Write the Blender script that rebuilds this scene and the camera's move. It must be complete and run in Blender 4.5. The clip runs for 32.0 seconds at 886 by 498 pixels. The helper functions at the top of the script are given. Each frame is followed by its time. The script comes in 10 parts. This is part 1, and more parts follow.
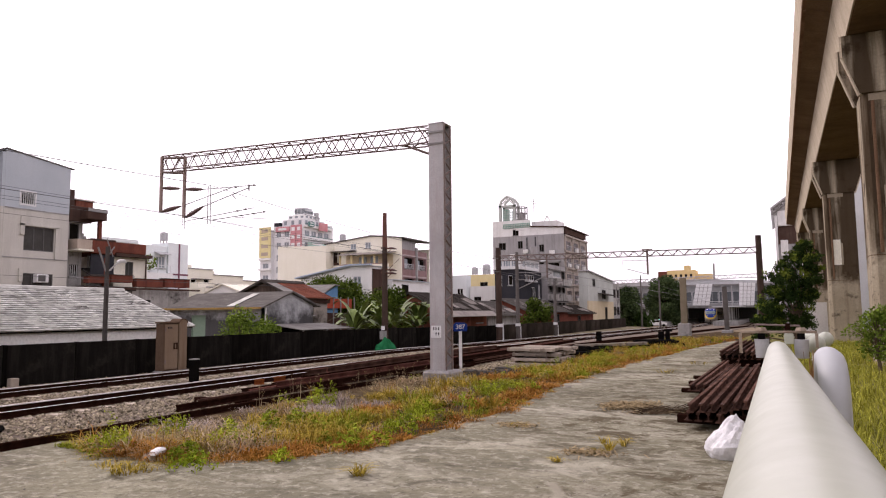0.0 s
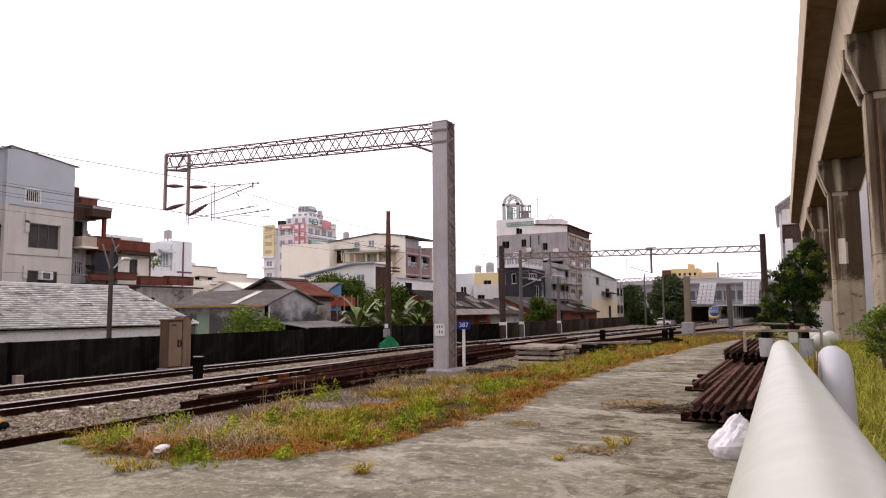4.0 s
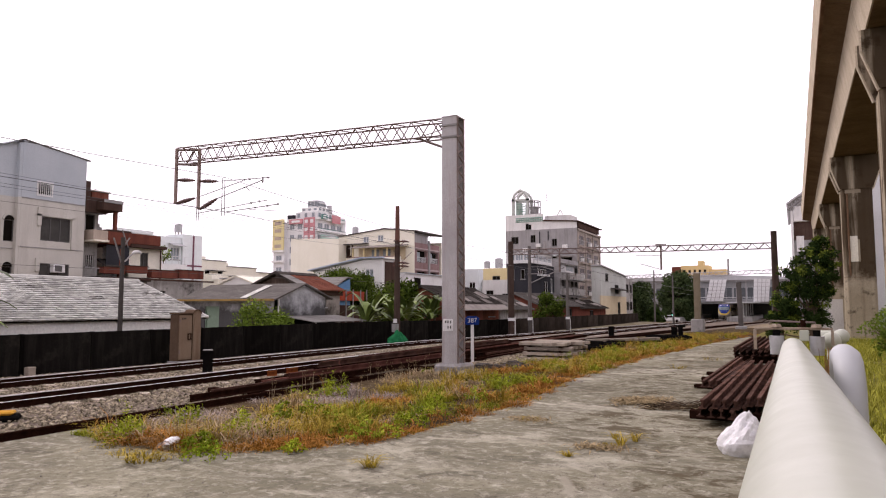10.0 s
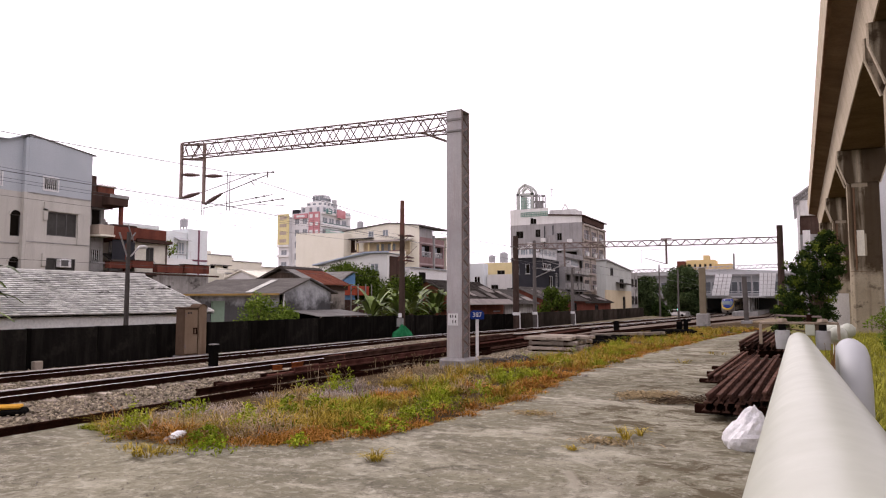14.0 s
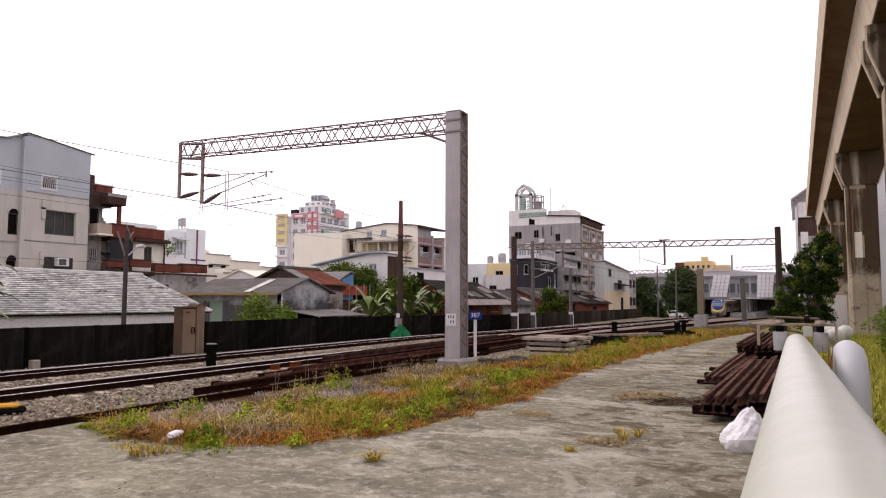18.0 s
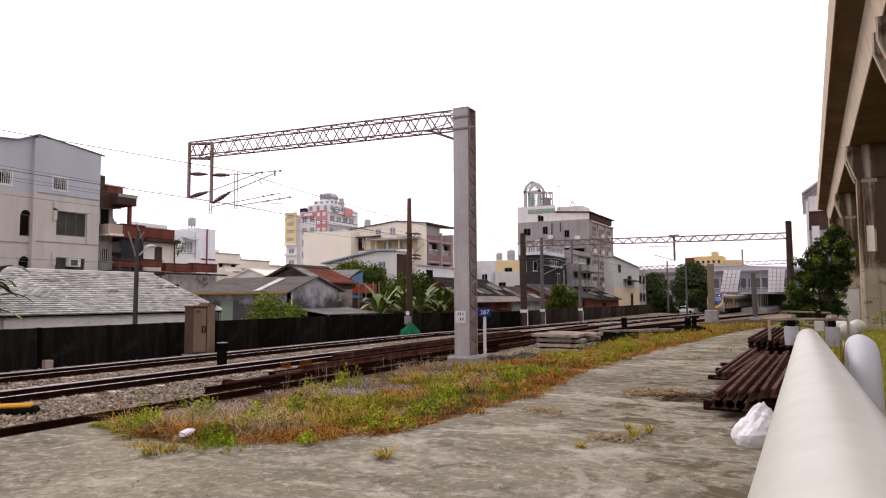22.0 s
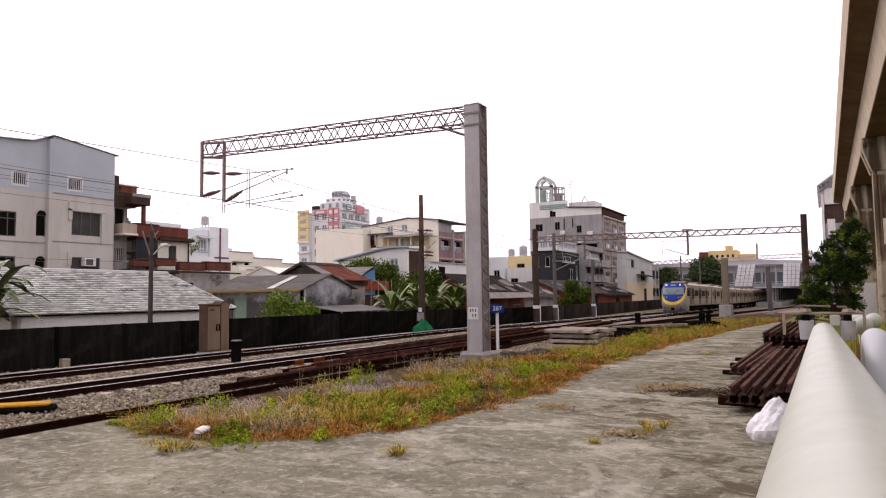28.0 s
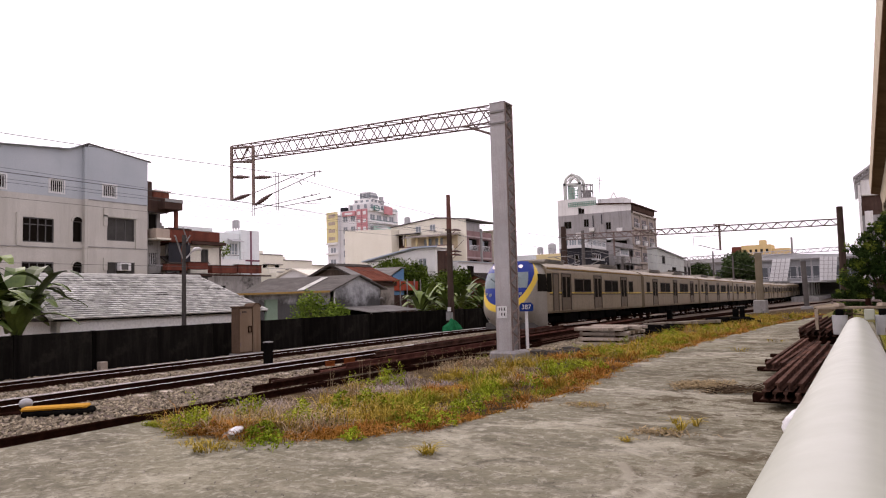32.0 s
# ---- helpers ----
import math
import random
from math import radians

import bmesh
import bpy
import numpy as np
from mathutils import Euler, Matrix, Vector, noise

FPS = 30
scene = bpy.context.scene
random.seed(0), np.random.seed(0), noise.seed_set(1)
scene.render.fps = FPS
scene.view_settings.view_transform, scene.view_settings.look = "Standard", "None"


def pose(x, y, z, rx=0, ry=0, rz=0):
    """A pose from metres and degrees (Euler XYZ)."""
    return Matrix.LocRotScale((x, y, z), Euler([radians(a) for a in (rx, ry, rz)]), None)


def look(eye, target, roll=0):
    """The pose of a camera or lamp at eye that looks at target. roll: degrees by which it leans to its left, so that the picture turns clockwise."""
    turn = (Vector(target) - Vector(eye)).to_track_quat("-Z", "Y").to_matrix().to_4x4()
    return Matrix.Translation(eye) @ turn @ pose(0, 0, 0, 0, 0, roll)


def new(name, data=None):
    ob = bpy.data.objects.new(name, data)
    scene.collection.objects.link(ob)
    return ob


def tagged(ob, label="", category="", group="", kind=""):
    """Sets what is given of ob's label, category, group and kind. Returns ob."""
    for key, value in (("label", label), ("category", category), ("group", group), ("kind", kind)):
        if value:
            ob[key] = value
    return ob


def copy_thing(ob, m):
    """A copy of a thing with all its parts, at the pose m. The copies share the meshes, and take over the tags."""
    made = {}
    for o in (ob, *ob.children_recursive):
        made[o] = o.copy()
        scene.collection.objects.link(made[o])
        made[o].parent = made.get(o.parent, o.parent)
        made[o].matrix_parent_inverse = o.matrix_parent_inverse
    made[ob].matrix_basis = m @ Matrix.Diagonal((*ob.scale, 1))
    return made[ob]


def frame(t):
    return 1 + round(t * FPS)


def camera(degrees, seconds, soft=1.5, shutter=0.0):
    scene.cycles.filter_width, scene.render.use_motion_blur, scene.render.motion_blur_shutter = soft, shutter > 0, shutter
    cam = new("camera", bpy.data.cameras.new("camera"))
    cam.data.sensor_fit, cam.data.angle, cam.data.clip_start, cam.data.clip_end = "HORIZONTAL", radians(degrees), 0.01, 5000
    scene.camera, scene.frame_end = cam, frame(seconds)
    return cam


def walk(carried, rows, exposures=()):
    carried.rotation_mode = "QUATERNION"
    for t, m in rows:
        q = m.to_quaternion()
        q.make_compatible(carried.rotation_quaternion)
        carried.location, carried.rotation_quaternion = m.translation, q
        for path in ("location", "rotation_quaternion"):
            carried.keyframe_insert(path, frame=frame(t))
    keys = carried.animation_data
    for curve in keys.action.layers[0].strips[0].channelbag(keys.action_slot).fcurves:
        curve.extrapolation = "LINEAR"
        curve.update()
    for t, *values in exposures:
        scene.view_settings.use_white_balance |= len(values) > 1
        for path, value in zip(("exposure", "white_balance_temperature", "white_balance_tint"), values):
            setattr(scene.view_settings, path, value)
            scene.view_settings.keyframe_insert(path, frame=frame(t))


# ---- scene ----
EXPOSURE = 0.0
cam = camera(65.45, 32.0, soft=1.15)
EYE = (0.0, 0.0, 2.1)


def sway(t):
    # the hand drifts a few millimetres, then two centimetres to the right at the end
    return float(np.interp(t, (0, 10, 20, 24, 28, 30, 31, 31.5, 32), (0, -0.003, -0.004, 0.001, 0.002, 0.004, 0.006, 0.012, 0.026)))


# seconds, then the camera's tilt, lean and heading in degrees
PATH = [
    (0, 95.288, 0.565, 25.989), (0.5, 95.304, 0.650, 25.907), (1, 95.312, 0.591, 26.032),
    (1.5, 95.363, 0.506, 25.950), (2, 95.297, 0.637, 26.085), (2.5, 95.190, 0.682, 26.262),
    (3, 95.152, 0.543, 26.279), (3.5, 95.130, 0.430, 26.255), (5.5, 95.125, 0.499, 26.340),
    (6, 95.042, 0.360, 26.362), (6.5, 94.963, 0.267, 26.450), (7, 94.971, 0.347, 26.520),
    (7.5, 94.985, 0.393, 26.596), (8, 95.004, 0.290, 26.677), (8.5, 94.964, 0.194, 26.770),
    (9, 94.903, 0.086, 26.819), (9.5, 94.865, 0.119, 26.875), (10, 94.745, 0.039, 26.985),
    (10.5, 94.648, -0.079, 27.016), (11, 94.523, -0.116, 27.136), (11.5, 94.420, -0.134, 27.152),
    (12, 94.420, 0.017, 27.197), (12.5, 94.404, 0.075, 27.349), (13, 94.343, 0.021, 27.402),
    (13.5, 94.250, 0.093, 27.417), (14, 94.287, 0.051, 27.386), (14.5, 94.277, 0.121, 27.529),
    (16.5, 94.417, -0.153, 27.292), (17, 94.375, -0.182, 27.166), (17.5, 94.304, -0.262, 27.194),
    (18, 94.311, -0.154, 27.234), (18.5, 94.297, -0.212, 27.299), (19, 94.297, -0.251, 27.182),
    (19.5, 94.297, -0.195, 27.222), (20, 94.265, -0.092, 27.324), (20.5, 94.163, -0.059, 27.507),
    (21, 94.124, -0.006, 27.663), (21.5, 94.114, 0.137, 27.821), (22, 94.090, 0.296, 28.007),
    (22.5, 94.009, 0.186, 28.231), (23, 93.953, 0.261, 28.435), (23.5, 93.961, 0.430, 28.580),
    (24, 93.964, 0.539, 28.730), (24.5, 94.061, 0.496, 28.725), (25, 94.106, 0.388, 28.599),
    (25.5, 94.028, 0.368, 28.602), (27.5, 93.794, 0.601, 29.037), (28, 93.812, 0.710, 29.041),
    (28.5, 93.779, 0.829, 29.165), (29, 93.737, 0.815, 29.321), (29.5, 93.756, 0.900, 29.422),
    (30, 93.727, 0.814, 29.523), (30.5, 93.750, 0.863, 29.399), (31, 93.941, 0.633, 29.161),
    (31.5, 93.975, 1.021, 29.380), (31.6, 93.958, 1.069, 29.589), (31.7, 93.941, 1.117, 29.797),
    (31.8, 93.897, 1.248, 30.358), (31.9, 93.849, 1.393, 30.983), (32, 93.813, 1.505, 31.461),
]
walk(cam, [(t, pose(sway(t), EYE[1], EYE[2], rx, ry, rz)) for t, rx, ry, rz in PATH], exposures=[(0.0, EXPOSURE - 0.01, 6520, 24), (12.0, EXPOSURE - 0.04, 6520, 24), (32.0, EXPOSURE - 0.09, 6520, 24)])


# ---- world and light ----
SUN_EL, SUN_AZ = 38.0, -75.0          # degrees; azimuth from +Y towards +X
world = bpy.data.worlds.new("sky")
scene.world = world
world.use_nodes = True
wn, wl = world.node_tree.nodes, world.node_tree.links
wn.clear()
sky = wn.new("ShaderNodeTexSky")
sky.sky_type, sky.sun_disc = "NISHITA", False
sky.sun_elevation, sky.sun_rotation = radians(SUN_EL), radians(SUN_AZ)
sky.air_density, sky.dust_density, sky.ozone_density = 1.0, 6.0, 1.0
pale = wn.new("ShaderNodeHueSaturation")
pale.inputs["Saturation"].default_value = 0.18
back = wn.new("ShaderNodeBackground")
back.inputs["Strength"].default_value = 0.13
wout = wn.new("ShaderNodeOutputWorld")
wl.new(sky.outputs["Color"], pale.inputs["Color"])
cloud = wn.new("ShaderNodeMix")               # an even bright overcast before the clear sky
cloud.data_type = "RGBA"
cloud.inputs[0].default_value = 0.86
cloud.inputs[7].default_value = (12.2, 11.8, 12.1, 1)
wl.new(pale.outputs["Color"], cloud.inputs[6])
wl.new(cloud.outputs[2], back.inputs["Color"])
wl.new(back.outputs["Background"], wout.inputs["Surface"])

sun_data = bpy.data.lights.new("sun", "SUN")
sun_data.energy, sun_data.angle, sun_data.color = 1.2, radians(14), (1.0, 0.93, 0.84)
sun = new("sun", sun_data)
sd = Vector((math.sin(radians(SUN_AZ)) * math.cos(radians(SUN_EL)), math.cos(radians(SUN_AZ)) * math.cos(radians(SUN_EL)), math.sin(radians(SUN_EL))))
sun.matrix_world = look(sd * 100, (0, 0, 0))


# ---- materials ----
def surface(name, a, b, scale=3.0, rough=0.8, metal=0.0, bump=0.15, fine=40.0, streak=0.0, streak_col=(0.05, 0.045, 0.04),
            island=0.0, random_tint=0.0, spec=0.5, squash=(1, 1, 1), swirl=0.0, swirl_col=(0.4, 0.37, 0.32), speck=0.0, speck_col=(0.1, 0.05, 0.03), speck_scale=1.2, streak_scale=(1.6, 1.6, 0.12), streak_range=(0.48, 0.72), swirl_scale=0.9, swirl_warp=1.8, grain=0.62):
    """Colour between a and b by a broad and a fine noise, with relief, run-down stains and specks."""
    m = bpy.data.materials.new(name)
    m.use_nodes = True
    n, l = m.node_tree.nodes, m.node_tree.links
    bsdf = n["Principled BSDF"]
    tc = n.new("ShaderNodeTexCoord")
    mp = n.new("ShaderNodeMapping")
    mp.inputs["Scale"].default_value = squash
    l.new(tc.outputs["Object"], mp.inputs["Vector"])
    vec = mp.outputs["Vector"]

    def noise_tex(sc, detail=6.0, v=vec, rgh=0.6):
        t = n.new("ShaderNodeTexNoise")
        t.inputs["Scale"].default_value, t.inputs["Detail"].default_value, t.inputs["Roughness"].default_value = sc, detail, rgh
        l.new(v, t.inputs["Vector"])
        return t

    def mix(fac, c1, c2, kind="MIX"):
        x = n.new("ShaderNodeMix")
        x.data_type, x.blend_type = "RGBA", kind
        for sock, val in ((x.inputs[0], fac), (x.inputs[6], c1), (x.inputs[7], c2)):
            if isinstance(val, bpy.types.NodeSocket):
                l.new(val, sock)
            else:
                sock.default_value = val if isinstance(val, float) else (*val, 1)
        return x.outputs[2]

    def ramp(src, lo, hi):
        r = n.new("ShaderNodeMapRange")
        r.inputs["From Min"].default_value, r.inputs["From Max"].default_value = lo, hi
        l.new(src, r.inputs["Value"])
        return r.outputs["Result"]

    broad, small = noise_tex(scale), noise_tex(fine, 4.0)
    col = mix(ramp(broad.outputs["Fac"], 0.32, 0.68), a, b)
    mid = [(p + q) / 2 for p, q in zip(a, b)]
    col = mix(ramp(small.outputs["Fac"], 0.3, 0.95), col, [c * grain for c in mid])
    if streak:
        m2 = n.new("ShaderNodeMapping")
        m2.inputs["Scale"].default_value = streak_scale
        l.new(tc.outputs["Object"], m2.inputs["Vector"])
        st = noise_tex(1.3, 5.0, m2.outputs["Vector"], 0.65)
        sf = n.new("ShaderNodeMath")
        sf.operation = "MULTIPLY"
        sf.inputs[1].default_value = streak
        l.new(ramp(st.outputs["Fac"], *streak_range), sf.inputs[0])
        col = mix(sf.outputs[0], col, streak_col)
    if swirl:
        sw = noise_tex(swirl_scale, 8.0, vec, 0.68)
        sw.inputs["Distortion"].default_value = swirl_warp
        sf = n.new("ShaderNodeMath")
        sf.operation = "MULTIPLY"
        sf.inputs[1].default_value = swirl
        l.new(ramp(sw.outputs["Fac"], 0.5, 0.68), sf.inputs[0])
        col = mix(sf.outputs[0], col, swirl_col)
    if speck:
        sp = noise_tex(speck_scale, 7.0, vec, 0.7)
        sf = n.new("ShaderNodeMath")
        sf.operation = "MULTIPLY"
        sf.inputs[1].default_value = speck
        l.new(ramp(sp.outputs["Fac"], 0.55, 0.66), sf.inputs[0])
        col = mix(sf.outputs[0], col, speck_col)
    if island or random_tint:
        src = n.new("ShaderNodeNewGeometry").outputs["Random Per Island"] if island else n.new("ShaderNodeObjectInfo").outputs["Random"]
        k = island or random_tint
        r = n.new("ShaderNodeMapRange")
        r.inputs["To Min"].default_value, r.inputs["To Max"].default_value = 1 - k, 1 + k
        l.new(src, r.inputs["Value"])
        hs = n.new("ShaderNodeHueSaturation")
        l.new(r.outputs["Result"], hs.inputs["Value"])
        l.new(col, hs.inputs["Color"])
        col = hs.outputs["Color"]
    l.new(col, bsdf.inputs["Base Color"])
    rr = n.new("ShaderNodeMapRange")
    rr.inputs["To Min"].default_value, rr.inputs["To Max"].default_value = max(0.02, rough - 0.12), min(1, rough + 0.1)
    l.new(small.outputs["Fac"], rr.inputs["Value"])
    l.new(rr.outputs["Result"], bsdf.inputs["Roughness"])
    bsdf.inputs["Metallic"].default_value = metal
    bsdf.inputs["Specular IOR Level"].default_value = spec if rough < 0.7 else spec * 0.03
    if bump:
        bp = n.new("ShaderNodeBump")
        bp.inputs["Strength"].default_value, bp.inputs["Distance"].default_value = min(1, bump * 2), 0.02
        l.new(small.outputs["Fac"], bp.inputs["Height"])
        l.new(bp.outputs["Normal"], bsdf.inputs["Normal"])
    return m


def yard_mat(name):
    """Worn concrete: broad grey-brown fields, pale scuffs drawn out along X, dark damp stains, pits and grit."""
    m = surface(name, (0.15, 0.139, 0.096), (0.3, 0.281, 0.202), 0.3, 0.95, fine=9.0, bump=0.0)
    n, l = m.node_tree.nodes, m.node_tree.links
    bsdf = n["Principled BSDF"]
    col = bsdf.inputs["Base Color"].links[0].from_socket
    tc = n.new("ShaderNodeTexCoord")

    def layer(col, squash, scale, detail, rgh, lo, hi, amount, paint, warp=0.4):
        mp = n.new("ShaderNodeMapping")
        mp.inputs["Scale"].default_value = squash
        l.new(tc.outputs["Object"], mp.inputs["Vector"])
        t = n.new("ShaderNodeTexNoise")
        t.inputs["Scale"].default_value, t.inputs["Detail"].default_value, t.inputs["Roughness"].default_value, t.inputs["Distortion"].default_value = scale, detail, rgh, warp
        l.new(mp.outputs["Vector"], t.inputs["Vector"])
        r = n.new("ShaderNodeMapRange")
        r.inputs["From Min"].default_value, r.inputs["From Max"].default_value, r.inputs["To Max"].default_value = lo, hi, amount
        l.new(t.outputs["Fac"], r.inputs["Value"])
        x = n.new("ShaderNodeMix")
        x.data_type = "RGBA"
        l.new(r.outputs["Result"], x.inputs[0])
        l.new(col, x.inputs[6])
        x.inputs[7].default_value = (*paint, 1)
        return x.outputs[2], t
    col, _ = layer(col, (1, 1.2, 1), 0.22, 4, 0.6, 0.5, 0.66, 0.6, (0.12, 0.109, 0.083))
    col, _ = layer(col, (0.8, 1.0, 1), 0.42, 8, 0.66, 0.52, 0.68, 0.65, (0.47, 0.445, 0.355), 0.8)
    col, _ = layer(col, (0.9, 1.1, 1), 1.3, 9, 0.7, 0.54, 0.66, 0.42, (0.47, 0.445, 0.35), 1.2)
    col, _ = layer(col, (0.45, 1.3, 1), 0.7, 9, 0.68, 0.55, 0.66, 0.5, (0.53, 0.5, 0.4), 1.2)
    col, worn = layer(col, (0.95, 1.1, 1), 1.5, 9, 0.74, 0.53, 0.63, 0.75, (0.095, 0.085, 0.062), 0.8)
    col, _ = layer(col, (0.3, 1.25, 1), 0.6, 9, 0.7, 0.52, 0.62, 0.42, (0.11, 0.102, 0.078), 0.9)
    col, _ = layer(col, (1, 1, 1), 5.5, 8, 0.74, 0.51, 0.66, 0.68, (0.47, 0.45, 0.365))
    col, grit = layer(col, (1, 1, 1), 13.0, 8, 0.8, 0.54, 0.63, 0.6, (0.07, 0.06, 0.045))

    def arc(col, cx, cy, radius, width, amount, paint, x0=-30.0):
        """A curved tyre scuff, broken up by the grit."""
        d = n.new("ShaderNodeVectorMath")
        d.operation = "DISTANCE"
        d.inputs[1].default_value = (cx, cy, 0)
        l.new(tc.outputs["Object"], d.inputs[0])
        sb, ab = n.new("ShaderNodeMath"), n.new("ShaderNodeMath")
        sb.operation, ab.operation = "SUBTRACT", "ABSOLUTE"
        sb.inputs[1].default_value = radius
        l.new(d.outputs["Value"], sb.inputs[0])
        l.new(sb.outputs[0], ab.inputs[0])
        r = n.new("ShaderNodeMapRange")
        r.inputs["From Min"].default_value, r.inputs["From Max"].default_value, r.inputs["To Min"].default_value, r.inputs["To Max"].default_value = width * 0.4, width, amount, 0.0
        l.new(ab.outputs[0], r.inputs["Value"])
        k = n.new("ShaderNodeMath")
        k.operation, k.use_clamp = "MULTIPLY", True
        l.new(r.outputs["Result"], k.inputs[0])
        g = n.new("ShaderNodeMapRange")
        g.inputs["From Min"].default_value, g.inputs["From Max"].default_value = 0.49, 0.57
        l.new(worn.outputs["Fac"], g.inputs["Value"])
        side, sx, part_of = n.new("ShaderNodeMapRange"), n.new("ShaderNodeSeparateXYZ"), n.new("ShaderNodeMath")
        l.new(tc.outputs["Object"], sx.inputs[0])
        l.new(sx.outputs["X"], side.inputs["Value"])
        side.inputs["From Min"].default_value, side.inputs["From Max"].default_value = x0, x0 + 0.8
        part_of.operation = "MULTIPLY"
        l.new(g.outputs["Result"], part_of.inputs[0])
        l.new(side.outputs["Result"], part_of.inputs[1])
        l.new(part_of.outputs[0], k.inputs[1])
        x = n.new("ShaderNodeMix")
        x.data_type = "RGBA"
        l.new(k.outputs[0], x.inputs[0])
        l.new(col, x.inputs[6])
        x.inputs[7].default_value = (*paint, 1)
        return x.outputs[2]
    for cx, cy, radius, width, x0 in ((-4.6, 7.2, 2.72, 0.24, -3.4), (-4.6, 7.2, 2.3, 0.1, -3.2), (-4.6, 7.2, 3.0, 0.08, -3.2), (-5.2, 0.0, 14.45, 0.28, -6.2), (-5.2, 0.0, 13.8, 0.14, -5.0), (-4.0, 2.0, 13.4, 0.16, -4.6)):
        col = arc(col, cx, cy, radius, width, 0.85, (0.56, 0.53, 0.43), x0)
    for cx, cy, radius in ((-2.0, 13.0, 3.6), (-2.4, 18.5, 4.0), (-1.0, 8.5, 2.2), (-2.4, 24.0, 4.4), (-2.4, 30.0, 5.0), (-2.2, 38.0, 7.0)):
        col = arc(col, cx, cy, 0.0, radius, 1.0, (0.105, 0.088, 0.057))
    l.new(col, bsdf.inputs["Base Color"])
    bp = n.new("ShaderNodeBump")
    bp.inputs["Strength"].default_value, bp.inputs["Distance"].default_value = 0.5, 0.02
    l.new(grit.outputs["Fac"], bp.inputs["Height"])
    l.new(bp.outputs["Normal"], bsdf.inputs["Normal"])
    return m


def damp_mat(name, pale, dark, z0, z1):
    """Plaster blackened by rising damp up to a ragged line between the heights z0 and z1."""
    m = surface(name, pale, [c * 1.25 for c in pale], 0.5, 0.92, fine=12, streak=0.35, streak_col=(0.2, 0.185, 0.17))
    n, l = m.node_tree.nodes, m.node_tree.links
    bsdf = n["Principled BSDF"]
    col = bsdf.inputs["Base Color"].links[0].from_socket
    tc, sep, nz = n.new("ShaderNodeTexCoord"), n.new("ShaderNodeSeparateXYZ"), n.new("ShaderNodeTexNoise")
    l.new(tc.outputs["Object"], sep.inputs[0])
    l.new(tc.outputs["Object"], nz.inputs["Vector"])
    nz.inputs["Scale"].default_value, nz.inputs["Detail"].default_value, nz.inputs["Roughness"].default_value = 0.9, 8.0, 0.7
    k, add = n.new("ShaderNodeMath"), n.new("ShaderNodeMath")
    k.operation, add.operation = "MULTIPLY", "ADD"
    k.inputs[1].default_value = -3.2
    l.new(nz.outputs["Fac"], k.inputs[0])
    l.new(sep.outputs["Z"], add.inputs[0])
    l.new(k.outputs[0], add.inputs[1])
    r = n.new("ShaderNodeMapRange")
    r.inputs["From Min"].default_value, r.inputs["From Max"].default_value, r.inputs["To Min"].default_value, r.inputs["To Max"].default_value = z0 - 1.6, z1 - 1.6, 0.9, 0.0
    l.new(add.outputs[0], r.inputs["Value"])
    x = n.new("ShaderNodeMix")
    x.data_type = "RGBA"
    l.new(r.outputs["Result"], x.inputs[0])
    l.new(col, x.inputs[6])
    x.inputs[7].default_value = (*dark, 1)
    l.new(x.outputs[2], bsdf.inputs["Base Color"])
    return m


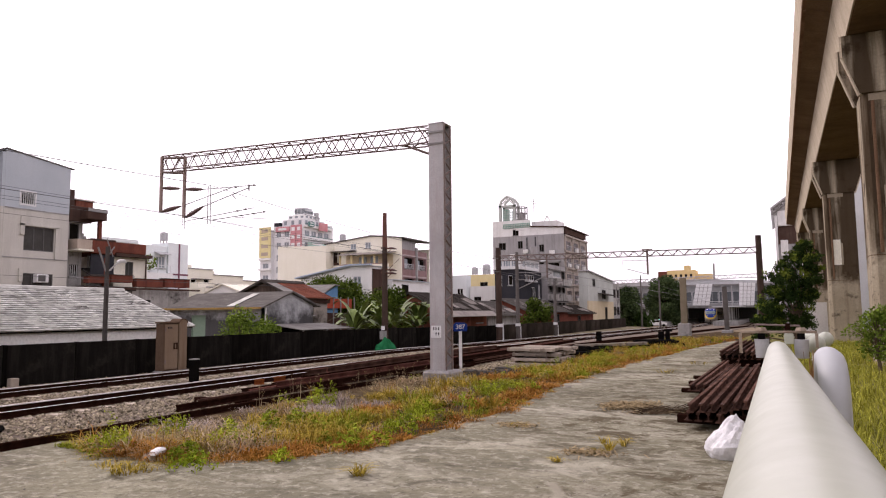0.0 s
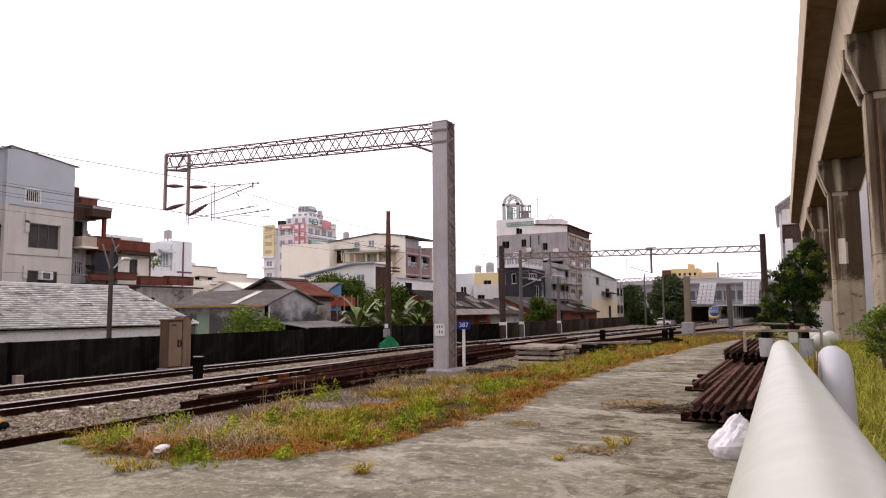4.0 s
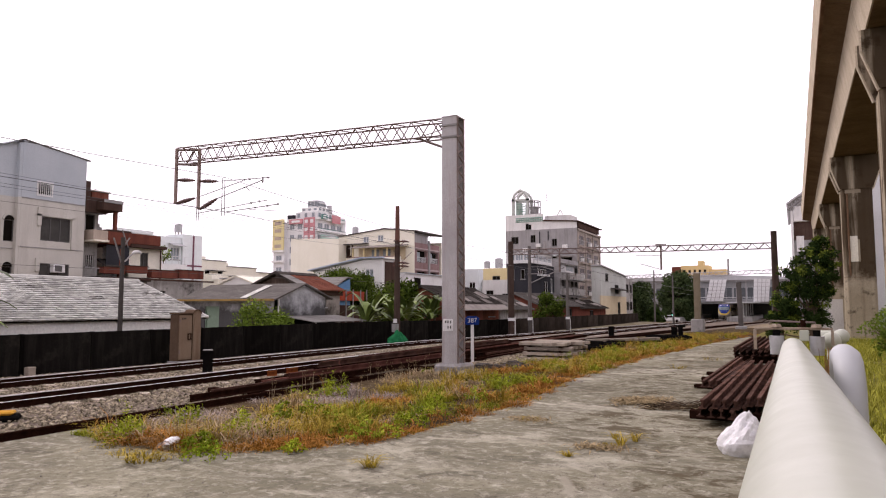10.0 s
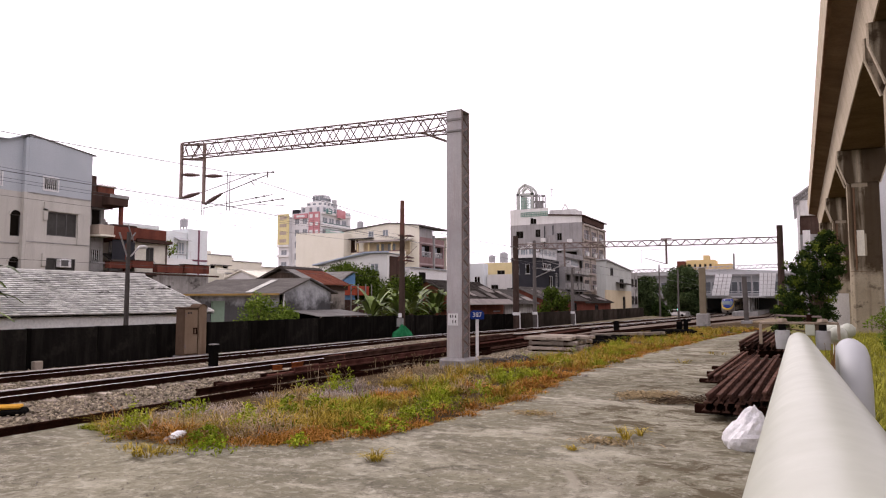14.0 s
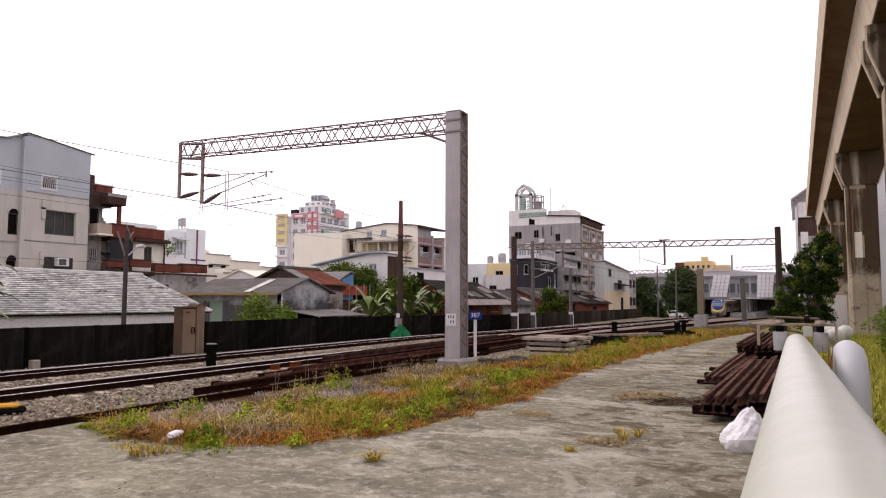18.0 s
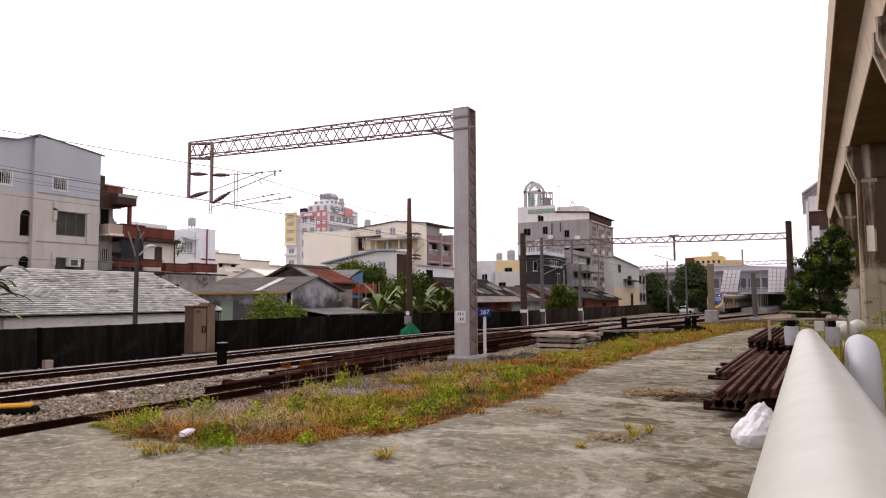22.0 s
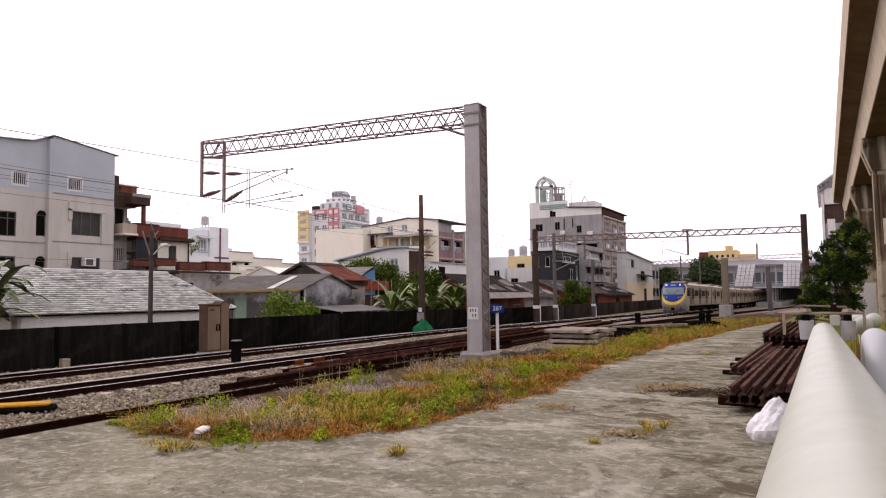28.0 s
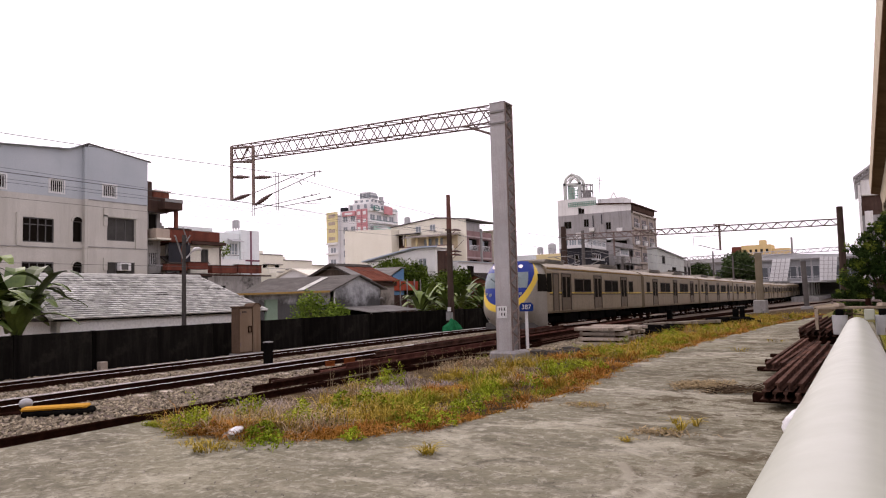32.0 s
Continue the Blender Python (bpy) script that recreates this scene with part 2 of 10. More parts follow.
def pier_mat(name):
    """Pale concrete with broad dark water stains running down from the head and ending raggedly above the foot."""
    m = surface(name, (0.34, 0.285, 0.2), (0.5, 0.435, 0.325), 0.5, 0.95, fine=12, streak=0.5, streak_col=(0.12, 0.085, 0.055), streak_scale=(1.6, 1.6, 0.06), speck=0.9, speck_col=(0.06, 0.045, 0.032), speck_scale=1.1)
    n, l = m.node_tree.nodes, m.node_tree.links
    bsdf = n["Principled BSDF"]
    col = bsdf.inputs["Base Color"].links[0].from_socket
    tc, sep = n.new("ShaderNodeTexCoord"), n.new("ShaderNodeSeparateXYZ")
    l.new(tc.outputs["Object"], sep.inputs[0])
    mp, run, rag = n.new("ShaderNodeMapping"), n.new("ShaderNodeTexNoise"), n.new("ShaderNodeTexNoise")
    mp.inputs["Scale"].default_value = (0.8, 0.8, 0.05)
    l.new(tc.outputs["Object"], mp.inputs["Vector"])
    l.new(mp.outputs["Vector"], run.inputs["Vector"])
    l.new(tc.outputs["Object"], rag.inputs["Vector"])
    run.inputs["Scale"].default_value, run.inputs["Detail"].default_value, run.inputs["Roughness"].default_value = 1.0, 6.0, 0.6
    rag.inputs["Scale"].default_value, rag.inputs["Detail"].default_value, rag.inputs["Roughness"].default_value = 0.8, 8.0, 0.7
    mul, add = n.new("ShaderNodeMath"), n.new("ShaderNodeMath")
    mul.operation, add.operation = "MULTIPLY", "ADD"
    mul.inputs[1].default_value = 4.0
    l.new(rag.outputs["Fac"], mul.inputs[0])
    l.new(sep.outputs["Z"], add.inputs[0])
    l.new(mul.outputs[0], add.inputs[1])
    up, wet, both = n.new("ShaderNodeMapRange"), n.new("ShaderNodeMapRange"), n.new("ShaderNodeMath")
    up.inputs["From Min"].default_value, up.inputs["From Max"].default_value = 5.6, 6.6
    l.new(add.outputs[0], up.inputs["Value"])
    wet.inputs["From Min"].default_value, wet.inputs["From Max"].default_value, wet.inputs["To Max"].default_value = 0.4, 0.52, 0.93
    l.new(run.outputs["Fac"], wet.inputs["Value"])
    both.operation = "MULTIPLY"
    l.new(up.outputs["Result"], both.inputs[0])
    l.new(wet.outputs["Result"], both.inputs[1])
    x = n.new("ShaderNodeMix")
    x.data_type = "RGBA"
    l.new(both.outputs[0], x.inputs[0])
    l.new(col, x.inputs[6])
    x.inputs[7].default_value = (0.05, 0.033, 0.019, 1)
    l.new(x.outputs[2], bsdf.inputs["Base Color"])
    return m


def glass_mat(name, tint=(0.02, 0.025, 0.03), rough=0.12, spec=0.1):
    m = surface(name, tint, [c * 1.6 for c in tint], 0.6, rough, 0.0, 0.02, 6.0, spec=spec)
    return m


def glow(name, col, strength):
    m = bpy.data.materials.new(name)
    m.use_nodes = True
    bsdf = m.node_tree.nodes["Principled BSDF"]
    bsdf.inputs["Base Color"].default_value = (*col, 1)
    bsdf.inputs["Emission Color"].default_value = (*col, 1)
    bsdf.inputs["Emission Strength"].default_value = strength
    return m


M = {
    "net_green": surface("net_green", (0.2, 0.36, 0.29), (0.3, 0.45, 0.38), 1.0, 0.8, fine=18),
    # Leaf green for the far trees, dulled so its colour holds the haze.
    "leaf_far": surface("leaf_far", (0.026, 0.046, 0.02), (0.095, 0.13, 0.052), 0.5, 0.75, fine=8, bump=0, island=0.6, spec=0.2),
    "bank_soil": surface("bank_soil", (0.14, 0.12, 0.075), (0.3, 0.26, 0.18), 0.5, 0.95, fine=10, bump=0.3, speck=0.5, speck_col=(0.1, 0.105, 0.04), speck_scale=0.4),
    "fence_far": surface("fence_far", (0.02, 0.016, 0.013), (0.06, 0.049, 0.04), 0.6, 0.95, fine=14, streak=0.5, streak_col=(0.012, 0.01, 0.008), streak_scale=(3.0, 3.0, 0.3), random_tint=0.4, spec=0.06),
    "via_patch": surface("via_patch", (0.33, 0.275, 0.2), (0.42, 0.36, 0.27), 0.8, 0.95, fine=16, streak=0.3, streak_col=(0.15, 0.11, 0.07)),
    "paint_greenish": surface("paint_greenish", (0.47, 0.49, 0.46), (0.57, 0.59, 0.56), 0.5, 0.85, fine=12, streak=0.5, streak_col=(0.3, 0.3, 0.28)),
    "wall_taupe": surface("wall_taupe", (0.34, 0.295, 0.255), (0.44, 0.385, 0.34), 0.5, 0.9, fine=12, streak=0.55, streak_col=(0.18, 0.15, 0.125)),
    "wall_timber": surface("wall_timber", (0.07, 0.052, 0.042), (0.16, 0.125, 0.105), 1.2, 0.9, fine=18, squash=(4, 1, 0.5), streak=0.7, streak_col=(0.03, 0.024, 0.02)),
    "rail_red": surface("rail_red", (0.07, 0.026, 0.02), (0.22, 0.1, 0.08), 1.4, 0.75, fine=45, bump=0.2, random_tint=0.4, speck=0.5, speck_col=(0.03, 0.014, 0.01), speck_scale=1.2, spec=0.06),
    "twig": surface("twig", (0.035, 0.024, 0.016), (0.16, 0.115, 0.075), 3.0, 0.9, fine=20, bump=0, island=0.8),
    "roof_patch": surface("roof_patch", (0.13, 0.115, 0.105), (0.24, 0.218, 0.2), 1.2, 0.88, fine=18, random_tint=0.6, speck=0.5, speck_col=(0.08, 0.05, 0.04)),
    "sheet_worn": surface("sheet_worn", (0.17, 0.165, 0.155), (0.28, 0.27, 0.255), 0.9, 0.85, fine=20, streak=0.4, streak_col=(0.08, 0.07, 0.06), streak_scale=(0.3, 2.5, 0.3), speck=0.4, speck_col=(0.09, 0.06, 0.045)),
    "glass_dull": glass_mat("glass_dull", (0.05, 0.048, 0.045), 0.3, 0.05),
    "glass_train": glass_mat("glass_train", (0.16, 0.205, 0.215), 0.2, 0.3),
    "rail_orange": surface("rail_orange", (0.13, 0.035, 0.012), (0.28, 0.085, 0.026), 3.0, 0.9, fine=30, bump=0.2, speck=0.5, speck_col=(0.06, 0.022, 0.012), speck_scale=4.0),
    # Leaf green brightened to carry the sunlight on the upper boughs.
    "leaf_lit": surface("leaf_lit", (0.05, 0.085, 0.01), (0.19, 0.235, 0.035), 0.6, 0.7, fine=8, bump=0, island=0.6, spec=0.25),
    "grass_pale": surface("grass_pale", (0.34, 0.28, 0.25), (0.47, 0.4, 0.36), 0.8, 0.85, fine=8, bump=0, island=0.45),
    "green_line": surface("green_line", (0.1, 0.22, 0.2), (0.14, 0.28, 0.26), 1.0, 0.7, fine=16),
    "tile_pale": surface("tile_pale", (0.68, 0.685, 0.69), (0.78, 0.785, 0.79), 0.5, 0.75, fine=10, streak=0.2, streak_col=(0.5, 0.5, 0.51)),
    "glass_tower": glass_mat("glass_tower", (0.2, 0.22, 0.24), 0.3, 0.2),
    "paint_pinkish": surface("paint_pinkish", (0.42, 0.33, 0.32), (0.5, 0.41, 0.4), 0.6, 0.85, fine=14, streak=0.3, streak_col=(0.25, 0.19, 0.19)),
    "sheet_sky": surface("sheet_sky", (0.33, 0.42, 0.55), (0.42, 0.5, 0.62), 0.8, 0.65, fine=16, streak=0.3, streak_col=(0.6, 0.64, 0.68)),
    "trim_purple": surface("trim_purple", (0.16, 0.06, 0.09), (0.22, 0.09, 0.12), 1.0, 0.7, fine=16),
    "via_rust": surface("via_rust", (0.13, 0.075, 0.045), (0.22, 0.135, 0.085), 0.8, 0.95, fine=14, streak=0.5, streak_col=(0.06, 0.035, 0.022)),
    "straw_red": surface("straw_red", (0.26, 0.13, 0.05), (0.4, 0.24, 0.11), 2.0, 0.85, fine=20, bump=0, island=0.4),
    "station_wall": surface("station_wall", (0.3, 0.305, 0.31), (0.4, 0.405, 0.41), 0.3, 0.8, fine=8, streak=0.3, streak_col=(0.2, 0.2, 0.2)),
    "mast_tan": surface("mast_tan", (0.2, 0.165, 0.11), (0.29, 0.245, 0.175), 1.2, 0.9, fine=20, streak=0.4, streak_col=(0.1, 0.08, 0.055)),
    "lacing_paint": surface("lacing_paint", (0.22, 0.17, 0.155), (0.34, 0.275, 0.255), 2.0, 0.8, fine=30, streak=0.4, streak_col=(0.14, 0.075, 0.06)),
    "wall_damp_tan": damp_mat("wall_damp_tan", (0.33, 0.3, 0.265), (0.025, 0.022, 0.019), 1.4, 2.3),
    "wall_damp": damp_mat("wall_damp", (0.56, 0.575, 0.59), (0.03, 0.028, 0.028), 1.75, 2.9),
    "paint_butter": surface("paint_butter", (0.7, 0.58, 0.31), (0.77, 0.66, 0.39), 0.6, 0.85, fine=12, streak=0.15, streak_col=(0.5, 0.42, 0.25)),
    # Weed leaves darkened: the shade among the clumps is put into their colour.
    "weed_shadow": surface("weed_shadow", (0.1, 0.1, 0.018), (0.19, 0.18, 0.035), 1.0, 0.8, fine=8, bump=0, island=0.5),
    "door_brown": surface("door_brown", (0.125, 0.09, 0.055), (0.165, 0.122, 0.078), 0.6, 0.55, 0.2, fine=8, bump=0.0),
    # Soil brown, darkened to stand for the shadows between the tufts.
    "verge_soil": surface("verge_soil", (0.035, 0.024, 0.012), (0.1, 0.068, 0.034), 0.8, 0.95, fine=18, bump=0.4, speck=0.4, speck_col=(0.2, 0.15, 0.09), speck_scale=0.6),
    "clamp_rust": surface("clamp_rust", (0.3, 0.24, 0.18), (0.42, 0.35, 0.28), 9.0, 0.8, fine=60, bump=0.05, speck=0.5, speck_col=(0.16, 0.09, 0.06), speck_scale=20.0),
    "closing_wall": surface("closing_wall", (0.16, 0.13, 0.1), (0.24, 0.2, 0.16), 0.3, 0.95, fine=8, streak=0.4, streak_col=(0.08, 0.065, 0.05)),
    "lamp_post": surface("lamp_post", (0.06, 0.054, 0.05), (0.1, 0.092, 0.085), 1.2, 0.9, fine=30, streak=0.4),
    "gutter_yellow": surface("gutter_yellow", (0.27, 0.17, 0.06), (0.4, 0.27, 0.1), 1.0, 0.8, fine=16, bump=0.0, streak=0.4, streak_col=(0.1, 0.06, 0.03)),
    "nose_grey": surface("nose_grey", (0.29, 0.265, 0.225), (0.37, 0.345, 0.3), 0.8, 0.5, 0.2, fine=14, bump=0.0, streak=0.3, streak_col=(0.15, 0.125, 0.1)),
    "cantilever_paint": surface("cantilever_paint", (0.26, 0.19, 0.165), (0.36, 0.28, 0.25), 2.0, 0.8, fine=30, streak=0.4, streak_col=(0.13, 0.07, 0.055)),
    "post_red": surface("post_red", (0.12, 0.055, 0.042), (0.19, 0.1, 0.08), 1.5, 0.85, fine=30, streak=0.4, streak_col=(0.07, 0.03, 0.024)),
    "paint_cottage": surface("paint_cottage", (0.8, 0.8, 0.77), (0.88, 0.88, 0.85), 0.6, 0.85, fine=12, streak=0.12, streak_col=(0.55, 0.53, 0.48)),
    "roof_tile_joined": surface("roof_tile_joined", (0.36, 0.36, 0.33), (0.6, 0.6, 0.565), 0.9, 0.92, fine=22, island=0.28, speck=0.75, speck_col=(0.15, 0.145, 0.13), speck_scale=1.6),
    "turf": surface("turf", (0.12, 0.11, 0.035), (0.22, 0.2, 0.07), 0.6, 0.95, fine=14, bump=0.3),
    "leaf_young": surface("leaf_young", (0.14, 0.22, 0.01), (0.47, 0.54, 0.05), 1.0, 0.7, fine=8, bump=0, island=0.6, spec=0.25),
    "grass_bright": surface("grass_bright", (0.25, 0.265, 0.03), (0.43, 0.4, 0.07), 0.35, 0.8, fine=8, bump=0, island=0.5),
    "earth": surface("earth", (0.2, 0.155, 0.1), (0.3, 0.245, 0.175), 0.5, 0.95, fine=18, bump=0.3),
    "concrete_yard": yard_mat("concrete_yard"),
    "ballast": surface("ballast", (0.125, 0.1, 0.079), (0.26, 0.213, 0.174), 9.0, 0.95, fine=16, bump=0.5, speck=0.6, speck_col=(0.05, 0.038, 0.03), speck_scale=0.5),
    "stone": surface("stone", (0.205, 0.172, 0.118), (0.41, 0.355, 0.262), 2.0, 0.95, fine=60, bump=0.1, island=0.7),
    "rail_rust": surface("rail_rust", (0.014, 0.0062, 0.0042), (0.036, 0.0155, 0.0105), 5.0, 0.9, 0.0, fine=60, bump=0.2, spec=0.06),
    # Polished steel; the sky's glint on it is put into the near-white colour.
    "rail_shine": surface("rail_shine", (0.8, 0.78, 0.76), (0.88, 0.86, 0.85), 3.0, 0.42, 0.35, fine=30, bump=0.0, grain=0.9),
    "sleeper": surface("sleeper", (0.3, 0.25, 0.2), (0.5, 0.435, 0.365), 1.5, 0.9, fine=40, random_tint=0.4, speck=0.65, speck_col=(0.11, 0.08, 0.06), speck_scale=2.5),
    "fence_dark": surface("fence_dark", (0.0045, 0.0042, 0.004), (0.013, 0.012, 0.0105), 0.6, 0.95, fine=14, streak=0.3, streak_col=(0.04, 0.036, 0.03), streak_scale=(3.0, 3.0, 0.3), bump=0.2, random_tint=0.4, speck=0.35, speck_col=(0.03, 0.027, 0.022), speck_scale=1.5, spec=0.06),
    "galv": surface("galv", (0.41, 0.395, 0.395), (0.53, 0.515, 0.515), 1.2, 0.6, 0.15, fine=30, streak=0.45, streak_col=(0.27, 0.2, 0.18), streak_scale=(4.0, 4.0, 0.25), speck=0.3, speck_col=(0.3, 0.22, 0.2), speck_scale=2.0),
    "galv_dark": surface("galv_dark", (0.2, 0.19, 0.185), (0.3, 0.285, 0.275), 2.5, 0.65, 0.2, fine=30),
    "rust_steel": surface("rust_steel", (0.17, 0.125, 0.112), (0.28, 0.225, 0.205), 3.0, 0.85, 0.1, fine=35),
    "insulator": surface("insulator", (0.075, 0.035, 0.028), (0.12, 0.06, 0.05), 4.0, 0.35, fine=30),
    "wire": surface("wire", (0.06, 0.06, 0.06), (0.1, 0.1, 0.1), 4.0, 0.5, 0.5, fine=30, bump=0),
    "pole_concrete": surface("pole_concrete", (0.05, 0.035, 0.029), (0.095, 0.068, 0.056), 1.2, 0.9, fine=30, streak=0.6, streak_col=(0.03, 0.017, 0.014), spec=0.06),
    "pole_grey": surface("pole_grey", (0.11, 0.1, 0.093), (0.17, 0.155, 0.145), 1.2, 0.9, fine=30, streak=0.4),
    "concrete_grey": surface("concrete_grey", (0.28, 0.275, 0.27), (0.4, 0.395, 0.385), 1.0, 0.9, fine=20, streak=0.4),
    # Viaduct concrete with the light on its sunny faces put into the colour.
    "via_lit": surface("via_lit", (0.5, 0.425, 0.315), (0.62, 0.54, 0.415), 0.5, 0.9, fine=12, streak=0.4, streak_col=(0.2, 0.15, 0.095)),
    # The same stained concrete, its brown darkened for the shade below the deck.
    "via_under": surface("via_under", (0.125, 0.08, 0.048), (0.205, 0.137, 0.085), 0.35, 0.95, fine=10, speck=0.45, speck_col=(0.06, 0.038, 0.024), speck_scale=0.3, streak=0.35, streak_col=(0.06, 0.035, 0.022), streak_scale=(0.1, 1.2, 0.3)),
    "via_pier": pier_mat("via_pier"),
    "pipe_white": surface("pipe_white", (0.425, 0.445, 0.37), (0.495, 0.515, 0.435), 4.0, 0.42, fine=25, bump=0.0, spec=0.4, grain=0.97, speck=0.4, speck_col=(0.39, 0.4, 0.335), speck_scale=5.0, swirl=0.35, swirl_col=(0.53, 0.545, 0.47), swirl_scale=6.0),
    "pipe_silver": surface("pipe_silver", (0.43, 0.445, 0.46), (0.48, 0.495, 0.51), 2.0, 0.55, 0.1, fine=12, bump=0.0, spec=0.35, grain=0.93),
    "paint_cream": surface("paint_cream", (0.82, 0.785, 0.655), (0.88, 0.845, 0.73), 0.6, 0.85, fine=12, streak=0.15, streak_col=(0.55, 0.5, 0.4)),
    "paint_yellow": surface("paint_yellow", (0.6, 0.5, 0.34), (0.68, 0.58, 0.41), 0.6, 0.85, fine=12, streak=0.25, streak_col=(0.4, 0.33, 0.22)),
    "paint_white": surface("paint_white", (0.78, 0.78, 0.77), (0.86, 0.86, 0.85), 0.6, 0.85, fine=12, streak=0.15, streak_col=(0.5, 0.48, 0.45)),
    "paint_blue_white": surface("paint_blue_white", (0.74, 0.785, 0.79), (0.82, 0.86, 0.865), 0.8, 0.8, fine=14, streak=0.15, streak_col=(0.5, 0.51, 0.5)),
    "paint_house": surface("paint_house", (0.5, 0.485, 0.44), (0.61, 0.59, 0.54), 0.35, 0.88, fine=14, streak=0.45, streak_col=(0.33, 0.31, 0.275), streak_scale=(1.2, 1.2, 0.08)),
    "sheet_grey": surface("sheet_grey", (0.42, 0.465, 0.5), (0.5, 0.54, 0.575), 0.4, 0.7, 0.0, fine=14, streak=0.15, streak_col=(0.31, 0.335, 0.355)),
    "wall_grey": surface("wall_grey", (0.3, 0.29, 0.29), (0.4, 0.385, 0.38), 0.4, 0.92, fine=12, streak=0.6, streak_col=(0.14, 0.13, 0.125)),
    "wall_stained": surface("wall_stained", (0.3, 0.29, 0.275), (0.5, 0.485, 0.46), 0.5, 0.92, fine=12, streak=0.6, streak_col=(0.09, 0.08, 0.072), speck=0.95, speck_col=(0.045, 0.041, 0.038), speck_scale=0.42),
    "tile_white": surface("tile_white", (0.68, 0.67, 0.65), (0.8, 0.79, 0.77), 0.6, 0.75, fine=14, streak=0.35, streak_col=(0.4, 0.38, 0.36)),
    "wall_slate": surface("wall_slate", (0.03, 0.031, 0.036), (0.05, 0.05, 0.057), 0.5, 0.8, fine=20),
    "wall_tan": surface("wall_tan", (0.45, 0.37, 0.3), (0.54, 0.46, 0.385), 0.5, 0.9, fine=12, streak=0.45, streak_col=(0.25, 0.2, 0.165)),
    "wall_pink": surface("wall_pink", (0.25, 0.155, 0.15), (0.32, 0.215, 0.21), 0.6, 0.85, fine=14, streak=0.3),
    "brick_red": surface("brick_red", (0.13, 0.045, 0.032), (0.22, 0.075, 0.052), 0.8, 0.88, fine=16, streak=0.6, streak_col=(0.05, 0.025, 0.021)),
    "wood_red": surface("wood_red", (0.24, 0.085, 0.055), (0.37, 0.15, 0.1), 1.5, 0.85, fine=20, squash=(1, 4, 1), random_tint=0.3),
    "brown_dark": surface("brown_dark", (0.06, 0.036, 0.029), (0.1, 0.066, 0.053), 0.6, 0.9, fine=14, streak=0.4, streak_col=(0.03, 0.02, 0.018), spec=0.06),
    "roof_tile": surface("roof_tile", (0.36, 0.36, 0.33), (0.6, 0.6, 0.565), 0.9, 0.92, fine=22, random_tint=0.28, speck=0.75, speck_col=(0.15, 0.145, 0.13), speck_scale=1.6),
    "roof_dark": surface("roof_dark", (0.035, 0.031, 0.028), (0.085, 0.075, 0.067), 0.7, 0.9, fine=18, squash=(1, 3, 1), speck=0.3, speck_col=(0.17, 0.155, 0.14), spec=0.06),
    "roof_grey": surface("roof_grey", (0.09, 0.083, 0.076), (0.165, 0.152, 0.14), 0.8, 0.88, fine=18, squash=(1, 3, 1), speck=0.25, speck_col=(0.28, 0.26, 0.24)),
    "roof_rust": surface("roof_rust", (0.13, 0.045, 0.03), (0.26, 0.1, 0.068), 0.8, 0.88, fine=18, squash=(1, 3, 1), speck=0.5, speck_col=(0.07, 0.045, 0.038)),
    "sheet_blue": surface("sheet_blue", (0.11, 0.24, 0.42), (0.15, 0.3, 0.48), 1.0, 0.7, fine=18),
    "orange_red": surface("orange_red", (0.32, 0.06, 0.035), (0.42, 0.1, 0.055), 1.0, 0.8, fine=18, streak=0.4, streak_col=(0.12, 0.03, 0.02)),
    "green_sheet": surface("green_sheet", (0.34, 0.5, 0.44), (0.42, 0.58, 0.52), 1.0, 0.8, fine=18),
    "green_door": surface("green_door", (0.2, 0.29, 0.22), (0.27, 0.36, 0.28), 1.0, 0.8, fine=18),
    "tarp_green": surface("tarp_green", (0.008, 0.1, 0.038), (0.02, 0.17, 0.07), 2.0, 0.7, fine=12, bump=0.3, spec=0.15),
    "cabinet_brown": surface("cabinet_brown", (0.095, 0.062, 0.042), (0.145, 0.1, 0.07), 1.0, 0.8, 0.0, fine=24, streak=0.5, streak_col=(0.05, 0.03, 0.02)),
    "cabinet_light": surface("cabinet_light", (0.215, 0.155, 0.105), (0.285, 0.212, 0.15), 1.0, 0.8, 0.0, fine=24, streak=0.45, streak_col=(0.1, 0.06, 0.036)),
    "black": surface("black", (0.004, 0.004, 0.004), (0.012, 0.011, 0.01), 2.0, 0.85, fine=30, spec=0.06),
    "glass": glass_mat("glass", (0.009, 0.0075, 0.006), 0.3, 0.003),
    "glass_pale": glass_mat("glass_pale", (0.2, 0.23, 0.25), 0.3, 0.3),
    "frame_white": surface("frame_white", (0.66, 0.66, 0.66), (0.74, 0.74, 0.74), 2.0, 0.6, fine=20, bump=0.02),
    "frame_dark": surface("frame_dark", (0.06, 0.058, 0.056), (0.1, 0.095, 0.09), 2.0, 0.6, fine=20, bump=0.02),
    "steel_train": surface("steel_train", (0.27, 0.215, 0.14), (0.345, 0.28, 0.19), 0.5, 0.5, 0.3, fine=8, bump=0.01, streak=0.45, streak_col=(0.13, 0.095, 0.06)),
    "blue_train": surface("blue_train", (0.011, 0.028, 0.2), (0.018, 0.042, 0.26), 1.0, 0.35, fine=12, bump=0.0, spec=0.2, grain=0.9),
    "yellow_train": surface("yellow_train", (0.72, 0.5, 0.04), (0.78, 0.56, 0.06), 1.0, 0.5, fine=12, bump=0.0, grain=0.9),
    "brown_train": surface("brown_train", (0.035, 0.022, 0.013), (0.055, 0.036, 0.022), 1.0, 0.6, fine=12, bump=0.0),
    "roof_train": surface("roof_train", (0.19, 0.17, 0.14), (0.27, 0.245, 0.21), 0.8, 0.75, fine=16, bump=0.05),
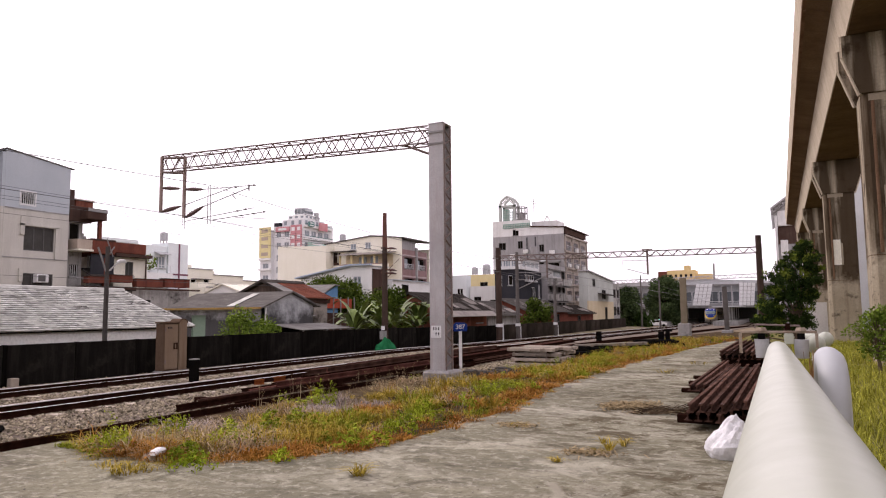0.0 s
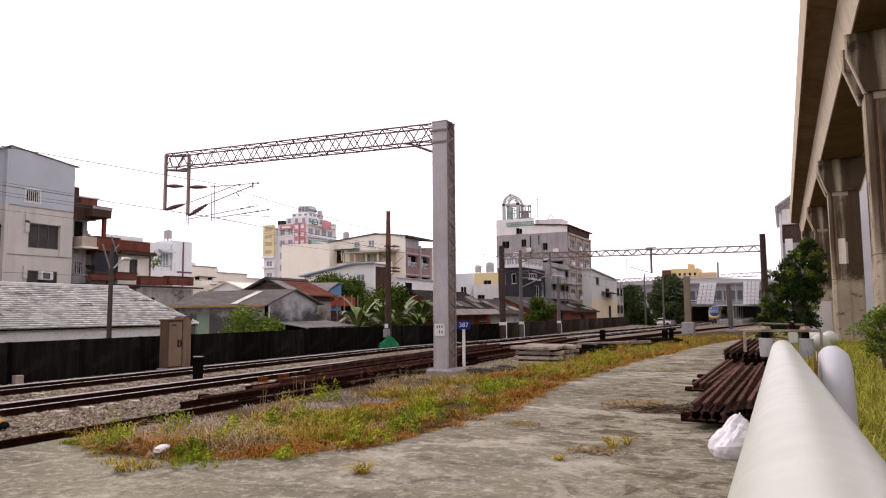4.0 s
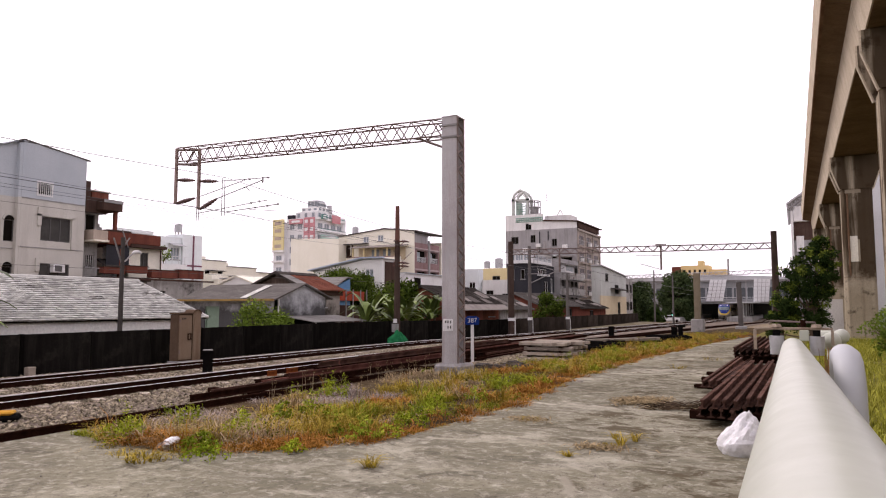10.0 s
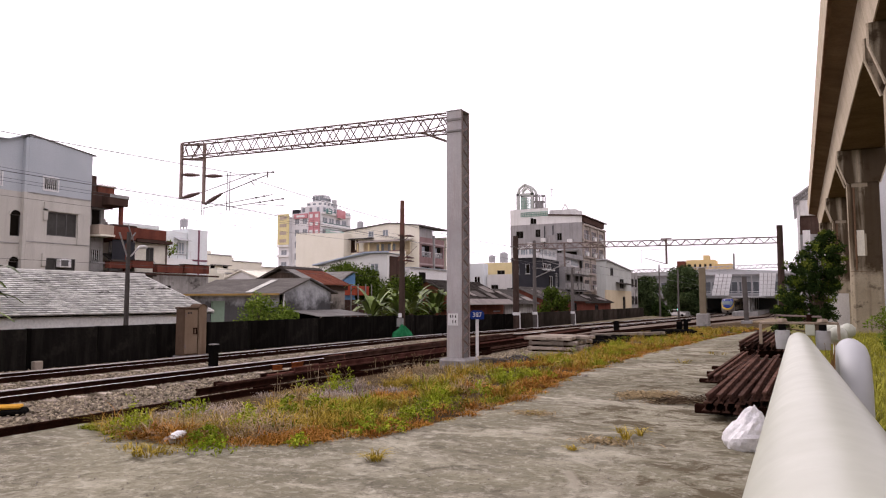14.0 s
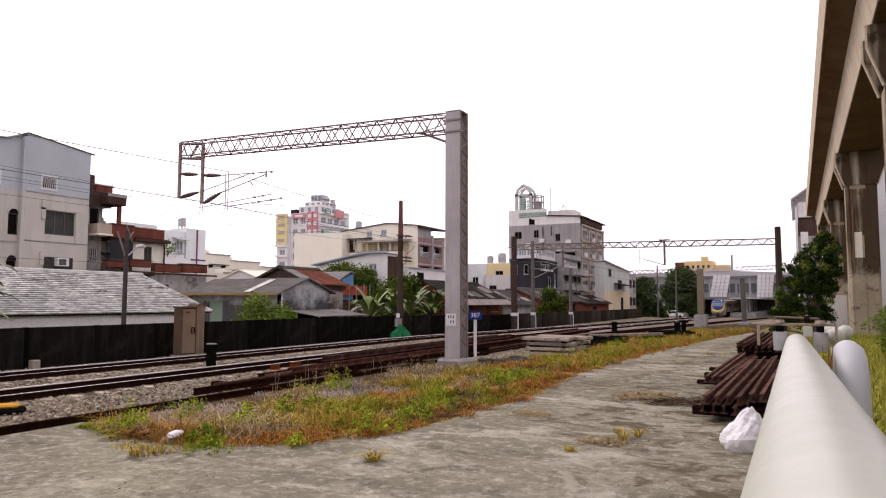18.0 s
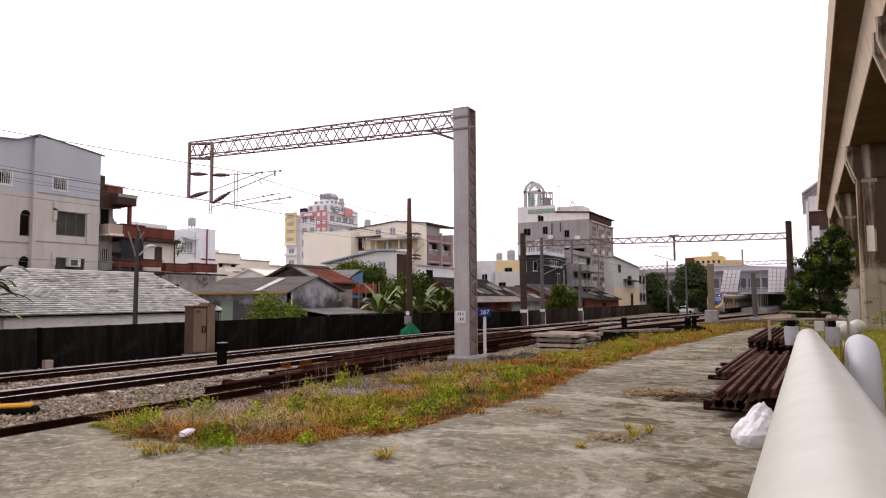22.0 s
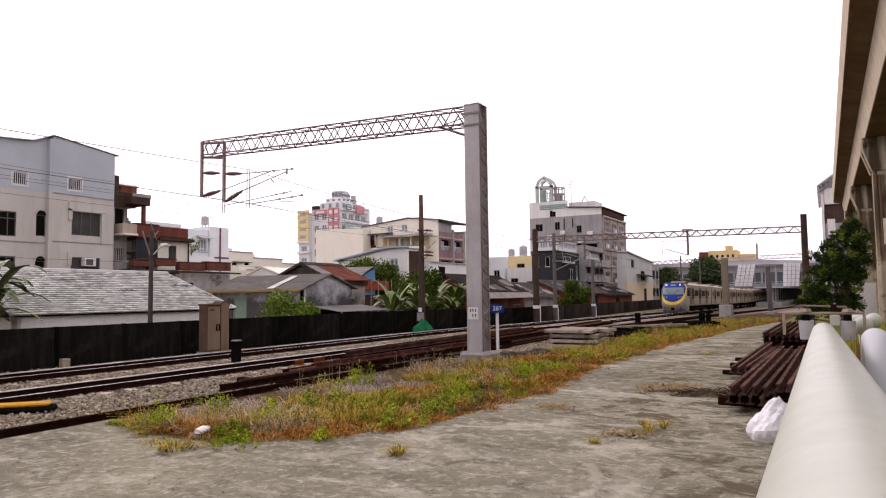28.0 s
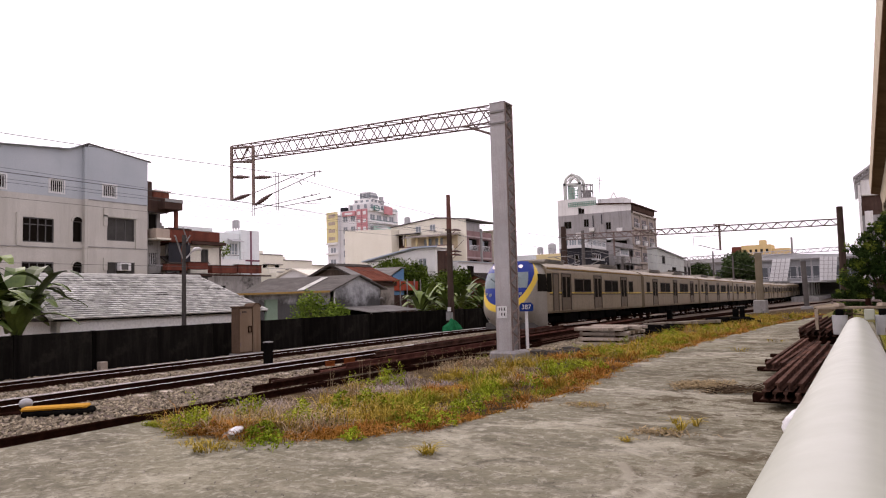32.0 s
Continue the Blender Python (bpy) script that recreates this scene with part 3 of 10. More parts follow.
    "sign_blue": surface("sign_blue", (0.008, 0.03, 0.18), (0.013, 0.042, 0.23), 1.0, 0.6, fine=20, bump=0.02, spec=0.1),
    "sign_white": surface("sign_white", (0.72, 0.72, 0.72), (0.8, 0.8, 0.8), 2.0, 0.6, fine=20, bump=0.02),
    "ink": surface("ink", (0.03, 0.03, 0.035), (0.05, 0.05, 0.05), 2.0, 0.7, fine=20, bump=0),
    # Sign colours of the far tower, washed out to carry the haze.
    "ad_yellow": surface("ad_yellow", (0.72, 0.63, 0.32), (0.78, 0.7, 0.4), 0.5, 0.7, fine=6),
    "ad_red": surface("ad_red", (0.55, 0.23, 0.25), (0.64, 0.33, 0.35), 0.5, 0.7, fine=6),
    "orange_wall": surface("orange_wall", (0.66, 0.48, 0.22), (0.74, 0.57, 0.29), 0.4, 0.85, fine=10),
    "station_grey": surface("station_grey", (0.56, 0.57, 0.58), (0.66, 0.67, 0.68), 0.3, 0.7, fine=8),
    "station_glass": surface("station_glass", (0.1, 0.11, 0.12), (0.16, 0.17, 0.18), 0.4, 0.75, fine=6, bump=0),
    "orange_point": surface("orange_point", (0.55, 0.27, 0.03), (0.62, 0.33, 0.05), 3.0, 0.7, fine=30, speck=0.4, speck_col=(0.2, 0.1, 0.03), speck_scale=5.0),
    "grass_green": surface("grass_green", (0.15, 0.19, 0.012), (0.4, 0.42, 0.045), 0.7, 0.8, fine=8, bump=0, island=0.55),
    "grass_dry": surface("grass_dry", (0.33, 0.24, 0.13), (0.5, 0.39, 0.25), 0.8, 0.85, fine=8, bump=0, island=0.5),
    "grass_red": surface("grass_red", (0.27, 0.11, 0.022), (0.54, 0.27, 0.06), 0.8, 0.85, fine=8, bump=0, island=0.55),
    "leaf_weed": surface("leaf_weed", (0.09, 0.15, 0.008), (0.36, 0.43, 0.045), 1.0, 0.7, fine=8, bump=0, island=0.65, spec=0.25),
    "leaf": surface("leaf", (0.085, 0.155, 0.018), (0.22, 0.29, 0.05), 1.0, 0.7, fine=8, bump=0, island=0.5, spec=0.25),
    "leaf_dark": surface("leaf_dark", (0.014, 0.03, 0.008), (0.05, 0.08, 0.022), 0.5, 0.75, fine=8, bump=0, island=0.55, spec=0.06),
    "leaf_banana": surface("leaf_banana", (0.03, 0.065, 0.01), (0.2, 0.27, 0.055), 0.9, 0.55, fine=6, bump=0, random_tint=0.6, spec=0.3),
    "grass_olive": surface("grass_olive", (0.24, 0.175, 0.02), (0.54, 0.41, 0.072), 0.7, 0.8, fine=8, bump=0, island=0.55),
    "leaf_mid": surface("leaf_mid", (0.018, 0.04, 0.006), (0.12, 0.165, 0.026), 0.6, 0.7, fine=8, bump=0, island=0.7, spec=0.25),
    "straw": surface("straw", (0.27, 0.2, 0.105), (0.4, 0.31, 0.18), 2.0, 0.9, fine=20, bump=0, island=0.4),
    "bark": surface("bark", (0.09, 0.065, 0.045), (0.15, 0.11, 0.08), 3.0, 0.9, fine=25, bump=0.4),
    "rock": surface("rock", (0.28, 0.25, 0.21), (0.4, 0.36, 0.31), 1.5, 0.92, fine=18, bump=0.4),
    "sack": surface("sack", (0.74, 0.74, 0.75), (0.82, 0.82, 0.83), 3.0, 0.6, fine=18, bump=0.25),
    "rail_pile": surface("rail_pile", (0.034, 0.017, 0.0125), (0.14, 0.078, 0.06), 1.6, 0.75, 0.0, fine=45, bump=0.2, random_tint=0.5, speck=0.4, speck_col=(0.18, 0.07, 0.033), speck_scale=1.0, spec=0.2),
    "grey_metal": surface("grey_metal", (0.4, 0.4, 0.41), (0.48, 0.48, 0.49), 1.5, 0.6, 0.2, fine=18),
    "lamp_cover": surface("lamp_cover", (0.62, 0.62, 0.6), (0.7, 0.7, 0.68), 1.5, 0.4, fine=18, bump=0),
}


# ---- building tools ----
def thing(name, label, category, m=None, group="", kind=""):
    ob = new(name)
    ob.empty_display_size = 0.2
    if m is not None:
        ob.matrix_basis = m
    return tagged(ob, label, category, group, kind)


def mesh_of(name, bm, material, smooth=False):
    me = bpy.data.meshes.new(name)
    bm.normal_update()
    bm.to_mesh(me)
    bm.free()
    me.materials.append(material)
    if smooth:
        me.polygons.foreach_set("use_smooth", [True] * len(me.polygons))
    return me


def part(name, bm, material, parent, label="", smooth=False):
    ob = new(name, mesh_of(name, bm, material, smooth))
    ob.parent = parent
    if label:
        ob["label"] = label
    return ob


def solo(name, bm, material, label, category, kind="", group="", smooth=False):
    return tagged(new(name, mesh_of(name, bm, material, smooth)), label, category, group, kind)


def soup(name, verts, faces, material, label, category, kind="stuff", parent=None):
    me = bpy.data.meshes.new(name)
    me.from_pydata([tuple(v) for v in verts], [], faces)
    me.materials.append(material)
    ob = new(name, me)
    if parent is not None:
        ob.parent = parent
        ob["kind"] = kind
        return ob
    return tagged(ob, label, category, kind=kind)


def box(bm, x0, x1, y0, y1, z0, z1, bev=0.0, m=None):
    r = bmesh.ops.create_cube(bm, size=1.0)
    vs = r["verts"]
    for v in vs:
        v.co = Vector(((x0 + x1) / 2 + v.co.x * (x1 - x0), (y0 + y1) / 2 + v.co.y * (y1 - y0), (z0 + z1) / 2 + v.co.z * (z1 - z0)))
    if bev:
        es = list({e for v in vs for e in v.link_edges})
        g = bmesh.ops.bevel(bm, geom=es, offset=bev, segments=1, affect="EDGES", profile=0.5)
        vs = list({v for f in g["faces"] for v in f.verts} | {v for v in vs if v.is_valid})
    if m is not None:
        bmesh.ops.transform(bm, matrix=m, verts=vs)
    return bm


def B(*a, **k):
    return box(bmesh.new(), *a, **k)


def rod(bm, p, q, r0, r1=None, seg=8):
    p, q = Vector(p), Vector(q)
    r1 = r0 if r1 is None else r1
    d = q - p
    m = Matrix.Translation((p + q) / 2) @ d.to_track_quat("Z", "Y").to_matrix().to_4x4()
    bmesh.ops.create_cone(bm, cap_ends=True, segments=seg, radius1=r0, radius2=r1, depth=d.length, matrix=m)
    return bm


def R(*a, **k):
    return rod(bmesh.new(), *a, **k)


def tube(bm, pts, r, seg=16):
    """A round pipe along the points."""
    pts = [Vector(p) for p in pts]
    rings = []
    for i, p in enumerate(pts):
        d = (pts[min(i + 1, len(pts) - 1)] - pts[max(i - 1, 0)]).normalized()
        a = d.cross(Vector((0, 0, 1)))
        a = a.normalized() if a.length > 0.01 else Vector((1, 0, 0))
        b = a.cross(d)
        rr = r[i] if isinstance(r, (list, tuple)) else r
        rings.append([bm.verts.new(p + (a * math.cos(2 * math.pi * k / seg) + b * math.sin(2 * math.pi * k / seg)) * rr) for k in range(seg)])
    for u, v in zip(rings, rings[1:]):
        for k in range(seg):
            bm.faces.new((u[k], u[(k + 1) % seg], v[(k + 1) % seg], v[k]))
    bm.faces.new(rings[0][::-1])
    bm.faces.new(rings[-1])
    return bm


def prism(bm, pts, axis, a, b):
    """A polygon in the plane across an axis, pushed from a to b along it. pts are the two other coordinates in xyz order."""
    def at(p, v):
        return {"x": (v, p[0], p[1]), "y": (p[0], v, p[1]), "z": (p[0], p[1], v)}[axis]
    lo, hi = [bm.verts.new(at(p, a)) for p in pts], [bm.verts.new(at(p, b)) for p in pts]
    n = len(pts)
    fs = [bm.faces.new(lo), bm.faces.new(hi)] + [bm.faces.new((lo[i], lo[(i + 1) % n], hi[(i + 1) % n], hi[i])) for i in range(n)]
    bmesh.ops.recalc_face_normals(bm, faces=fs)
    return bm


def P(pts, axis, a, b):
    return prism(bmesh.new(), pts, axis, a, b)


def wall(bm, side, at, u0, u1, z0, z1, holes=(), thick=0.22, top=None):
    """A wall with openings through it. side 'x': it faces +X at x = at and u runs along Y; side 'y': it faces -Y at y = at and u runs along X.
    holes: (u0, u1, z0, z1). top: a function of u for a sloping top edge."""
    us = sorted({u0, u1, *[min(max(h, u0), u1) for o in holes for h in o[:2]]})
    zs = sorted({z0, z1, *[min(max(h, z0), z1) for o in holes for h in o[2:4]]})

    def pt(u, z, d):
        if top and z == zs[-1]:
            z = top(u)
        return (at - d, u, z) if side == "x" else (u, at + d, z)

    def inside(u, z):
        return any(o[0] < u < o[1] and o[2] < z < o[3] for o in holes)

    def quad(a, b, c, d):
        bm.faces.new([bm.verts.new(p) for p in (a, b, c, d)])
    for ua, ub in zip(us, us[1:]):
        for za, zb in zip(zs, zs[1:]):
            if not inside((ua + ub) / 2, (za + zb) / 2):
                for d in (0, thick):
                    quad(pt(ua, za, d), pt(ub, za, d), pt(ub, zb, d), pt(ua, zb, d))
    for a, b, c, d in [*[o[:4] for o in holes], (u0, u1, z0, z1)]:
        for (pu, pz), (qu, qz) in (((a, c), (b, c)), ((b, c), (b, d)), ((b, d), (a, d)), ((a, d), (a, c))):
            quad(pt(pu, pz, 0), pt(qu, qz, 0), pt(qu, qz, thick), pt(pu, pz, thick))
    bmesh.ops.recalc_face_normals(bm, faces=bm.faces)
    return bm


def bx(side, at, u0, u1, z0, z1, d0, d1, bm=None):
    """A box on a wall: d0 to d1 is how far it stands behind (minus) or before (plus) the wall's face."""
    bm = bm or bmesh.new()
    if side == "x":
        return box(bm, at + d0, at + d1, u0, u1, z0, z1)
    return box(bm, u0, u1, at - d1, at - d0, z0, z1)


def window(parent, side, at, o, frame="frame_white", pane="glass", mullions=1, sill=True, bars=0, transom=0.0, hood=""):
    """A window in the hole o of a wall: frame, panes and sill as parts of their own."""
    u0, u1, z0, z1 = o[:4]
    w, t = u1 - u0, min(0.07, (u1 - u0) * 0.08)
    win = new("window")
    win.parent = parent
    fb = bmesh.new()
    for a, b, c, d in ((u0, u1, z0, z0 + t), (u0, u1, z1 - t, z1), (u0, u0 + t, z0 + t, z1 - t), (u1 - t, u1, z0 + t, z1 - t)):
        bx(side, at, a, b, c, d, -0.16, -0.06, fb)
    for i in range(mullions):
        c = u0 + w * (i + 1) / (mullions + 1)
        bx(side, at, c - t / 2, c + t / 2, z0 + t, z1 - t, -0.15, -0.07, fb)
    if transom:
        zt = z0 + (z1 - z0) * transom
        bx(side, at, u0 + t, u1 - t, zt - t / 2, zt + t / 2, -0.14, -0.06, fb)
    part("frame", fb, M[frame], win)
    part("pane", bx(side, at, u0 + t * 0.5, u1 - t * 0.5, z0 + t * 0.5, z1 - t * 0.5, -0.125, -0.11), M[pane], win)
    if sill:
        part("sill", bx(side, at, u0 - 0.08, u1 + 0.08, z0 - 0.1, z0 - 0.004, -0.1, 0.1), M["concrete_grey"], win)
    if bars:
        for i in range(bars):
            c = u0 + w * (i + 0.5) / bars
            part("bar", bx(side, at, c - 0.02, c + 0.02, z0 + 0.03, z1 - 0.03, -0.04, 0.0), M["frame_white"], win)
    if hood:
        part("hood", bx(side, at, u0 - 0.2, u1 + 0.2, z1 + 0.06, z1 + 0.18, 0.003, 0.55), M[hood], win)
    return win


def facade(parent, side, at, u0, u1, z0, z1, material, wins=(), thick=0.22, top=None, name="wall", **k):
    """A wall with its windows; each of wins is (u0, u1, z0, z1, {options})."""
    part(name, wall(bmesh.new(), side, at, u0, u1, z0, z1, wins, thick, top), M[material], parent)
    for o in wins:
        window(parent, side, at, o, **{**k, **(o[4] if len(o) > 4 else {})})


def rnd(a, b):
    return random.uniform(a, b)


# ---- ground, yard and tracks ----
TRACK_FAR, TRACK_NEAR, SIDING = -19.6, -15.75, -11.35


def dip(y):
    """The line falls gently towards the station."""
    u = min(max(y - 32.0, 0.0), 125.0)
    return -0.0098 * u * min(1.0, u / 12.0)


gb = bmesh.new()
prev = None
for y in [-1200, -100, 30, 34, 38, 42, 46, 52, 60, 80, 100, 120, 140, 155, 160, 250, 600, 1900]:
    row = [gb.verts.new((x, y, -0.2 + dip(y))) for x in (-1500, -60, 0, 60, 1500)]
    if prev:
        for i in range(4):
            gb.faces.new((prev[i], prev[i + 1], row[i + 1], row[i]))
    prev = row
solo("ground", gb, M["earth"], "flat earth and gravel ground round the railway", "ground", "structure")


def slab(name, outline, z0, z1, material, label, category, kind="structure"):
    fine = []
    for (ax, ay), (bx_, by) in zip(outline, outline[1:] + outline[:1]):
        n = max(1, int(abs(by - ay) / 6))
        fine += [(ax + (bx_ - ax) * i / n, ay + (by - ay) * i / n) for i in range(n)]
    bm = P(fine, "z", z0, z1)
    bmesh.ops.triangulate(bm, faces=bm.faces)
    for v in bm.verts:
        v.co.z += dip(v.co.y)
    return solo(name, bm, M[material], label, category, kind)


slab("ballast_bed", [(-22.15, -40), (-11.45, -40), (-11.45, 24), (-11.2, 60), (-7.5, 90), (-2, 230), (-22.15, 230)], -0.19, -0.125, "ballast", "grey-brown crushed stone ballast under the tracks", "ballast")
yard = [(-11.05, -30), (0.45, -30), (0.45, 20), (0.3, 48), (-3.2, 58), (-4.6, 44), (-4.9, 36), (-5.5, 29), (-5.66, 24.8), (-5.82, 19.6), (-5.35, 14.3), (-5.75, 9.7), (-6.2, 9.1), (-6.6, 8.25), (-8.05, 7.35), (-9.3, 7.9), (-11.05, 7.9)]
slab("yard_pavement", yard, -0.19, 0.0, "concrete_yard", "worn grey concrete yard with pale scuffs and dirt", "pavement")
slab("verge", [(-11.05, 7.95), (-9.3, 7.95), (-8.05, 7.4), (-6.63, 8.3), (-6.23, 9.13), (-5.78, 9.73), (-5.38, 14.3), (-5.85, 19.6), (-5.7, 24.8), (-5.53, 29), (-4.95, 36), (-4.65, 44), (-3.25, 58), (-2.2, 95), (-7.2, 95), (-10.6, 58), (-11.05, 24)], -0.19, -0.03, "verge_soil", "dry soil verge between yard and track", "verge")
slab("grass_ground", [(0.5, -30), (60, -30), (60, 120), (-2, 120), (-3.1, 58.1), (0.35, 48.1), (0.5, 20)], -0.19, -0.02, "turf", "soil under the tall grass below the viaduct", "ground")


def rail_section(s=1.0, h=0.153):
    return [(-0.061 * s, 0), (0.061 * s, 0), (0.061 * s, 0.012), (0.009 * s, 0.03), (0.009 * s, h - 0.04), (0.032 * s, h - 0.033), (0.032 * s, h), (-0.032 * s, h), (-0.032 * s, h - 0.033), (-0.009 * s, h - 0.04), (-0.009 * s, 0.03), (-0.061 * s, 0.012)]


def rail_bm(x, pts_y, z=-0.1, curve=None, h=0.153, wide=1.0):
    """A rail along Y; curve gives its shift in X at each y."""
    bm, rings = bmesh.new(), []
    for y in pts_y:
        dx = curve(y) if curve else 0.0
        rings.append([bm.verts.new((x + dx + a, y, z + b + dip(y))) for a, b in rail_section(wide, h)])
    n = len(rings[0])
    for u, v in zip(rings, rings[1:]):
        for i in range(n):
            bm.faces.new((u[i], u[(i + 1) % n], v[(i + 1) % n], v[i]))
    bm.faces.new(rings[0]), bm.faces.new(rings[-1])
    bmesh.ops.recalc_face_normals(bm, faces=bm.faces)
    return bm


def top_bm(x, pts_y, z, curve=None):
    bm, prev = bmesh.new(), None
    for y in pts_y:
        dx = curve(y) if curve else 0.0
        row = [bm.verts.new((x + dx + a, y, z + dip(y))) for a in (-0.03, 0.03)]
        if prev:
            bm.faces.new((prev[0], prev[1], row[1], row[0]))
        prev = row
    return bm


def side_bm(x, pts_y, z0, z1, curve=None):
    bm, prev = bmesh.new(), None
    for y in pts_y:
        dx = curve(y) if curve else 0.0
        row = [bm.verts.new((x + dx, y, z + dip(y))) for z in (z0, z1)]
        if prev:
            bm.faces.new((prev[0], prev[1], row[1], row[0]))
        prev = row
    return bm


def track(name, x, y0, y1, label, shiny=True, curve=None, sleepers=(), step=4.0):
    t = thing(name, label, "railway track", kind="structure")
    ys = list(np.arange(y0, y1 + 0.1, step))
    for s in (-0.566, 0.566):
        r = part("rail", rail_bm(x + s, ys, curve=curve), M["rail_rust"], t)
        if shiny:
            part("running_surface", top_bm(x + s, ys, 0.057, curve), M["rail_shine"], r, "polished steel rail head")
            if s < 0:
                part("gauge_face", side_bm(x + s + 0.036, ys, 0.034, 0.055, curve), M["rail_shine"], r, "polished inner face of rail head")
    if sleepers:
        sm = mesh_of("sleeper", B(-1.0, 1.0, -0.11, 0.11, -0.17, -0.093, bev=0.012), M["sleeper"])
        for k in range(sleepers[2]):
            y = sleepers[0] + (sleepers[1] - sleepers[0]) * k / (sleepers[2] - 1)
            s = new("sleeper", sm)
            s.parent, s.location = t, (x + (curve(y) if curve else 0), y, dip(y))
    return t


track("track_far", TRACK_FAR, -40, 240, "straight narrow-gauge track with polished rails on ballast", sleepers=(-5, 75, 120))
track("track_near", TRACK_NEAR, -40, 240, "straight narrow-gauge track with polished rails on ballast", sleepers=(-5, 75, 120))
track("track_siding", SIDING - 0.9, 26, 240, "rusty siding track that swings towards the station", shiny=False, curve=lambda y: 0.0 + 6.5 * (min(max((y - 40) / 120, 0), 1)) ** 1.4)


# ---- fence, gantries, poles ----
FENCE_X = -22.3
fence = thing("fence", "low black-stained concrete panel wall along the track", "wall", kind="structure")
panel_y = -24.0
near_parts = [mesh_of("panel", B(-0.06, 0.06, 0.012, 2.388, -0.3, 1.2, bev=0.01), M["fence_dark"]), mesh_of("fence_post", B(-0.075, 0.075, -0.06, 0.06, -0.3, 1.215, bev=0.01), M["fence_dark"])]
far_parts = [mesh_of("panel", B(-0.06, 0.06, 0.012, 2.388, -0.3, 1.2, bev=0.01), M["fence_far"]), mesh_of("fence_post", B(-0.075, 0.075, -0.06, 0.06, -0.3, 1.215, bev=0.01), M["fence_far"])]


def bank(y):
    """Height of the strip of ground along the wall, above the falling line."""
    return max(dip(y), -0.22)


while panel_y < 112:
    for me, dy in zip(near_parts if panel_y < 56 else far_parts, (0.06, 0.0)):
        o = new(me.name, me)
        o.parent, o.location = fence, (FENCE_X, panel_y + dy, bank(panel_y + 1.2))
    panel_y += 2.52
eb, prev = bmesh.new(), None
for y in range(44, 140, 4):
    fade = min(1.0, (139 - y) / 24)
    top = -0.2 + dip(y) + (bank(y) - dip(y)) * fade
    row = [eb.verts.new((x, y, z)) for x, z in ((-27.0, -0.21 + dip(y)), (-24.0, top), (-21.9, top), (-20.75, -0.21 + dip(y)))]
    if prev:
        for k in range(3):
            eb.faces.new((prev[k], row[k], row[k + 1], prev[k + 1]))
    prev = row
bmesh.ops.recalc_face_normals(eb, faces=eb.faces)
solo("bank", eb, M["bank_soil"], "low dusty earth bank along the wall", "ground", "structure")


def lattice(bm, p, q, w, h, n, r=0.022, tri=True):
    """A box truss from p to q, w wide across and h high, with n bays of diagonals."""
    p, q = Vector(p), Vector(q)
    d = (q - p)
    side = d.cross(Vector((0, 0, 1))).normalized() * (w / 2)
    up = Vector((0, 0, h / 2))
    for s, u in ((1, 1), (1, -1), (-1, 1), (-1, -1)):
        rod(bm, p + side * s + up * u, q + side * s + up * u, r * 1.35, seg=5)
    for i in range(n):
        a, b, c = p + d * (i / n), p + d * ((i + 0.5) / n), p + d * ((i + 1) / n)
        for s in (1, -1):
            rod(bm, a + side * s - up, b + side * s + up, r, seg=4)
            rod(bm, b + side * s + up, c + side * s - up, r, seg=4)
        for u in (1, -1):
            rod(bm, a + side + up * u, b - side + up * u, r * 0.85, seg=4)
            rod(bm, b - side + up * u, c + side + up * u, r * 0.85, seg=4)
    return bm


def insulator(bm, p, q, r=0.06):
    """Two cones and discs: a ribbed post insulator between p and q."""
    p, q = Vector(p), Vector(q)
    d = q - p
    rod(bm, p, q, r * 0.35, seg=8)
    n = 7
    for i in range(n):
        a, b = p + d * ((i + 0.3) / (n + 0.6)), p + d * ((i + 1.0) / (n + 0.6))
        rod(bm, a, b, r * (0.55 + 0.5 * math.sin(math.pi * (i + 0.5) / n)), r * 0.5, seg=9)
    return bm


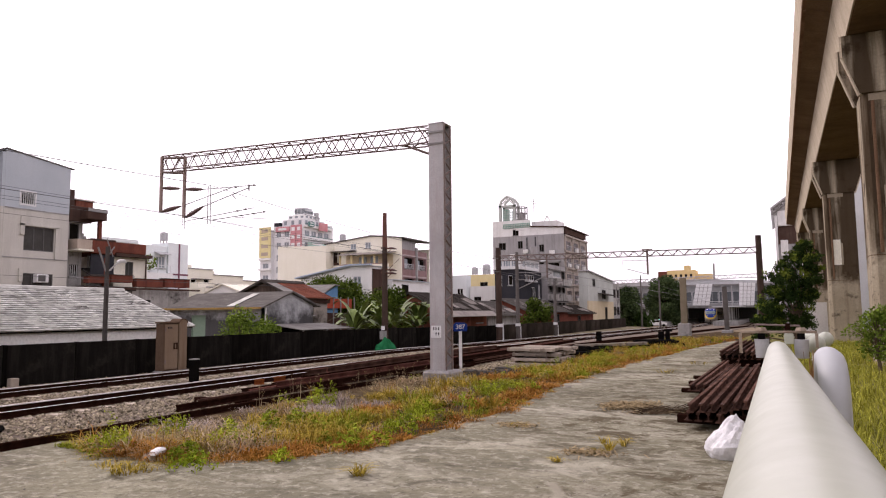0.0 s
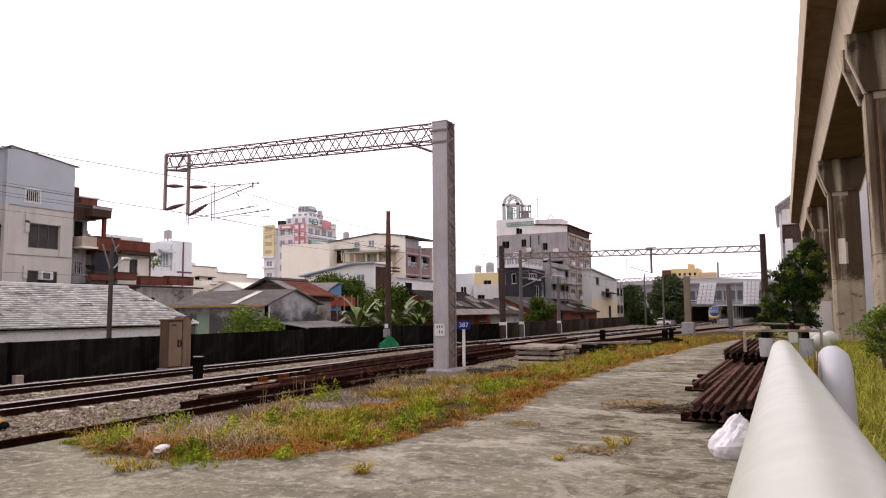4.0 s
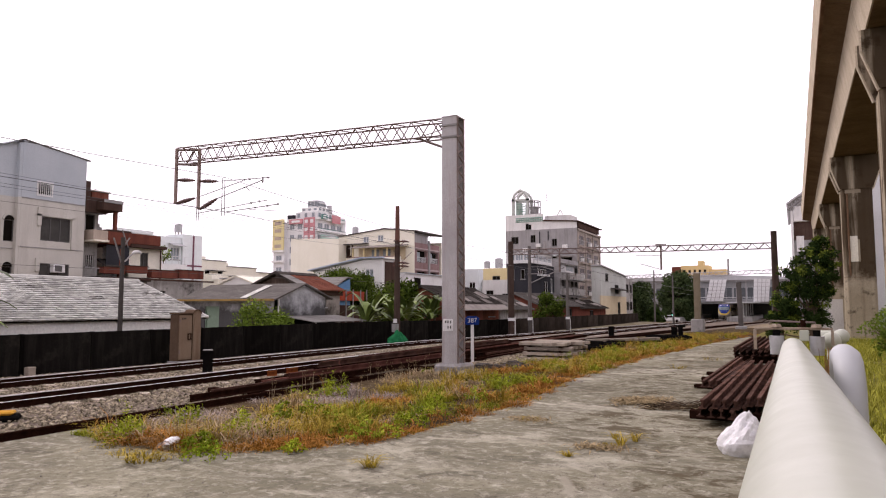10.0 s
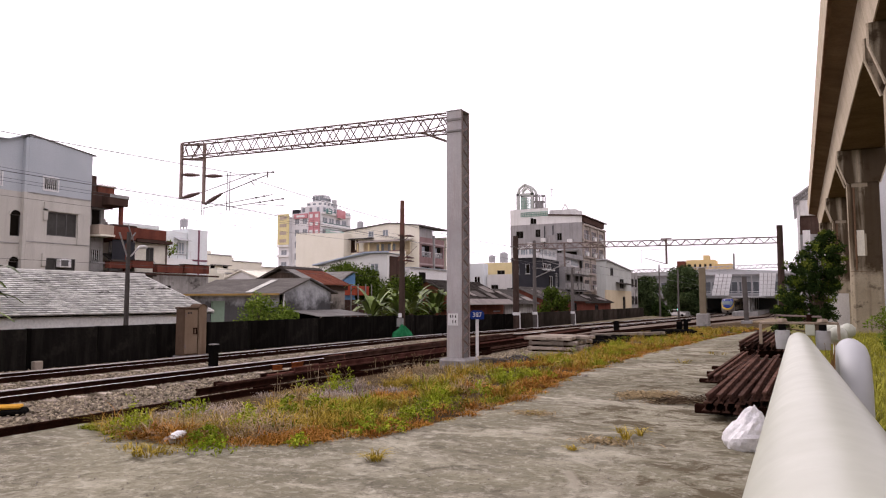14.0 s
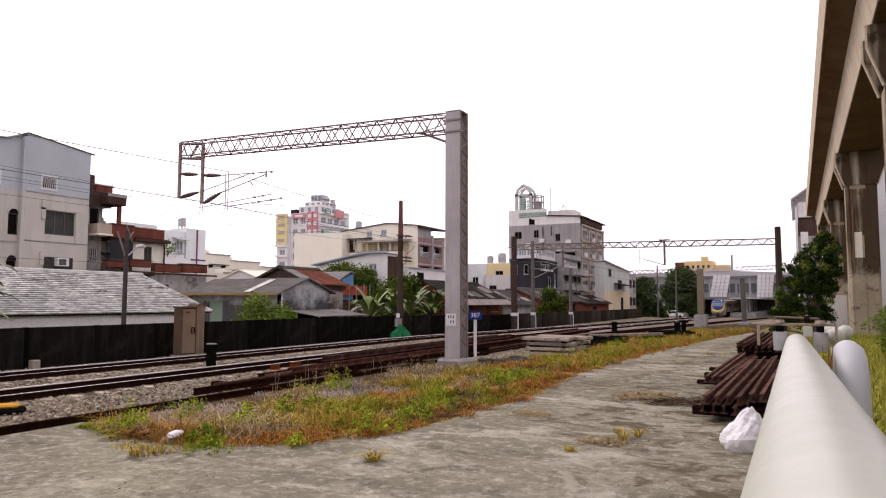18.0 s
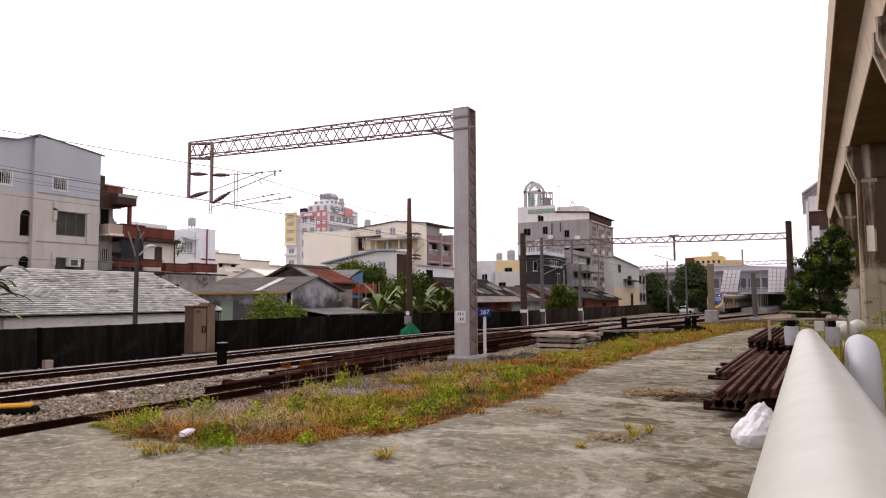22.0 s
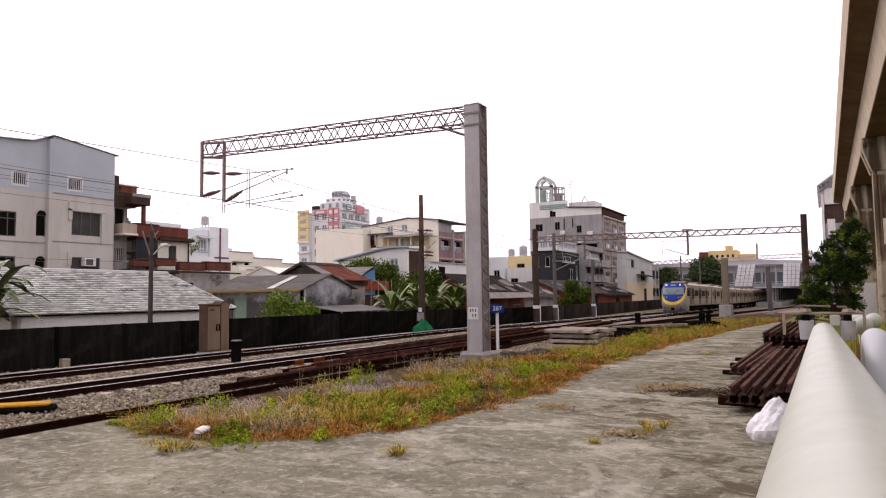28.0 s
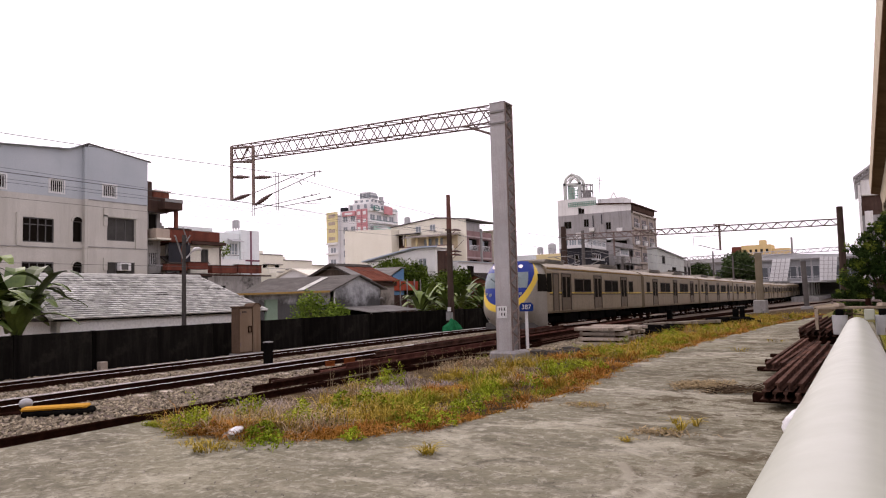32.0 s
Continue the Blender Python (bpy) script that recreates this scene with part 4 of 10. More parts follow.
def gantry_near():
    g = thing("overhead_line_gantry", "galvanised steel cantilever gantry with lattice boom over the tracks", "gantry")
    x0, x1, y, z = -9.99, -9.47, 19.85, 8.2
    # column: two channel plates joined by zigzag lacing
    part("channel_plate", B(x0, x1 - 0.0, y - 0.31, y - 0.27, 0.3, z, bev=0.004), M["galv"], g)
    part("channel_plate", B(x0, x1, y + 0.27, y + 0.31, 0.3, z, bev=0.004), M["galv"], g)
    for xs in (x0 + 0.0, x1):
        fl = bmesh.new()
        for ya, yb in ((y - 0.27, y - 0.19), (y + 0.19, y + 0.27)):
            box(fl, xs - 0.012, xs + 0.012, ya, yb, 0.3, z)
        part("flange", fl, M["lacing_paint"], g)
        n = 15
        for i in range(n):
            za, zb, zc = 0.4 + (z - 0.6) * i / n, 0.4 + (z - 0.6) * (i + 0.5) / n, 0.4 + (z - 0.6) * (i + 1) / n
            part("lacing_bar", R((xs, y - 0.25, za), (xs, y + 0.25, zb), 0.026, seg=5), M["lacing_paint"], g)
            part("lacing_bar", R((xs, y + 0.25, zb), (xs, y - 0.25, zc), 0.026, seg=5), M["lacing_paint"], g)
    part("cap", B(x0 - 0.01, x1 + 0.01, y - 0.32, y + 0.32, z + 0.004, z + 0.03), M["galv"], g)
    for zz in (z - 0.28, z - 0.66):
        part("clamp", B(x0 - 0.04, x1 + 0.03, y - 0.345, y - 0.313, zz - 0.03, zz + 0.03), M["galv_dark"], g)
    part("base_block", B(x0 - 0.2, x1 + 0.26, y - 0.5, y + 0.5, -0.2, 0.3, bev=0.07), M["wall_grey"], g, "chipped concrete footing")
    part("number_plate", B(x0 + 0.05, x1 - 0.12, y - 0.335, y - 0.314, 1.32, 1.7, bev=0.02), M["sign_white"], g, "small white plate with grey marks")
    for a, c in ((0.13, 1.56), (0.21, 1.56), (0.3, 1.56), (0.3, 1.4), (0.21, 1.4)):
        part("plate_mark", B(x0 + a, x0 + a + 0.035, y - 0.34, y - 0.337, c, c + 0.09), M["ink"], g)
    # boom
    bl = -22.15
    part("boom", lattice(bmesh.new(), (x0 - 0.05, y, z - 0.3), (bl + 0.1, y, z + 0.0), 0.5, 0.56, 16, r=0.021), M["rust_steel"], g, "weathered steel lattice boom")
    br = bmesh.new()
    for s in (-0.2, 0.2):
        rod(br, (x0 - 0.95, y + s, z - 0.55), (x0, y + s, z - 0.95), 0.03, seg=6)
        rod(br, (x0 - 1.0, y + s, z - 0.55), (x0, y + s, z - 0.35), 0.015, seg=5)
    part("brace", br, M["rust_steel"], g)
    # drop posts
    for xx, zb, zt in ((-22.34, 6.25, 8.55), (-21.06, 5.95, 8.42)):
        part("drop_post", B(xx - 0.055, xx + 0.055, y - 0.055, y + 0.055, zb, zt, bev=0.012), M["cantilever_paint"], g, "flaking pinkish drop post")
    for za, zb in ((8.48, 8.36), (7.9, 7.74)):
        part("brace", R((-22.34, y, za), (-21.06, y, zb), 0.05, seg=6), M["rust_steel"], g)
    part("brace", R((-22.05, y - 0.1, 8.35), (-21.85, y - 0.1, 7.95), 0.03, seg=5), M["rust_steel"], g)
    part("brace", R((-21.3, y - 0.1, 8.3), (-21.65, y - 0.1, 7.85), 0.03, seg=5), M["rust_steel"], g)
    # cantilevers: insulators, tubes, steady arms
    for a, b, rr in (((-22.25, 7.24), (-21.3, 7.14), 0.085), ((-22.25, 6.28), (-21.25, 6.42), 0.095), ((-20.97, 7.08), (-20.06, 7.0), 0.085), ((-20.97, 5.95), (-20.03, 6.32), 0.095)):
        part("insulator", insulator(bmesh.new(), (a[0], y, a[1]), (b[0], y, b[1]), rr), M["insulator"], g, "brown ribbed insulator")
    for a, b, rr in (((-20.06, 7.0), (-17.4, 6.93), 0.016), ((-20.03, 6.32), (-17.75, 6.86), 0.02), ((-19.8, 5.62), (-19.8, 7.1), 0.016), ((-19.66, 5.6), (-19.66, 7.1), 0.016),
                     ((-19.68, 5.75), (-16.97, 5.89), 0.018), ((-21.2, 6.42), (-18.4, 6.98), 0.018), ((-21.02, 5.8), (-17.5, 6.08), 0.016), ((-21.02, 5.5), (-21.02, 5.98), 0.014), ((-21.14, 5.5), (-21.14, 5.98), 0.014),
                     ((-18.55, 6.65), (-18.4, 6.5), 0.02), ((-17.75, 6.75), (-17.75, 6.98), 0.03), ((-18.4, 5.78), (-16.9, 5.62), 0.01)):
        part("cantilever_arm", R((a[0], y, a[1]), (b[0], y, b[1]), rr, seg=6), M["galv_dark"], g)
    for x, z in ((-18.1, 5.83), (-17.5, 5.86), (-17.0, 5.89), (-18.3, 6.02), (-17.9, 6.05), (-17.5, 6.93), (-18.4, 6.94)):
        part("clip", B(x - 0.028, x + 0.028, y - 0.035, y + 0.035, z - 0.032, z + 0.032), M["galv_dark"], g)
    return g


gantry_near()


def concrete_pole(name, label, x, y, h, r, material="pole_concrete", lean=(0, 0), cat="pole"):
    t = thing(name, label, cat, pose(x, y, dip(y) - 0.2, lean[1], lean[0], 0))
    part("shaft", R((0, 0, 0), (0, 0, h + 0.2), r * 1.18, r * 0.82, seg=14), M[material], t, smooth=False)
    return t


def gantry_far():
    y = 55.0
    g = thing("overhead_line_gantry", "slim steel lattice beam gantry on two dark round poles", "gantry")
    for x, h, r in ((-1.2, 7.5, 0.24), (-21.5, 7.6, 0.26)):
        part("post", R((x, y, -0.6), (x, y, h), r * 1.1, r * 0.85, seg=14), M["pole_concrete"], g)
    part("painted_band", R((-21.5, y, 0.86), (-21.5, y, 1.12), 0.3, seg=14), M["sign_white"], g, "white painted band")
    part("conduit", R((-21.12, y - 0.12, -0.4), (-21.12, y - 0.12, 1.2), 0.045, seg=8), M["sign_white"], g, "white cable conduit")
    part("beam", lattice(bmesh.new(), (-1.4, y, 6.44), (-21.3, y, 6.68), 0.35, 0.42, 24, r=0.024), M["rust_steel"], g, "slim weathered lattice beam")
    for x in (-9.1, -17.2):
        d = bmesh.new()
        rod(d, (x, y, 6.85), (x, y, 4.9), 0.08, seg=8)
        rod(d, (x - 0.4, y, 6.85), (x + 0.4, y, 6.85), 0.05, seg=6)
        part("drop_post", d, M["rust_steel"], g)
        a = bmesh.new()
        rod(a, (x, y, 6.0), (x - 1.9, y, 6.05), 0.02, seg=5)
        rod(a, (x, y, 4.9), (x - 1.6, y, 5.4), 0.03, seg=5)
        rod(a, (x - 1.9, y, 5.0), (x - 1.9, y, 6.1), 0.015, seg=5)
        part("cantilever_arm", a, M["galv_dark"], g)
    return g


gantry_far()


def line_pole():
    """Signal line pole with cross arms, by the fence."""
    t = thing("utility_pole", "tall dark brown concrete pole with brackets by the black wall", "pole", pose(-21.45, 36.0, -0.2))
    part("shaft", R((0, 0, 0), (0, 0, 6.3), 0.21, 0.15, seg=14), M["pole_concrete"], t)
    part("pole_top", R((0, 0, 6.3), (0, 0, 8.4), 0.15, 0.12, seg=14), M["post_red"], t, "reddish upper pole")
    for z, s in ((6.25, 1), (4.95, 1), (4.75, 1)):
        b = bmesh.new()
        rod(b, (-0.25 * s, 0, z + 0.02), (0.6 * s, -0.1, z - 0.06), 0.045, seg=6)
        rod(b, (0, 0, z - 0.4), (0.55 * s, -0.1, z - 0.06), 0.022, seg=6)
        part("bracket", b, M["post_red"], t)
        part("insulator", insulator(bmesh.new(), (0.35 * s, -0.08, z + 0.0), (0.9 * s, -0.12, z - 0.1), 0.07), M["insulator"], t)
    part("arm", R((0.1, -0.1, 4.75), (1.1, -0.15, 5.55), 0.018, seg=6), M["rust_steel"], t)
    part("guard", B(-0.24, 0.24, -0.22, -0.19, 0.75, 1.25, bev=0.01), M["concrete_grey"], t)
    part("label_plate", B(-0.12, 0.12, -0.24, -0.223, 1.3, 1.55), M["sign_white"], t)
    return t


line_pole()
for py, ph, arms in ((60.2, 7.9, ((0.9, -0.3, 0.6), (2.4, -0.2, 1.2))), (72.0, 6.0, ((0.1, -1.0, 1.0), (0.5, -0.8, 0.8)))):
    up = concrete_pole("utility_pole", "slender grey concrete pole with steel cross arms", -21.7, py, ph, 0.17, "pole_grey")
    for dz, a, b in arms:
        part("cross_arm", B(a, b, -0.06, 0.06, ph - dz, ph - dz + 0.09), M["galv_dark"], up)
        part("insulator", R((b - 0.1, 0, ph - dz + 0.09), (b - 0.1, 0, ph - dz + 0.3), 0.06, 0.03, seg=8), M["insulator"], up)
    part("painted_band", R((0, 0, 1.3), (0, 0, 1.55), 0.23, seg=14), M["sign_white"], up, "white painted band")
    part("conduit", R((0.3, -0.1, 0), (0.3, -0.1, 1.3), 0.035, seg=8), M["sign_white"], up, "white cable conduit")
    if py < 70:
        part("bracket_arm", R((0.1, 0, ph - 3.2), (3.3, 0, ph - 1.85), 0.045, seg=6), M["galv_dark"], up, "long slanting steel bracket arm")
        part("bracket_tie", R((0.1, 0, ph - 1.7), (3.3, 0, ph - 1.8), 0.02, seg=5), M["galv_dark"], up)


# ---- viaduct and pipes ----
def viaduct():
    v = thing("viaduct", "concrete elevated railway viaduct with stained piers", "viaduct", kind="structure")
    seams = [-70.6, -44.9, -19.2, 6.5, 32.3, 58.4, 84.2, 115.0]
    for a, b in zip(seams, seams[1:]):
        a, b = a + 0.05, b - 0.05
        part("parapet", P([(1.44, 14.87), (1.62, 14.81), (1.62, 16.4), (1.32, 16.4)], "y", a, b), M["via_lit"], v, "pale concrete parapet")
        part("drip_edge", P([(1.436, 14.87), (1.6, 14.81), (1.6, 14.76), (1.46, 14.8)], "y", a, b), M["via_rust"], v, "brown drip edge")
        part("wing_slab", P([(1.601, 14.8), (2.52, 14.55), (2.52, 15.1), (1.621, 15.0)], "y", a, b), M["via_under"], v, "brown concrete underside of deck edge, darkened for shade")
        part("wing_slab", P([(6.8, 14.85), (5.8, 14.55), (5.8, 15.1), (6.8, 15.0)], "y", a, b), M["via_under"], v, "brown concrete underside of deck edge, darkened for shade")
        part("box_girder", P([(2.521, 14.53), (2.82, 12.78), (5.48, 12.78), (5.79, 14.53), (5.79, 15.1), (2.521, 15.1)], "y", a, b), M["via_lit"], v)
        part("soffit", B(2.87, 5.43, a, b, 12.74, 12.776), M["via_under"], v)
        part("parapet", P([(6.98, 14.92), (6.81, 14.86), (6.81, 16.4), (6.98, 16.4)], "y", a, b), M["via_lit"], v, "pale concrete parapet")
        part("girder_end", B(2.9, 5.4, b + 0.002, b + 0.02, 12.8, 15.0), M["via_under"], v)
    shaft = [(-0.78, -0.9), (0.78, -0.9), (0.97, -0.7), (0.97, 0.7), (0.78, 0.9), (-0.78, 0.9), (-0.97, 0.7), (-0.97, -0.7)]
    for y in (-20.2, 5.5, 31.3, 57.0, 82.6, 108.2):
        p = new("pier")
        p.parent, p.location = v, (4.15, y, 0)
        part("shaft", P(shaft, "z", -1.8, 10.35), M["via_pier"], p, "stained concrete pier shaft")
        part("pier_head", P([(-0.75, 10.35), (0.75, 10.35), (1.3, 11.85), (1.3, 12.7), (-1.3, 12.7), (-1.3, 11.85)], "y", -0.8, 0.8), M["via_rust"], p, "flared pier head with brown sides")
        for s in (-1.0, 0.802):
            part("head_rib", P([(-0.99, 10.35), (0.99, 10.35), (1.5, 11.85), (1.5, 12.7), (-1.5, 12.7), (-1.5, 11.85)], "y", s, s + 0.2), M["via_pier"], p, "stained flared end rib")
            for m in (-1, 1):
                for pu, pv in (((0.99, 10.3), (1.5, 11.85)), ((1.5, 11.85), (1.5, 12.7))):
                    eb = bmesh.new()
                    rod(eb, (m * pu[0], s + 0.1, pu[1]), (m * pv[0], s + 0.1, pv[1]), 0.085, seg=6)
                    part("edge_chamfer", eb, M["via_lit"], p, "pale worn chamfered edge")
        part("form_joint", P([(x * 1.006, yy * 1.006) for x, yy in shaft], "z", 4.1, 4.13), M["via_under"], p)
        part("bearing", B(-1.1, 1.1, -0.6, 0.6, 12.702, 12.736), M["black"], p)
        part("repair_patch", B(-0.72, 0.25, -0.915, -0.903, 10.05, 10.32), M["via_patch"], p, "pale mortar patch below the head")
        part("repair_patch", B(-0.4, 0.05, -0.915, -0.903, 5.2, 6.75), M["via_patch"], p, "pale upright mortar patch")
        part("drain_pipe", R((-0.6, -1.0, 4.2), (-0.6, -1.0, 10.0), 0.06, seg=8), M["via_rust"], p, "thin rusty drain pipe")
    return v


viaduct()
solo("repair_plate", B(3.61, 4.07, 56.06, 56.096, 5.2, 7.0), M["paint_cream"], "pale rectangular repair plate on the pier", "plate")


def pipes():
    """A hand-thick white pipe close under the eye that falls gently away, its clamp, and the silver pipe beside it."""
    t = thing("handrail_pipe", "white-painted steel pipe rail bending down at its end", "pipe")
    r = 0.0595

    def axis(y):
        return Vector((0.019 - 0.00936 * y, y, 1.9646 - 0.02376 * y))
    ye = 4.42
    part("pipe_run", tube(bmesh.new(), [axis(y) for y in (-1.2, 0, 1.5, 3.0, ye)], r, 48), M["pipe_white"], t, smooth=True)
    e = axis(ye)
    arc = [(e.x, e.y + 0.1 * math.sin(a), e.z - 0.1 + 0.1 * math.cos(a)) for a in [i * math.pi / 2 / 8 for i in range(9)]] + [(e.x, e.y + 0.1, -0.2)]
    part("elbow", tube(bmesh.new(), arc, r, 32), M["pipe_white"], t, smooth=True)
    part("post", R((0.03, -1.1, -0.2), (0.03, -1.1, 1.94), 0.05, seg=20), M["pipe_white"], t)
    s = thing("handrail_pipe", "silver-grey steel pipe with a bend beside the white rail", "pipe")
    pts = [(0.155, 2.66, -0.2), (0.153, 2.67, 1.0), (0.152, 2.68, 1.73), (0.152, 2.69, 1.81), (0.152, 2.72, 1.865), (0.152, 2.77, 1.9), (0.152, 2.84, 1.912), (0.152, 3.0, 1.912), (0.152, 3.06, 1.88), (0.152, 3.08, 1.7), (0.152, 3.08, -0.2)]
    part("pipe_run", tube(bmesh.new(), pts, 0.047, 32), M["pipe_silver"], s, smooth=True)
    c = thing("pipe_clamp", "beige steel clamp bar with grey rubber sleeves on bolts", "clamp")
    y = 4.5
    part("clamp_bar", B(-0.222, 0.182, y - 0.015, y + 0.018, 1.962, 1.976, bev=0.003), M["clamp_rust"], c)
    part("bar_end", B(-0.23, -0.214, y - 0.015, y + 0.015, 1.845, 1.962), M["clamp_rust"], c)
    part("bar_end", B(0.172, 0.186, y - 0.015, y + 0.015, 1.88, 1.962), M["clamp_rust"], c)
    for x in (-0.107, 0.1):
        part("sleeve", R((x, y, 1.82), (x, y, 1.927), 0.036, 0.04, seg=20), M["grey_metal"], c, "grey sleeve")
        part("bolt", R((x, y, 1.927), (x, y, 1.962), 0.02, seg=8), M["black"], c)
        part("nut", R((x, y, 1.977), (x, y, 1.995), 0.034, 0.026, seg=6), M["clamp_rust"], c)
    part("bracket_plate", B(0.012, 0.062, y - 0.02, y + 0.02, 1.9, 1.961, bev=0.004), M["pipe_white"], c, "white upright bracket plate")
    part("upper_rod", tube(bmesh.new(), [(-0.15, y + 0.25, 1.985), (-0.145, y + 0.25, 2.008), (0.1, y + 0.25, 2.0), (0.105, y + 0.25, 1.98)], 0.006, 8), M["rust_steel"], c)
    part("upper_bolt", R((0.035, y + 0.25, 1.975), (0.035, y + 0.25, 2.015), 0.016, seg=8), M["rail_rust"], c)
    vb = bmesh.new()
    bmesh.ops.create_icosphere(vb, subdivisions=2, radius=0.055, matrix=Matrix.Translation((0.175, y + 0.1, 1.895)))
    bmesh.ops.create_icosphere(vb, subdivisions=2, radius=0.045, matrix=Matrix.Translation((0.235, y + 0.25, 1.92)))
    rod(vb, (0.165, y + 0.1, -0.2), (0.17, y + 0.1, 1.895), 0.018, seg=8)
    rod(vb, (0.1, y + 0.3, 1.935), (0.26, y + 0.25, 1.915), 0.03, seg=10)
    solo("valve", vb, M["pipe_white"], "white round valve body behind the pipe rail", "valve", smooth=True)
    rg = bmesh.new()
    for k in range(70):
        x, yy = 0.155 + rnd(-0.03, 0.03), 4.45 + rnd(-0.12, 0.12)
        rod(rg, (x, yy, rnd(1.2, 1.6)), (x + rnd(-0.03, 0.03), yy, rnd(1.7, 1.87)), 0.0035, 0.0015, seg=3)
    solo("dry_vine", rg, M["straw_red"], "dry brown twining stems behind the pipe", "vine", "stuff")


pipes()


# ---- town beyond the wall ----
def grid_windows(u0, u1, z0, z1, cols, rows, w, h, **k):
    """Evenly spread window openings over a wall."""
    out = []
    for i in range(cols):
        for j in range(rows):
            u = u0 + (u1 - u0) * (i + 0.5) / cols
            z = z0 + (z1 - z0) * (j + 0.5) / rows
            out.append((u - w / 2, u + w / 2, z - h / 2, z + h / 2, dict(k)))
    return out


def shell(t, x, y0, y1, depth, z1, material, fw=(), sw=(), z0=-1.6, roof="concrete_grey", parapet=0.0, **k):
    """A flat-roofed block: front facing +X, side facing -Y, plain back walls and a roof."""
    facade(t, "x", x, y0 + 0.22, y1, z0, z1, material, fw, **k)
    facade(t, "y", y0, x - depth, x, z0, z1, material, sw, **k)
    part("wall", B(x - depth, x - depth + 0.2, y0 + 0.22, y1, z0, z1), M[material], t)
    part("wall", B(x - depth + 0.2, x - 0.22, y1 - 0.2, y1, z0, z1), M[material], t)
    part("roof", B(x - depth + 0.2, x - 0.22, y0 + 0.22, y1 - 0.2, z1 - 0.35 - parapet, z1 - 0.1 - parapet), M[roof], t)


def water_tank(x, y, z, r=0.6, h=1.3, material="grey_metal"):
    t = thing("water_tank", "round steel rooftop water tank on a short stand", "water tank", pose(x, y, z), "rooftop tanks")
    part("drum", R((0, 0, 0.35), (0, 0, 0.35 + h), r, seg=18), M[material], t)
    part("lid", R((0, 0, 0.352 + h), (0, 0, 0.352 + h + r * 0.4), r, r * 0.25, seg=18), M[material], t)
    for a in (45, 135, 225, 315):
        c, s = math.cos(radians(a)) * r * 0.75, math.sin(radians(a)) * r * 0.75
        part("leg", R((c, s, 0), (c, s, 0.35), 0.05, seg=6), M["rust_steel"], t)


def house_grey():
    t = thing("apartment_house", "pale plaster house topped by a blue-grey sheet storey", "house")
    x, zb = -48.0, 9.75
    o = dict(frame="frame_dark", mullions=3, transom=0.72, sill=False)
    left = [(24.8, 26.95, 6.45, 8.15, o), (24.8, 26.95, 3.4, 5.1, o), (16.5, 18.7, 6.45, 8.15, o), (20.5, 22.0, 6.45, 8.15, o),
            (28.3, 29.0, 6.6, 8.1, dict(frame="frame_dark", mullions=0, sill=False)), (28.3, 29.0, 2.9, 4.85, dict(frame="frame_dark", mullions=0, sill=False))]
    plain = dict(frame="frame_dark", pane="glass_dull", mullions=2, sill=False)
    right = [(30.7, 32.98, 6.82, 8.55, plain), (30.7, 33.0, 3.5, 5.2, plain)]
    facade(t, "x", x - 0.35, 10.0, 29.2, -1.6, zb, "paint_house", left)
    facade(t, "x", x, 29.2, 34.1, -1.6, zb, "paint_house", right)
    for y0, at, zc in ((28.3, x - 0.35, 8.1), (28.3, x - 0.35, 4.85)):
        arch = bmesh.new()
        pts = [(y0 - 0.13 + 0.48 * (1 - math.cos(a)), zc + 0.46 * math.sin(a)) for a in [i * math.pi / 10 for i in range(11)]]
        inner = [(y0 + 0.35 * (1 - math.cos(a)), zc + 0.33 * math.sin(a)) for a in [i * math.pi / 10 for i in range(11)]]
        prism(arch, pts + inner[::-1], "x", at + 0.003, at + 0.07)
        part("arch_trim", arch, M["paint_house"], t)
        part("arch_pane", P(inner, "x", at + 0.003, at + 0.012), M["glass"], t)
    part("wall", B(x - 0.35, x, 28.98, 29.19, -1.6, zb), M["paint_house"], t)
    # sheet storey
    sh = dict(frame="frame_white", mullions=0, bars=7, sill=False)
    facade(t, "x", x - 0.35, 10.0, 27.9, zb + 0.004, 13.1, "sheet_grey", [(26.6, 27.6, 10.05, 10.95, sh), (22.6, 23.7, 9.95, 10.85, sh)], name="sheet_wall", top=lambda y: 13.28 - 0.085 * (27.9 - y))
    facade(t, "x", x - 0.35, 27.9, 29.2, zb + 0.004, 13.1, "sheet_grey", [], name="sheet_wall", top=lambda y: 13.28 + 0.43 * (y - 27.9))
    facade(t, "x", x, 29.2, 34.1, zb + 0.004, 13.8, "sheet_grey", [(30.35, 31.4, 10.1, 11.0, sh)], name="sheet_wall", top=lambda y: 13.85 - 0.118 * (y - 29.2))
    for a, b, at in ((26.6, 27.6, x - 0.35), (22.6, 23.7, x - 0.35), (30.35, 31.4, x)):
        c, d = (9.95, 10.85) if a < 24 else (10.05, 10.95) if a < 29 else (10.1, 11.0)
        for q in ((a - 0.09, b + 0.09, d, d + 0.09), (a - 0.09, b + 0.09, c - 0.09, c), (a - 0.09, a, c, d), (b, b + 0.09, c, d)):
            part("vent_surround", bx("x", at, *q, 0.003, 0.035), M["frame_white"], t)
    part("sheet_wall", B(x - 0.35, x, 28.98, 29.19, zb + 0.004, 13.6), M["sheet_grey"], t)
    part("roof", P([(10, 11.8), (27.9, 13.32), (29.2, 13.9), (34.35, 13.3), (34.35, 13.24), (29.2, 13.84), (27.9, 13.27), (10, 11.75)], "x", x - 12, x - 0.1), M["sheet_grey"], t)
    part("roof_edge", P([(28.9, 13.77), (29.2, 13.91), (34.4, 13.3), (34.4, 13.22), (29.2, 13.83), (28.9, 13.7)], "x", x - 0.098, x + 0.06), M["roof_grey"], t)
